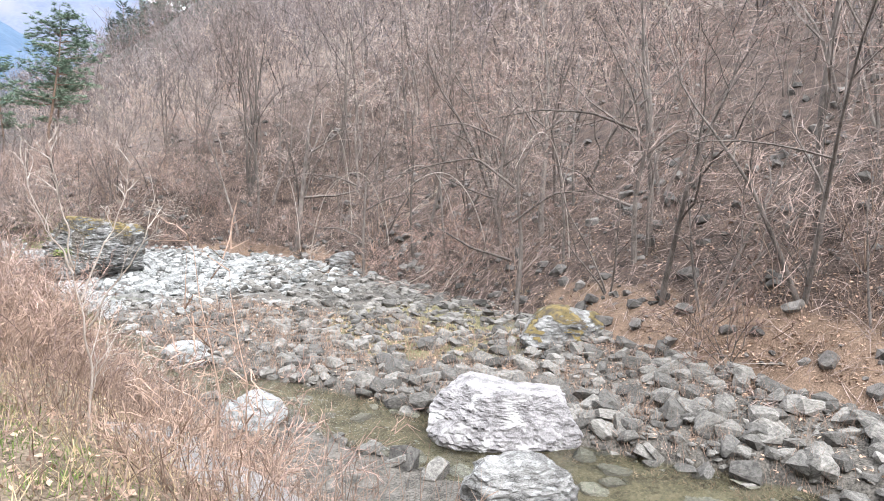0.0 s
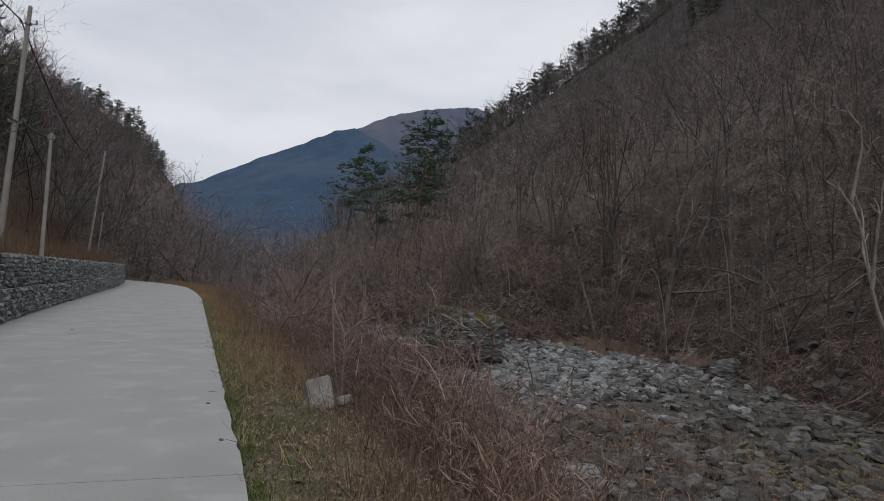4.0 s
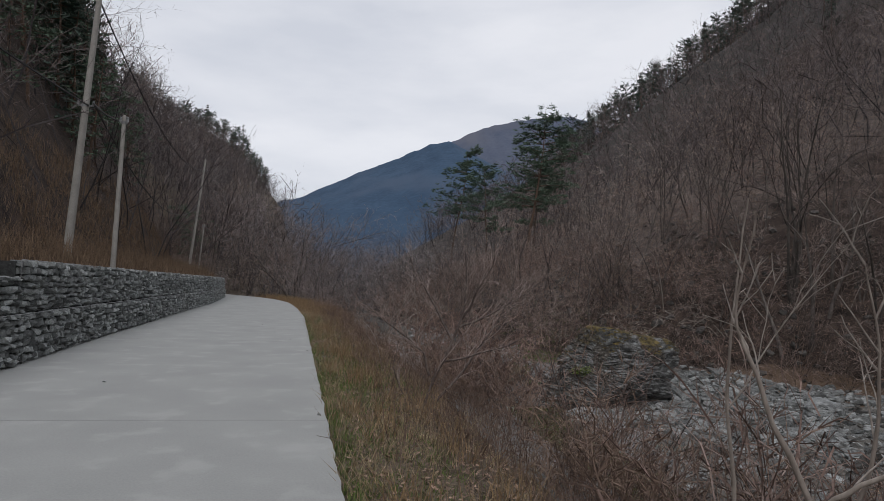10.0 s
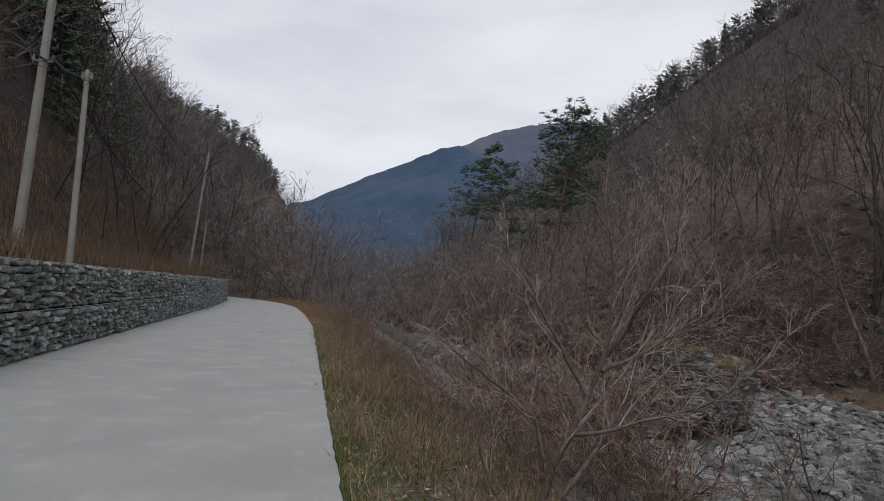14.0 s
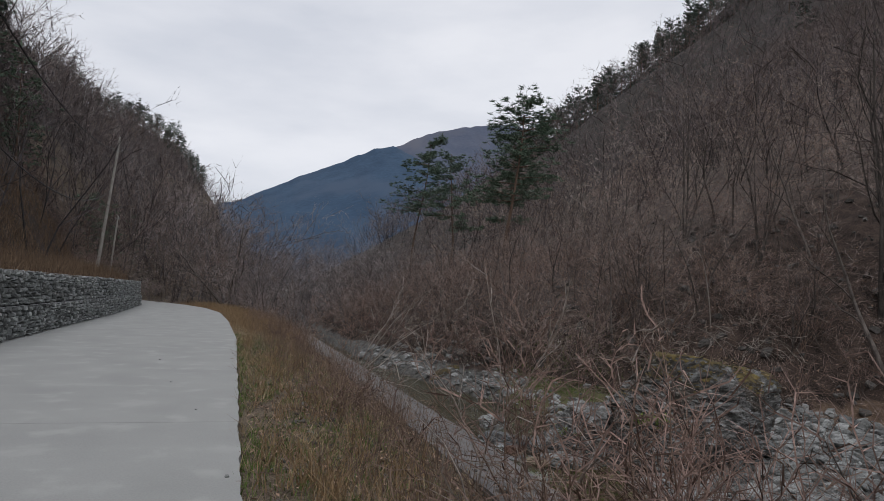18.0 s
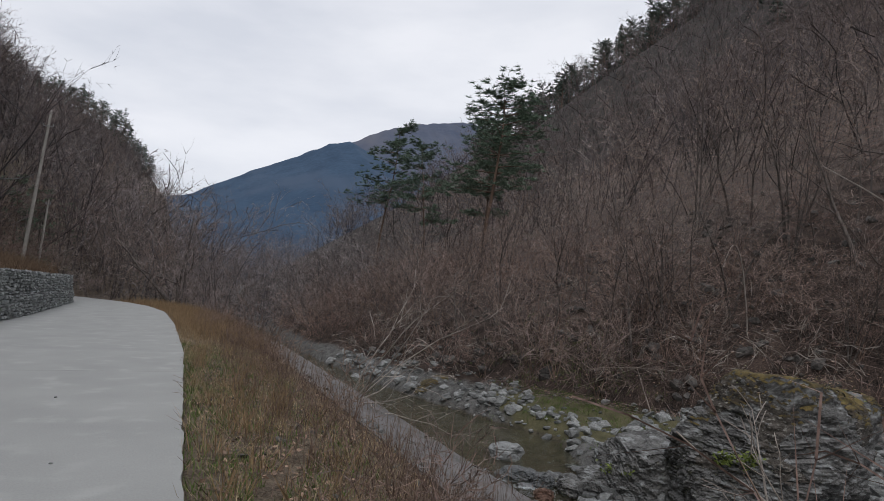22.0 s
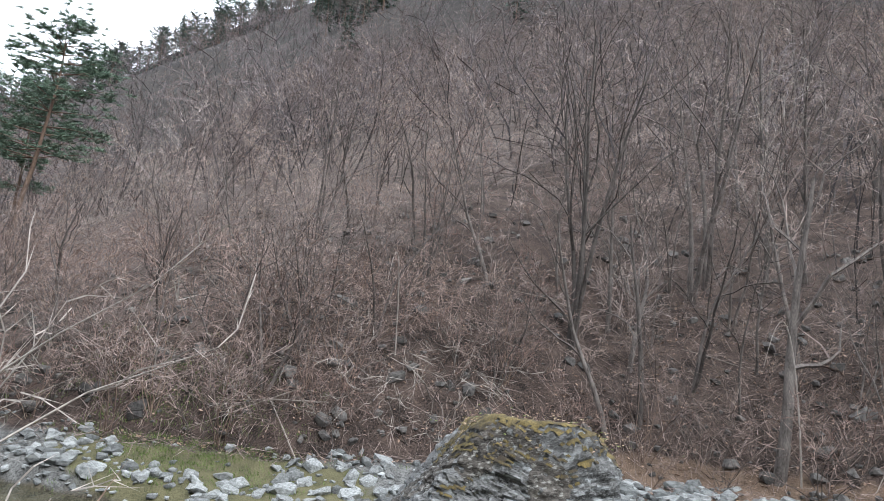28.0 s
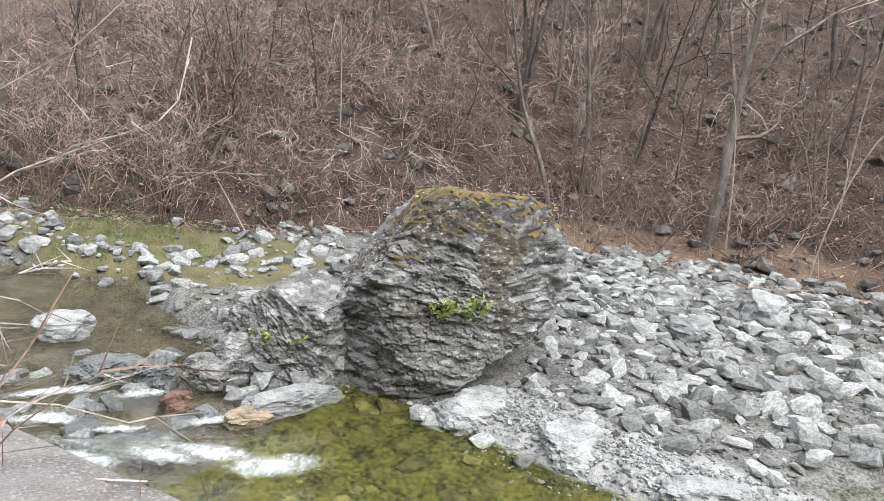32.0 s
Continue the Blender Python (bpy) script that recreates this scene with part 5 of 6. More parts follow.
for nm, lab, x, y, z, seed, dims, det, mat, turn in (
        ("flat_rock", "broad flat-faced grey rock at the foot of the slope", 17.72, 48.13, -2.58, 12, (1.64, 1.14, 0.78), 5, M_BOULDER, 0.4),
        ("creek_rock", "large grey weathered rock in the middle of the creek bed", 11.19, 9.11, -3.26, 44, (1.65, 1.10, 0.80), 6, M_MAUVE, -0.75),
        ("creek_rock", "dark overhanging rock at the water's edge", 8.87, 6.67, -3.38, 15, (1.04, 0.67, 0.49), 5, M_BOULDER, -0.7),
        ("creek_rock", "pale layered slab at the edge of the pool", 11.59, 38.14, -3.47, 16, (0.78, 0.53, 0.33), 5, M_PALE, -0.5),
        ("creek_rock", "pale streaked slab sloping into the pool", 11.21, 36.44, -3.47, 17, (0.63, 0.53, 0.38), 5, M_PALE, 0.3),
        ("creek_rock", "low pale slab in the gravel spit", 10.96, 34.42, -3.48, 41, (0.78, 0.38, 0.25), 5, M_PALE, -1.0),
        ("creek_rock", "pale layered rock standing in the pool", 7.42, 35.43, -3.53, 18, (0.73, 0.46, 0.38), 5, M_PALE, -0.9),
        ("creek_rock", "dark wet flat rock under the rapids", 7.41, 41.68, -3.55, 19, (0.78, 0.38, 0.25), 5, M_WET, -0.9),
        ("creek_rock", "long slab below the huge boulder", 9.76, 40.74, -3.38, 20, (1.01, 0.28, 0.25), 5, M_PALE, -0.35),
        ("creek_rock", "rust-brown rock between the rapids", 8.50, 41.87, -3.28, 22, (0.25, 0.21, 0.24), 4, M_RUST, 0.2),
        ("creek_rock", "tan rock below the long slab", 8.94, 40.86, -3.38, 42, (0.43, 0.21, 0.18), 4, M_TAN, -0.5),
        ("creek_rock", "blue-grey rounded rock in the upper pool", 9.26, 45.60, -3.05, 23, (0.53, 0.38, 0.30), 4, M_PALE, -0.4),
        ("creek_rock", "grey broken block beside the small boulder", 10.20, 42.25, -3.02, 45, (0.51, 0.38, 0.38), 5, M_BOULDER, 0.3),
        ("creek_rock", "grey broken block beside the rapids", 9.44, 42.25, -3.15, 46, (0.46, 0.33, 0.28), 5, M_BOULDER, 0.9),
        ("creek_rock", "wet grey block beside the rapids", 8.94, 42.76, -3.18, 47, (0.40, 0.30, 0.28), 5, M_WET, 1.4),
        ("creek_rock", "dark wet rock in the rapids", 8.62, 43.52, -3.20, 24, (0.63, 0.35, 0.25), 5, M_WET, -0.6),
        ("creek_rock", "grey angular rock on the stony bar", 19.24, 34.23, -2.54, 25, (0.76, 0.57, 0.43), 4, M_PALE, 0.4),
        ("creek_rock", "grey angular rock on the stony bar", 16.84, 35.49, -2.83, 26, (0.57, 0.44, 0.33), 4, M_PALE, 1.2),
        ("creek_rock", "dark half-buried rock at the foot of the slope", 22.91, 29.93, -2.14, 27, (0.88, 0.63, 0.57), 4, M_BOULDER, 0.2),
        ("creek_rock", "mossy dark rock beside the upper pool", 11.02, 56.47, -2.83, 28, (1.77, 1.01, 0.70), 5, M_BOULDER, 0.9),
        ("creek_rock", "pale flat rock beside the upper pool", 6.47, 45.86, -3.02, 29, (0.76, 0.51, 0.38), 4, M_PALE, 0.4),
        ("creek_rock", "pale square rock in the shallow creek", 8.83, 19.20, -3.32, 30, (0.68, 0.50, 0.43), 4, M_PALE, 0.1),
        ("creek_rock", "pale broad rock in the shallow creek", 7.41, 13.02, -3.32, 34, (0.85, 0.61, 0.43), 4, M_PALE, 0.7),
        ("creek_rock", "mossy rock ledge at the foot of the slope", 17.41, 11.80, -2.46, 35, (1.83, 1.10, 0.67), 5, M_BOULDER, 0.3)):
    rk = rock_thing(nm, lab, x, y, z, rock_mesh("body", seed, *dims, det, (0.3, 0.15, 0.9), 0.12, 0.045, 0.25, (mat,)), turn)
    if "mossy" in lab:
        moss_over(rk.children[0].data, "moss", 0.45, -0.05, 0.02, M_MOSS, rk, "yellow-green moss", seed, 0.0)

M_OLD_CONCRETE = material("old_broken_concrete", (0.17, 0.16, 0.145), (0.36, 0.345, 0.315), 5, 40, 0.9, 0.6)
# a broken kerb block lying on the verge
block = bmesh.new()
bmesh.ops.create_cube(block, size=1.0, matrix=Matrix.Diagonal((0.34, 0.15, 0.44, 1)))
bmesh.ops.bevel(block, geom=block.edges, offset=0.02, segments=2, affect="EDGES")
for v in block.verts:
    v.co.x += 0.12 * v.co.z
kerb = tagged(new("concrete_block"), "tilted pale broken concrete block lying in the weeds", "concrete block")
kerb.matrix_basis = Matrix.Translation((1.2, 13.25, float(ground(1.2, 13.25)) + 0.15)) @ Euler((-0.45, -0.18, 0.25)).to_matrix().to_4x4()
part("block", block, M_OLD_CONCRETE, kerb)
chunk = bmesh.new()
bmesh.ops.create_cube(chunk, size=1.0, matrix=Matrix.Translation((0.30, -0.02, -0.16)) @ Matrix.Diagonal((0.20, 0.16, 0.12, 1)))
bmesh.ops.bevel(chunk, geom=chunk.edges, offset=0.02, segments=1, affect="EDGES")
part("chunk", chunk, M_OLD_CONCRETE, kerb)

# ---- creek stones ----
cobbles = [hull_stone(600 + i, 1.0, 0.74, 0.42, 20) for i in range(14)]
cob_mesh = [mesh_of("stone", v, f, M_STONE) for v, f in cobbles]
brown_mesh = [mesh_of("stone", v, f, M_BROWNSTONE) for v, f in cobbles]
bar = tagged(new("stony_bar"), "bar of loose angular grey stones beside the pool", "stones")
rng = np.random.default_rng(33)


def stone_spot(y0, y1):
    y = rng.uniform(y0, y1)
    xc, hw = channel(y)
    lo, hi = max(float(xc) - float(hw) * 1.3, float(apron_edge(y)) + 0.25), float(far_foot(y)) - 0.1
    return lo + (hi - lo) * rng.random(), y


loose = []
for y0, y1, count, s0, s1 in ((28, 42.6, 8000, 0.042, 0.24), (42.6, 53.7, 1400, 0.075, 0.25), (-5, 14.7, 2900, 0.075, 0.32), (14.7, 21, 1200, 0.08, 0.27), (21, 28, 1000, 0.08, 0.27), (53.7, 66, 280, 0.12, 0.3)):
    for _ in range(count):
        x, y = stone_spot(y0, y1)
        sz = min(s0 + (s1 - s0) * rng.random() ** 3.4 * 1.7, 0.6)
        if math.hypot(x - 13.0, y - 39.8) < 1.65 or math.hypot(x - 11.2, y - 9.0) < 1.4:
            continue
        xc, hw = channel(y)
        if abs(x - xc) < hw * 0.98 and (28 < y < 40.5 or 44.8 < y < 56):
            continue
        if abs(x - xc) < hw * 0.95 and 40.3 <= y <= 45.3 and rng.random() < 0.9:
            continue
        if abs(x - xc) < hw * 0.9 and rng.random() < 0.85:
            continue
        if 28.6 < y < 39.4 and abs(x - xc - hw * 1.24) < 0.7 and sz > 0.11:
            continue
        if math.hypot((x - 12.2) / 0.9, (y - 31.8) / 1.6) < 1:
            continue
        if math.hypot((x - 14.3) / 1.4, (y - 50.2) / 3.0) < 1.1 and rng.random() < 0.85:
            continue
        g = float(ground(x, y))
        m = Matrix.Translation((x, y, g + sz * 0.16)) @ Euler((rng.normal(0, 0.28), rng.normal(0, 0.28), rng.uniform(0, 6.28))).to_matrix().to_4x4() @ Matrix.Diagonal((sz, sz * rng.uniform(0.8, 1.2), sz * rng.uniform(0.7, 1.5), 1))
        loose.append((m, rng.integers(14), x, y, sz))
bank = tagged(new("stony_bank"), "bank of loose broken stones in the creek bed", "stones")
rapids = tagged(new("rapids_stones"), "heap of grey stones beside the rapids", "stones")
front_ids = set()
for holder, x0, x1, y0, y1 in ((bar, 10.7, 18.6, 30.3, 39.7), (bank, 7, 16, 2.5, 16), (rapids, 6, 16, 39.7, 47.5)):
    best = sorted((q for q in loose if y0 < q[3] < y1 and x0 < q[2] < x1), key=lambda q: -q[4] + 0.02 * q[2])[:300]
    front_ids |= {id(q) for q in best}
    for m, k, *_ in best:
        piece("stone", (brown_mesh if holder is bank else cob_mesh)[k], holder, m)
for lo, hi, mat, lab in ((30, 99, M_STONE, "countless loose grey stones of the creek bed"), (-99, 30, M_BROWNSTONE, "countless brownish grey stones of the lower creek bed")):
    bits = []
    for q in loose:
        if id(q) not in front_ids and lo <= q[3] + 1.1 * (q[1] - 6.5) < hi:
            mm = np.array(q[0])
            bits.append((cobbles[q[1]][0] @ mm[:3, :3].T + mm[:3, 3], cobbles[q[1]][1]))
    tagged(new("creek_stones", mesh_of("creek_stones", *joined(bits), mat)), lab, "stones", kind="stuff")
bits = []
for _ in range(420):
    y = rng.uniform(28, 40.2)
    xc, hw = channel(y)
    x = max(xc + hw * rng.uniform(-1.1, 1.0), float(apron_edge(y)) + 0.2)
    sz = 0.075 + 0.27 * rng.random() ** 2.5
    k = rng.integers(14)
    m = np.array(Euler((rng.normal(0, 0.2), rng.normal(0, 0.2), rng.uniform(0, 6.28))).to_matrix()) * (sz * np.array([1, 1, 0.9]))
    bits.append((cobbles[k][0] @ m.T + np.array([x, y, float(ground(x, y)) + sz * 0.12]), cobbles[k][1]))
tagged(new("pool_stones", mesh_of("pool_stones", *joined(bits), material("algae_stone", (0.040, 0.039, 0.013), (0.155, 0.14, 0.05), 5, 30, 0.8, 0.4, spread=0.45))), "stones coated with olive algae on the bed of the pool", "stones", kind="stuff")
# fine white shingle along the pool
bits = []
shingle = [hull_stone(650 + i, 1.0, 0.8, 0.55, 9) for i in range(6)]
for _ in range(4200):
    y = rng.uniform(28.6, 38.0)
    xc, hw = channel(y)
    x = float(xc) + float(hw) * 1.24 + rng.normal(-0.05, 0.46)
    sz = 0.022 + 0.042 * rng.random() ** 2
    k = rng.integers(6)
    m = np.array(Euler((rng.normal(0, 0.4), rng.normal(0, 0.4), rng.uniform(0, 6.28))).to_matrix()) * sz
    bits.append((shingle[k][0] @ m.T + np.array([x, y, float(ground(x, y)) + sz * 0.3]), shingle[k][1]))
tagged(new("gravel_spit", mesh_of("gravel_spit", *joined(bits), M_PALE)), "white shingle along the edge of the pool", "gravel", kind="stuff")
wet_mat = material("wet_rapids_stone", (0.045, 0.047, 0.048), (0.22, 0.225, 0.225), 5, 30, 0.45, 0.5, spread=0.5)
wet_mesh = [mesh_of("stone", v, f, wet_mat) for v, f in cobbles[:8]]
heads = tagged(new("rapids_boulders"), "wet dark stones breaking the water of the rapids", "stones")
for _ in range(80):
    y = rng.uniform(40.5, 45.0)
    xc, hw = channel(y)
    x = max(float(xc) + float(hw) * rng.uniform(-1.15, 1.05), float(apron_edge(y)) + 0.45)
    sz = 0.10 + 0.25 * rng.random() ** 2
    piece("stone", wet_mesh[int(rng.integers(8))], heads, Matrix.Translation((x, y, float(water_level(y)) - 0.08 + 0.1 * sz)) @ Euler((rng.normal(0, 0.2), rng.normal(0, 0.2), rng.normal(-0.6, 0.6))).to_matrix().to_4x4() @ Matrix.Diagonal((sz, sz * 0.85, sz * 1.1, 1)))
# dark rocks in the litter of the slope
bits = []
for _ in range(1500):
    y = rng.uniform(-4, 62)
    x = float(far_foot(y)) + 16 * rng.random() ** 1.5
    sz = 0.08 + 0.34 * rng.random() ** 3
    k = rng.integers(14)
    m = np.array(Euler((rng.normal(0, 0.4), rng.normal(0, 0.4), rng.uniform(0, 6.28))).to_matrix()) * (sz * np.array([1, 1, 1.3]))
    bits.append((cobbles[k][0] @ m.T + np.array([x, y, float(ground(x, y)) + sz * 0.15]), cobbles[k][1]))
tagged(new("slope_rocks", mesh_of("slope_rocks", *joined(bits), material("dark_slope_stone", (0.035, 0.032, 0.03), (0.15, 0.14, 0.13), 6, 40, 0.9, 0.5, spread=0.4))), "dark stones half buried in the litter of the slope", "rocks", kind="stuff")

# ---- white water ----
def foam(x0, y0, lx, ly, turn, seed, label):
    n = 50
    u, w = np.meshgrid(np.linspace(-1, 1, n), np.linspace(-1, 1, n))
    c, s = math.cos(turn), math.sin(turn)
    x, y = x0 + u * lx * c - w * ly * s, y0 + u * lx * s + w * ly * c
    z = water_level(y) + 0.035 + 0.045 * np.abs(wobble(x, y, 0.09, seed)) + 0.05 * wobble(x, y, 0.5, seed)
    v = np.stack([x, y, z], -1).reshape(-1, 3)
    i = (np.arange(n - 1)[:, None] * n + np.arange(n - 1)[None]).ravel()
    f = np.stack([i, i + 1, i + n + 1, i + n], 1)
    me = mesh_of("white_water", v, f, M_FOAM, None, True)
    thick = np.clip(1 - (u ** 2 + w ** 2), 0, 1) ** 0.9 * 0.66
    me.attributes.new("thick", "FLOAT", "POINT").data.foreach_set("value", thick.ravel().astype(np.float32))
    tagged(new("white_water", me), label, "water", kind="structure")


for x0, y0, lx, ly, turn, seed, lab in (
        (7.86, 40.55, 0.95, 0.33, -1.05, 1.0, "white churning water below the rapids"),
        (8.18, 39.72, 1.01, 0.38, -0.75, 2.0, "foam spreading into the pool"),
        (7.61, 43.39, 1.14, 0.25, -0.56, 3.0, "thin white water at the head of the rapids"),
        (6.92, 42.70, 0.88, 0.23, -0.8, 4.0, "white streak along the apron"),
        (6.60, 41.68, 1.01, 0.25, -1.0, 5.0, "white water along the apron"),
        (7.36, 41.94, 0.76, 0.19, -0.9, 6.0, "broken white water among the rocks"),
        (8.50, 41.18, 0.57, 0.20, -0.4, 7.0, "small white fall between rocks"),
        (8.37, 42.44, 0.63, 0.18, -0.6, 8.0, "small white fall beside a dark rock"),
        (7.36, 40.93, 0.76, 0.23, -1.1, 9.0, "streak of white water beside the apron")):
    foam(x0, y0, lx, ly, turn, seed, lab)

# ---- trees and shrubs that stand by themselves ----
M_GREYWOOD = material("pale_grey_bark", (0.17, 0.14, 0.12), (0.36, 0.315, 0.275), 7, 40, 0.9, 0.4, stretch=(1, 1, 0.3))
M_PINKTWIG = material("pinkish_twig", (0.175, 0.134, 0.118), (0.44, 0.358, 0.322), 6, 30, 0.9, 0.0, spread=0.2)
for lab, x, y, seed, h, n, wood, tw, r, wide, dens, lead in (
        ("dark-stemmed shrub on the weedy verge", 1.7, 3.4, 503, 1.9, 2, M_STALK, M_STALK, 0.010, 0.3, 0.6, (0.0, 0.0)),
        ("leafless shrub of long pale arching branches at the creek's edge", 3.1, 40.4, 504, 3.4, 8, M_TWIG_PALE, M_TWIG_PALE, 0.020, 0.8, 0.75, (0.8, -0.65)),
        ("dry brown low shrub beside the apron", 1.66, 31.8, 505, 1.0, 7, M_STALK, M_TWIG, 0.008, 0.6, 0.9, (0.1, 0.0)),
        ("thin pale sapling on the weedy verge", 1.38, 25.1, 506, 1.55, 1, M_TWIG_PALE, M_TWIG_PALE, 0.011, 0.1, 0.6, (0.08, 0.0)),
        ("pair of thin pale saplings on the weedy verge", 1.95, 25.9, 514, 1.7, 2, M_TWIG_PALE, M_TWIG_PALE, 0.010, 0.3, 0.5, (0.0, 0.0)),
        ("small dark shrub on the stony verge", 1.9, 40.9, 507, 1.5, 4, M_STALK, M_STALK, 0.015, 0.4, 0.9, (0.0, 0.0)),
        ("low brown shrub by the road", 2.2, 36.4, 508, 1.1, 7, M_STALK, M_STALK, 0.009, 0.6, 0.9, (0.0, 0.0)),
        ("leafless shrub with grey branches above the creek", 3.3, 18.2, 509, 2.0, 6, M_BARK, M_TWIG, 0.014, 0.7, 0.9, (0.0, 0.0)),
        ("leafless shrub with reddish branches above the creek", 3.6, 23.5, 510, 2.1, 6, M_BARK, M_TWIG_RED, 0.016, 0.7, 0.9, (0.0, 0.0)),
        ("leafless shrub above the stones of the creek", 3.4, 13.5, 511, 2.3, 5, M_BARK, M_TWIG, 0.014, 0.6, 0.8, (0.0, 0.0)),
        ("reddish leafless shrub on the verge", 2.6, 27.5, 512, 2.0, 8, M_STALK, M_TWIG_RED, 0.012, 0.6, 1.0, (0.0, 0.0)),
        ("reddish leafless shrub on the verge", 2.2, 46.5, 513, 2.2, 6, M_STALK, M_TWIG_RED, 0.014, 0.5, 1.0, (0.0, 0.0))):
    ob = shrub_thing("verge_shrub", seed, h, n, lab, wood, tw, r, wide, dens, 0.035 if seed == 504 else 0.02, lead, 0.006 if seed == 504 else 0.0038)
    ob.matrix_basis = stand(x, y, 0.0, 1.0, 0.0)
for lab, x, y, turn, seed, h, r, st, wood, tw, splay, lean_x in (
        ("reddish leafless shrub leaning over the apron", 3.3, 20.2, 0.0, 604, 1.9, 0.022, 4, M_BARK, M_TWIG_RED, 0.8, 0.1),
        ("tangled leafless shrub above the stones", 3.2, 16.2, 3.0, 605, 1.9, 0.020, 4, M_BARK, M_TWIG, 0.8, 0.1)):
    ob = tree_thing("verge_shrub", seed, h, r, lab, st, wood, tw, 0.3, 1.2, 0.13, 0.12, 0.62, splay, 0.0032)
    ob["category"] = "shrub"
    ob.matrix_basis = Matrix.Translation((x, y, float(ground(x, y)))) @ Matrix.Rotation(lean_x, 4, "Y") @ Matrix.Rotation(turn, 4, "Z")
for x, y, seed, h, r, st, turn, lab in (
        (24.0, 36.2, 531, 10.0, 0.196, 1, 0.0, "straight grey tree with a mossy flared base at the creek bar"),
        (23.7, 40.2, 532, 8.3, 0.115, 1, 1.0, "slender grey tree standing on the creek bar"),
        (24.8, 43.1, 533, 10.6, 0.103, 4, 0.4, "clump of four grey trunks rising from one root"),
        (26.7, 42.4, 534, 9.4, 0.103, 1, 2.0, "straight grey tree beside a clump"),
        (30.6, 40.3, 535, 10.6, 0.127, 2, 1.0, "tall grey twin tree on the rocky slope"),
        (35.0, 36.5, 536, 11.8, 0.138, 1, 0.3, "tall grey tree high on the rocky slope"),
        (32.0, 40.0, 551, 11.2, 0.127, 2, 0.7, "dark twin-trunked tree on the rocky slope"),
        (34.5, 38.0, 552, 11.8, 0.138, 1, 2.7, "tall dark forked tree on the rocky slope"),
        (33.4, 33.3, 553, 10.6, 0.127, 2, 4.0, "dark leaning tree on the rocky slope"),
        (58.0, 38.2, 554, 11.8, 0.149, 2, 1.2, "dark tree high on the slope"),
        (65.0, 29.0, 555, 11.8, 0.161, 1, 5.0, "dark tree near the top of the slope"),
        (55.0, 41.0, 556, 11.8, 0.149, 2, 2.2, "forked dark tree high on the slope"),
        (24.3, 55.3, 557, 7.7, 0.069, 3, 0.2, "clump of thin stems above the creek"),
        (23.8, 48.9, 558, 7.1, 0.057, 4, 3.3, "bushy clump of dark stems above the creek"),
        (41.4, 40.3, 559, 10.6, 0.127, 1, 1.9, "dark tree on the middle of the slope"),
        (45.2, 34.0, 560, 11.2, 0.138, 2, 0.9, "dark twin tree on the middle of the slope"),
        (18.1, 49.6, 537, 5.0, 0.046, 5, 0.9, "bushy leafless tree above the flat rock"),
        (21.4, 11.1, 538, 8.8, 0.115, 1, 0.5, "crooked dark tree leaning over the creek bed"),
        (22.8, 16.6, 539, 9.4, 0.127, 1, 1.5, "dark tree at the foot of the slope"),
        (20.6, 5.6, 540, 10.0, 0.138, 1, 2.5, "straight dark tree at the foot of the slope"),
        (24.1, 19.9, 541, 8.8, 0.115, 2, 3.5, "leafless tree with wide low branches over the creek bed")):
    tr = tree_thing("slope_tree", seed, h, r, lab, st, M_BARK, M_TWIG, 0.03, 1.0, 0.05, 0.36, 0.45, 0.2)
    tr.matrix_basis = stand(x, y, turn, 1.0, 0.05)


def curved(points, n):
    """A smooth line of n points through a few."""
    p = np.array(points, dtype=float)
    t = np.linspace(0, len(p) - 1, n)
    return np.stack([np.interp(t, range(len(p)), p[:, k]) for k in range(3)], 1)


def limbed_shrub(label, x, y, turn, seed, limbs, wood, twig, side=0.55, dens=1.0, name="verge_shrub", category="shrub", least=0.0030):
    """A shrub whose main limbs (points, thickness) are given; branches and twigs grow from them."""
    r = np.random.default_rng(seed)
    ob = tagged(new(name), label, category)
    ob.matrix_basis = Matrix.Translation((x, y, float(ground(x, y)))) @ Matrix.Rotation(turn, 4, "Z")
    out, plan = [[], [], []], [(7, 0.9 * dens, 0.55, 0.55, 0.085, 0.02, 0.2), (5, 0.8 * dens, 0.55, 0.6, 0.10, 0.015, 0.25), (2, 0, 0, 0, 0.1, 0.01, 0)]
    for pts, thick in limbs:
        p = curved(pts, 18)
        p[1:-1] += r.normal(0, 0.012, (16, 3))
        p[1:-1] = (p[:-2] + p[1:-1] * 2 + p[2:]) / 4
        rad = thick * np.linspace(1, 0.22, 18) * (1 + r.normal(0, 0.05, 18))
        piece("limb", mesh_of("limb", *rope(p, rad, 8), wood, None, True), ob)
        run = np.linalg.norm(np.diff(p, axis=0), axis=1).sum()
        for i in range(4, 18):
            for _ in range(int(0.9 * dens + r.random())):
                d = p[i] - p[i - 1]
                d = d / np.linalg.norm(d)
                off = r.normal(size=3)
                off -= d * (off @ d)
                off /= np.linalg.norm(off)
                ang = 0.35 + 0.6 * r.random()
                grow(r, out, p[i], d * math.cos(ang) + off * math.sin(ang) + np.array([0, 0, 0.15]), run * side * r.uniform(0.35, 1.0) * (1.2 - i / 24), max(rad[i] * 0.5, 0.005), 0, plan)
    v, f = joined([as_tris(*tubes(fine(q, least), k)) for q, k in zip(out, (5, 4, 3))])
    piece("crown", mesh_of("crown", v, f, twig), ob)
    return ob


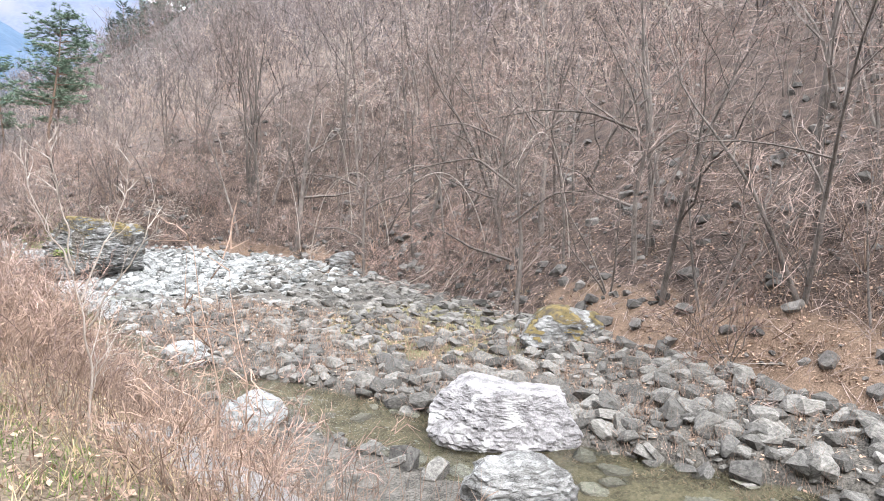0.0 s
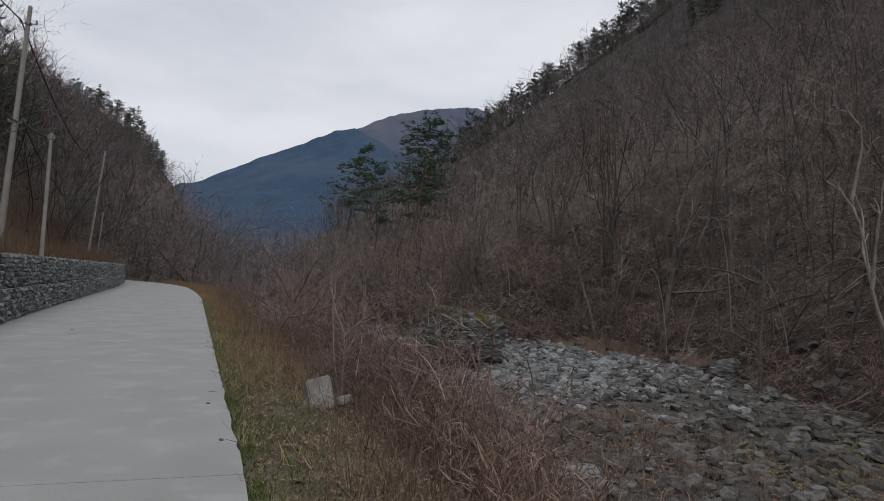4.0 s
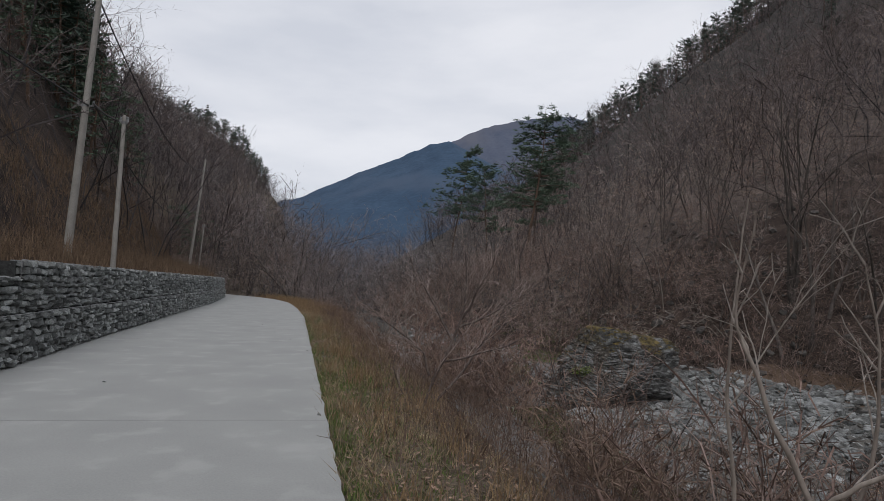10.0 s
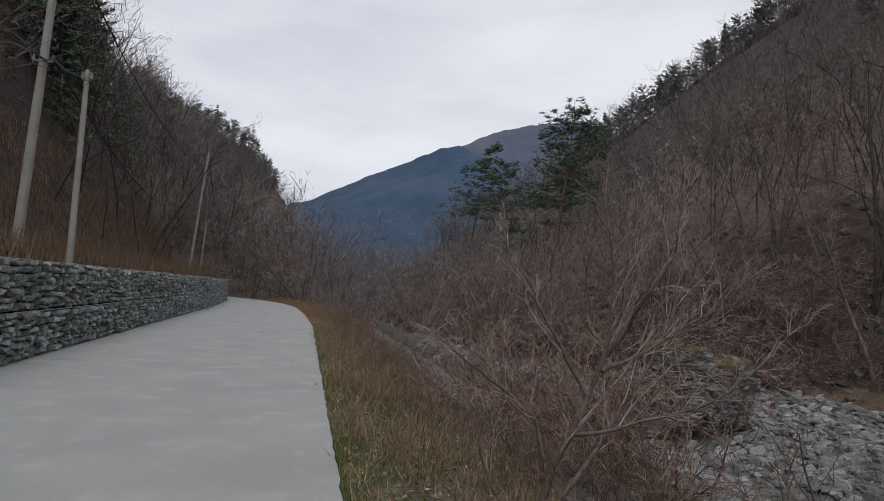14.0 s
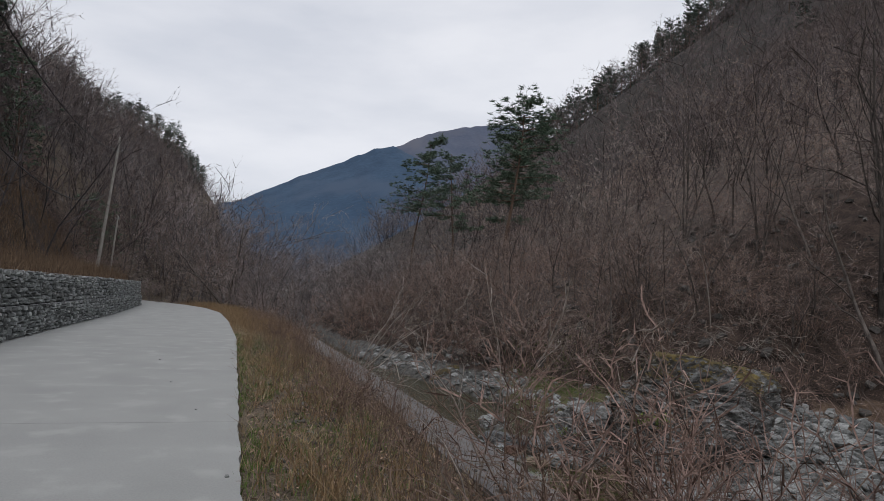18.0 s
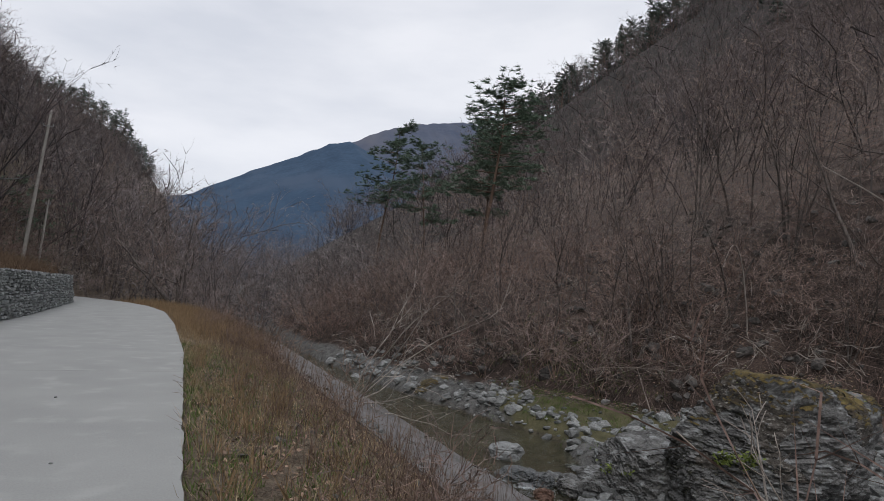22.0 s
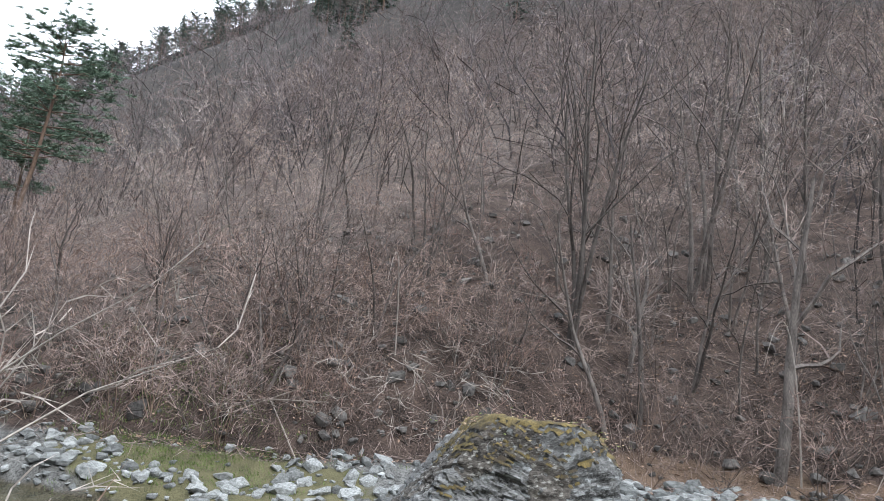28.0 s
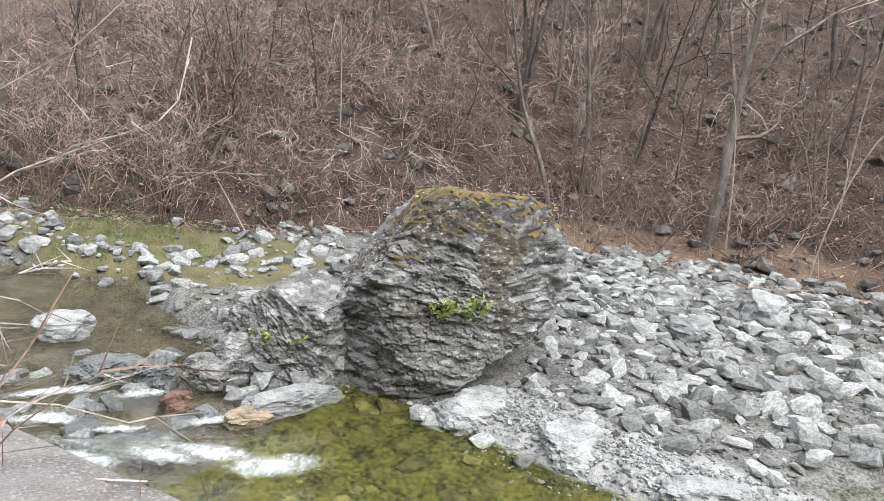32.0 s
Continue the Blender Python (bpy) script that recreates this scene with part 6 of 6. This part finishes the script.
M_WARMBARK = material("dark_warm_bark", (0.060, 0.046, 0.041), (0.21, 0.170, 0.150), 9, 60, 0.9, 0.5, stretch=(1, 1, 0.4))
limbed_shrub("spreading leafless shrub with pinkish twigs beside the road", 1.5, 21.6, -0.333, 601, (
    (((0, 0, -0.1), (0.13, 0.02, 0.32), (0.30, 0.08, 0.68), (0.50, 0.10, 1.15), (0.60, 0.12, 1.55), (0.55, 0.2, 2.35)), 0.034),
    (((0.30, 0.08, 0.66), (0.50, 0.02, 0.70), (0.82, 0.05, 0.80), (1.30, 0.05, 0.95), (1.65, 0.0, 1.2), (1.9, 0.0, 1.55)), 0.020),
    (((0.52, 0.10, 1.18), (0.80, 0.25, 1.30), (1.05, 0.4, 1.45), (1.45, 0.6, 1.68), (1.80, 0.7, 2.0)), 0.020),
    (((0.10, 0.02, 0.45), (0.0, 0.0, 0.80), (-0.25, -0.1, 1.02), (-0.60, -0.2, 1.25), (-0.88, -0.25, 1.5)), 0.020),
    (((0.42, 0.08, 0.98), (0.22, 0.15, 1.30), (0.0, 0.2, 1.68), (-0.25, 0.3, 2.0), (-0.35, 0.3, 2.3)), 0.020),
    (((0.55, 0.10, 1.30), (0.80, -0.1, 1.75), (1.02, -0.2, 2.15), (1.05, -0.2, 2.6)), 0.019),
    (((-0.05, -0.05, -0.1), (-0.28, -0.1, 0.2), (-0.42, -0.12, 0.5), (-0.38, -0.1, 0.9)), 0.016),
    (((0.05, 0.1, -0.1), (0.5, 0.5, 0.4), (0.9, 0.8, 1.0), (1.25, 1.0, 1.7), (1.35, 1.1, 2.2)), 0.024)), M_WARMBARK, M_PINKTWIG, 0.46, 0.78, least=0.0022)
limbed_shrub("pale crooked shrub with forked bare branches on the weedy verge", 1.42, 5.1, -0.45, 502, (
    (((0, 0, -0.1), (0.03, 0, 0.5), (-0.03, 0, 0.95), (-0.10, 0, 1.35)), 0.013),
    (((-0.08, 0, 1.25), (-0.22, 0.05, 1.55), (-0.36, 0.1, 1.80), (-0.42, 0.1, 2.1)), 0.009),
    (((-0.08, 0, 1.30), (-0.14, -0.1, 1.75), (-0.22, -0.1, 2.25)), 0.0085),
    (((-0.03, 0, 1.05), (0.10, 0.1, 1.45), (0.26, 0.15, 1.75), (0.30, 0.2, 2.15)), 0.0085),
    (((0.02, 0, 0.85), (0.22, -0.1, 1.20), (0.42, -0.15, 1.50), (0.50, -0.15, 1.85)), 0.008)), M_GREYWOOD, M_TWIG_PALE, 0.40, 0.42, least=0.0018)
limbed_shrub("thin pale shrub with forked branches on the verge", 1.58, 13.7, -0.5, 606, (
    (((0, 0, -0.1), (0.02, 0, 0.6), (0, 0, 1.1)), 0.020),
    (((0, 0, 1.05), (-0.15, 0, 1.40), (-0.28, 0.1, 1.75), (-0.20, 0.1, 2.2)), 0.014),
    (((0, 0, 1.00), (0.15, 0, 1.15), (0.35, -0.05, 1.30), (0.50, -0.1, 1.60)), 0.013),
    (((0.02, 0, 0.75), (0.22, 0.1, 1.10), (0.26, 0.1, 1.60), (0.20, 0.1, 2.0)), 0.012),
    (((-0.1, 0.3, -0.1), (-0.25, 0.3, 0.9), (-0.28, 0.3, 1.5), (-0.20, 0.35, 2.3)), 0.014)), M_GREYWOOD, M_TWIG_PALE, 0.55, 0.30, least=0.0018)
limbed_shrub("leaning leafless shrub with long pale branches on the verge", 2.25, 28.0, -0.6, 602, (
    (((0, 0, -0.1), (0.15, 0, 0.5), (0.25, 0.1, 1.1), (0.15, 0.1, 1.7), (0.0, 0.15, 2.35)), 0.013),
    (((0.1, 0, 0.3), (-0.2, 0.1, 0.8), (-0.5, 0.1, 1.2), (-0.9, 0.2, 1.5)), 0.013),
    (((0.2, 0.05, 0.7), (0.5, 0.1, 1.1), (0.8, 0.2, 1.7), (0.9, 0.2, 2.2)), 0.014)), M_GREYWOOD, M_TWIG_PALE, 0.45, 0.35, least=0.0018)


for x, y, turn, seed, lab in ((18.6, 14.6, -0.91, 610, "crooked dark tree with long level branches over the creek bed"), (20.6, 11.2, -0.6, 611, "dark bare tree with wide crooked branches on the slope"), (22.3, 18.4, -1.2, 612, "dark bare tree with drooping side branches on the slope"), (21.5, 26.5, -0.9, 613, "dark crooked tree leaning over the stones")):
    q = np.random.default_rng(seed)
    wob = lambda a, b, c: (a + q.normal(0, 0.2), b + q.normal(0, 0.4), c + q.normal(0, 0.2))
    limbed_shrub(lab, x, y, turn, seed, (
        (((0, 0, -0.3), wob(-0.2, 0, 2.0), wob(-0.1, 0, 4.4), wob(0.3, 0, 7.2)), 0.10),
        (((-0.2, 0, 1.9), wob(-1.3, 0, 2.3), wob(-2.4, 0, 2.6), wob(-3.2, 0, 3.1)), 0.050),
        (((-0.1, 0, 4.4), wob(-1.5, 0, 5.1), wob(-3.4, 0, 5.0), wob(-5.2, 0, 4.5)), 0.050),
        (((-0.15, 0, 3.2), wob(1.2, 0, 4.0), wob(2.4, 0, 4.3), wob(3.4, 0, 4.2)), 0.045),
        (((0.0, 0, 5.2), wob(0.9, 0, 6.2), wob(2.0, 0, 7.0)), 0.040)), M_BARK, M_TWIG, 0.36, 0.55, "slope_tree", "tree", 0.007)


def arched(x, y, reach, high, turn, label):
    t = np.linspace(0, 1, 15)
    px_, pz_ = reach * t ** 1.4, high * np.sin(t * 2.35) / 0.9
    p = np.stack([x + px_ * math.cos(turn), y + px_ * math.sin(turn), float(ground(x, y)) + pz_ - 0.08], 1)
    r = 0.026 * (1 - 0.75 * t)
    tagged(new("arched_sapling", mesh_of("arched_sapling", *rope(p, r, 5), M_TWIG_PALE, None, True)), label, "sapling", "arched saplings on the slope")


for x, y, reach, high, turn in ((23.9, 35.6, 1.7, 4.2, 2.6), (23.0, 33.3, 3.7, 4.5, -1.2), (25.6, 32.7, 3.0, 5.2, 3.4), (23.5, 22.0, 3.5, 3.2, 2.8), (22.2, 19.1, 4.5, 3.0, 3.0), (21.1, 14.1, 4.2, 4.0, 3.3), (24.2, 27.7, 3.2, 3.5, 2.4), (19.9, 47.2, 2.5, 3.0, 3.6)):
    arched(x, y, reach, high, turn, "thin pale sapling bent over in an arch")
for i in range(34):
    y = rng.uniform(-2, 55)
    x = float(far_foot(y)) + rng.uniform(-1.2, 9)
    a, ln = rng.uniform(0, 3.14), rng.uniform(1.2, 3.4)
    dx, dy = math.cos(a) * ln, math.sin(a) * ln
    p0 = np.array([x, y, float(ground(x, y)) + 0.05])
    p1 = np.array([x + dx, y + dy, float(ground(x + dx, y + dy)) + 0.12])
    mid_ = (p0 + p1) / 2 + np.array([rng.normal(0, 0.1), rng.normal(0, 0.1), 0.06])
    rr = rng.uniform(0.012, 0.036)
    tagged(new("fallen_branch", mesh_of("fallen_branch", *rope([p0, mid_, p1], [rr, rr * 0.8, rr * 0.4], 6), M_GREYWOOD, None, True)), "weathered fallen branch lying on the litter", "branch", "fallen branches on the slope")

# ---- weeds and grass ----
low_bushes = [shrub_thing("weed_shrub", 700 + i, h, n, lab, M_STALK, tw, 0.007, 0.6, 0.95)
              for i, (h, n, tw, lab) in enumerate([(1.2, 9, M_STALK, "thicket of dry brown weed stalks on the verge"), (1.5, 7, M_TWIG_RED, "reddish leafless briar on the verge"), (0.9, 10, M_STALK, "low tangle of dry stalks on the verge")])]
brush_masters = [shrub_thing("brush", 720 + i, h, n, lab, M_STALK, tw, 0.009, 0.75, 1.0)
                 for i, (h, n, tw, lab) in enumerate([(1.7, 8, M_TWIG_RED, "reddish leafless brush above the creek"), (1.5, 8, M_BRUSH, "tangled pinkish brush above the creek")])]
for ob in low_bushes + brush_masters:
    ob.location = (1.0, -62, float(ground(1.0, -62.0)))
for x, y in scatter(rng, 130, lambda r: (lambda y: (float(road_edge(y)) + 1.1 + 3.0 * r.random(), y))(r.uniform(2.2, 66)), 0.55):
    if math.hypot(x - 1.33, y - 34) < 2.4 or (x < 1.2 and 26 < y < 41) or (y > 22 and x > float(apron_edge(y)) - 1.5) or (36 < y < 41 and x > 2.2):
        continue
    if 14 < y < 24.5 and x < 1.7 or math.hypot(x - 1.47, y - 21.6) < 1.3:
        continue
    c = copy_thing(low_bushes[rng.integers(3)], stand(x, y, rng.uniform(0, 6.28), rng.uniform(0.5, 0.95)))
    c["group"] = "weed shrubs on the verge"


for x, y in scatter(rng, 130, lambda r: (lambda y: (1.2 + 3.4 * r.random() ** 0.8, y))(r.uniform(3.6, 19)), 0.34):
    if math.hypot(x - 1.2, y - 13.25) < 0.8 or (x < 1.6 and y > 9) or (x < 2.5 and y < 7.5) or (x < 2.6 and y > 13) or (y < 11 and rng.random() < 0.35):
        continue
    c = copy_thing(low_bushes[rng.integers(3)], stand(x, y, rng.uniform(0, 6.28), rng.uniform(0.7, 1.2)))
    c["group"] = "weed shrubs on the verge"


for x, y in scatter(rng, 130, lambda r: (2.3 + 2.6 * r.random() ** 1.3, r.uniform(9.5, 27)), 0.40):
    if math.hypot(x - 1.47, y - 21.6) < 1.6 or (x < 3.4 and 18.8 < y < 22.5):
        continue
    c = copy_thing((brush_masters + low_bushes)[rng.integers(5)], stand(x, y, rng.uniform(0, 6.28), rng.uniform(0.9, 1.35)))
    c["group"] = "brush above the creek"


def stems(name, label, xs_, ys_, h0, h1, width, lean, mat, seed, joints=2):
    """Blades or stalks standing on the ground, as one sheet of thin strips."""
    r = np.random.default_rng(seed)
    n = len(xs_)
    zs_ = ground(xs_, ys_)
    h = r.uniform(h0, h1, n)
    d = np.stack([r.normal(0, lean, n), r.normal(0, lean, n), np.ones(n)], 1)
    p = np.stack([xs_, ys_, zs_ - 0.02], 1)
    segs = []
    w = width * r.uniform(0.7, 1.3, n)
    for k in range(joints):
        q = p + d * (h / joints)[:, None]
        segs.append(np.concatenate([p, q, (w * (1 - k / joints))[:, None], (w * (1 - (k + 0.9) / joints))[:, None]], 1))
        p = q
        d = d + r.normal(0, lean * 0.9, (n, 3)) * np.array([1, 1, 0.3])
    v, f = ribbons(np.concatenate(segs), r)
    tagged(new(name, mesh_of(name, v, f, mat)), label, "grass", kind="stuff")


def clumps(seed, count, per, pick, spread):
    r = np.random.default_rng(seed)
    c = np.array([pick(r) for _ in range(count)])
    c = np.repeat(c, per, 0)
    c = c + r.normal(0, spread, c.shape)
    ok = (c[:, 0] > road_edge(c[:, 1]) + 0.0) | (c[:, 0] < wall_face(c[:, 1]) - 0.8)
    ok &= ~((c[:, 1] > 30.2) & (c[:, 1] < 34.6) & (np.abs(c[:, 0] - np.interp(c[:, 1], [29.9, 32.7, 34.2], [0.05, 0.8, 1.35])) < 0.1))
    on_apron = (c[:, 1] > 16.5) & (c[:, 0] > apron_edge(c[:, 1]) - 1.3) & (c[:, 0] < apron_edge(c[:, 1]) + 0.1)
    ok &= ~(on_apron & (r.random(len(c)) < np.where(c[:, 1] > 27, 0.93, 0.15)))
    return c[ok, 0], c[ok, 1]


def verge_pick(y0, y1, u0, u1, power=1.0):
    def pick(r):
        y = r.uniform(y0, y1)
        return float(road_edge(y)) + u0 + (u1 - u0) * r.random() ** power, y
    return pick


stems("green_grass", "short green grass along the road's edge", *clumps(801, 1250, 18, verge_pick(-1, 24, 0.02, 1.2, 1.7), 0.10), 0.03, 0.11, 0.0045, 0.35, M_GREEN, 1)
stems("green_grass", "sparse green grass along the road's edge", *clumps(802, 1000, 14, verge_pick(22, 46, 0.02, 1.9, 1.2), 0.10), 0.04, 0.14, 0.006, 0.35, M_GREEN, 2)
stems("straw_grass", "dry straw-coloured grass on the verge", *clumps(803, 1250, 14, verge_pick(-1, 52, 0.05, 2.6, 1.2), 0.12), 0.06, 0.26, 0.005, 0.45, M_STRAW, 3)
stems("weed_stalks", "dry brown weed stalks on the verge", *clumps(804, 1100, 10, verge_pick(-1, 60, 0.6, 3.9, 0.8), 0.14), 0.25, 0.85, 0.0045, 0.16, M_STALK, 4, 3)
M_GOLD = material("golden_dead_grass", (0.165, 0.108, 0.060), (0.35, 0.245, 0.140), 4, 30, 0.9, 0.0, spread=0.3)
stems("golden_grass", "tall golden-brown dead grass beside the road", *clumps(805, 700, 22, verge_pick(47, 84, 0.05, 4.0), 0.16), 0.2, 0.65, 0.007, 0.25, M_GOLD, 5)
stems("straw_grass", "tufts of straw grass beside the road", *clumps(806, 120, 24, verge_pick(14, 45, 0.15, 1.6), 0.08), 0.2, 0.5, 0.005, 0.3, M_GOLD, 6)
stems("bank_grass", "brown dead grass and weeds on the bank above the wall", *clumps(807, 1500, 16, lambda r: (lambda y: (float(wall_face(y)) - 1.0 - 7 * r.random() ** 1.2, y))(r.uniform(14, 88)), 0.2), 0.3, 1.1, 0.012, 0.22, material("brown_bank_grass", (0.105, 0.070, 0.045), (0.26, 0.182, 0.122), 4, 30, 0.9, 0.0, spread=0.35), 7)
stems("shore_grass", "short yellowish grass on the shore of the creek", *clumps(808, 700, 12, lambda r: (14.3 + r.normal(0, 1.25), 50.2 + r.normal(0, 2.5)), 0.10), 0.05, 0.16, 0.008, 0.35, M_GREEN, 8)
stems("shore_grass", "short dry grass on the stony bar", *clumps(809, 300, 10, lambda r: (16.2 + r.normal(0, 1.9), 16.5 + r.normal(0, 2.6)), 0.12), 0.05, 0.2, 0.008, 0.35, M_STRAW, 9)


stems("bed_weeds", "dry weeds standing among the stones of the creek bed", *clumps(810, 800, 14, lambda r: (lambda y: (float(channel(y)[0]) + 1.0 + 6.5 * r.random() ** 1.2, y))(r.uniform(3, 27)), 0.16), 0.15, 0.6, 0.006, 0.25, M_STALK, 10, 3)


def litter(name, label, seed, n, pick, e0, e1):
    r = np.random.default_rng(seed)
    c = np.array([pick(r) for _ in range(n)])
    z = ground(c[:, 0], c[:, 1]) + r.uniform(0.005, 0.04, n)
    p = np.stack([c[:, 0], c[:, 1], z], 1)
    a = r.normal(size=(n, 3)) * np.array([1, 1, 0.35])
    a /= np.linalg.norm(a, axis=1, keepdims=True)
    b = np.cross(a, np.array([0, 0, 1.0]) + r.normal(0, 0.35, (n, 3)))
    b /= np.linalg.norm(b, axis=1, keepdims=True)
    e = r.uniform(e0, e1, n)[:, None]
    v = np.stack([p - a * e, p + b * e * 0.55, p + a * e, p - b * e * 0.55], 1).reshape(-1, 3)
    tagged(new(name, mesh_of(name, v, np.arange(4 * n).reshape(-1, 4), M_LEAF)), label, "leaves", kind="stuff")


litter("fallen_leaves", "curled brown leaves among the weeds of the verge", 901, 19000, verge_pick(-1, 52, 0.1, 3.2, 0.9), 0.014, 0.042)
litter("fallen_leaves", "brown leaves covering the foot of the slope", 902, 16000, lambda r: (lambda y: (float(far_foot(y)) - 1.0 + 11 * r.random() ** 1.3, y))(r.uniform(-4, 52)), 0.03, 0.08)

litter("fallen_leaves", "brown leaves caught among the stones of the creek bed", 903, 11000, lambda r: (lambda y: (float(channel(y)[0]) + float(channel(y)[1]) + 6.5 * r.random() ** 0.8, y))(r.uniform(-2, 27)), 0.025, 0.07)


# ---- dead twigs on the slope, pebbles and stones by the road ----
r2 = np.random.default_rng(950)
n = 15000
ty = r2.uniform(-4, 54, n)
tx = far_foot(ty) - 1.2 + 11 * r2.random(n) ** 1.2
ta, tl = r2.uniform(0, 6.28, n), r2.uniform(0.15, 0.8, n)
p0 = np.stack([tx, ty, ground(tx, ty) + r2.uniform(0.01, 0.06, n)], 1)
qx, qy = tx + np.cos(ta) * tl, ty + np.sin(ta) * tl
p1 = np.stack([qx, qy, ground(qx, qy) + r2.uniform(0.01, 0.22, n)], 1)
tw_r = r2.uniform(0.004, 0.011, n)[:, None]
v, f = ribbons(np.concatenate([p0, p1, tw_r, tw_r * 0.5], 1), r2)
tagged(new("dead_twigs", mesh_of("dead_twigs", v, f, M_TWIG)), "mat of dead grey twigs on the leaf litter", "twigs", kind="stuff")
n = 3500
ty = r2.uniform(-1, 44, n)
tx = 0.15 + 3.2 * r2.random(n)
ta, tl = r2.uniform(0, 6.28, n), r2.uniform(0.08, 0.45, n)
p0 = np.stack([tx, ty, ground(tx, ty) + r2.uniform(0.01, 0.05, n)], 1)
qx, qy = tx + np.cos(ta) * tl, ty + np.sin(ta) * tl
p1 = np.stack([qx, qy, np.maximum(ground(qx, qy), -0.6 * (qx > 2)) + r2.uniform(0.01, 0.12, n)], 1)
v, f = ribbons(np.concatenate([p0, p1, np.full((n, 1), 0.004), np.full((n, 1), 0.002)], 1), r2)
tagged(new("dead_twigs", mesh_of("dead_twigs", v, f, M_STALK)), "broken dry stems lying on the verge", "twigs", kind="stuff")
for x, y, sz in ((-2.0, 8.1, 0.03), (-1.8, 8.2, 0.035), (-2.1, 7.4, 0.03), (-1.95, 7.1, 0.028), (-0.12, 10.6, 0.03), (-0.2, 12.4, 0.025), (-0.1, 27.2, 0.03), (-0.5, 30.4, 0.02), (-1.5, 36.5, 0.025), (-1.0, 33.0, 0.02), (-0.08, 19.5, 0.03), (-3.0, 22.0, 0.03)):
    tagged(piece("pebble", cob_mesh[int(r2.integers(14))], None, Matrix.Translation((x, y, sz * 0.3)) @ Matrix.Rotation(r2.uniform(0, 6), 4, "Z") @ Matrix.Scale(sz, 4)), "small dark pebble lying on the concrete road", "pebble", "pebbles on the road")
bits = []
for _ in range(650):
    y = r2.uniform(25, 45)
    x = 0.25 + 2.6 * r2.random()
    if abs(x - float(np.interp(y, [29.9, 32.7, 34.2], [0.05, 0.8, 1.35]))) < 0.3 and 29 < y < 35:
        continue
    sz = 0.02 + 0.06 * r2.random() ** 3
    k = int(r2.integers(14))
    m = np.array(Euler((r2.normal(0, 0.2), r2.normal(0, 0.2), r2.uniform(0, 6.28))).to_matrix()) * sz
    bits.append((cobbles[k][0] @ m.T + np.array([x, y, max(float(ground(x, y)), -0.43 - 0.37 * (x - float(apron_edge(y)) + 1.35) / 1.35 if x > float(apron_edge(y)) - 1.35 else -9.0) + sz * 0.2]), cobbles[k][1]))
tagged(new("verge_stones", mesh_of("verge_stones", *joined(bits), M_BROWNSTONE)), "small grey stones strewn over the verge", "stones", kind="stuff")
for x, y, sz in ((3.05, 36.0, 0.075), (2.75, 37.2, 0.06), (2.7, 36.6, 0.09), (2.68, 36.3, 0.07), (2.8, 36.9, 0.05), (2.62, 36.95, 0.08)):
    zz = -0.43 - 0.37 * (x - float(apron_edge(y)) + 1.35) / 1.35
    tagged(piece("apron_stone", cob_mesh[int(r2.integers(14))], None, Matrix.Translation((x, y, zz + sz * 0.3)) @ Matrix.Rotation(r2.uniform(0, 6), 4, "Z") @ Matrix.Scale(sz, 4)), "loose grey stone lying on the concrete apron", "stone", "stones on the apron")
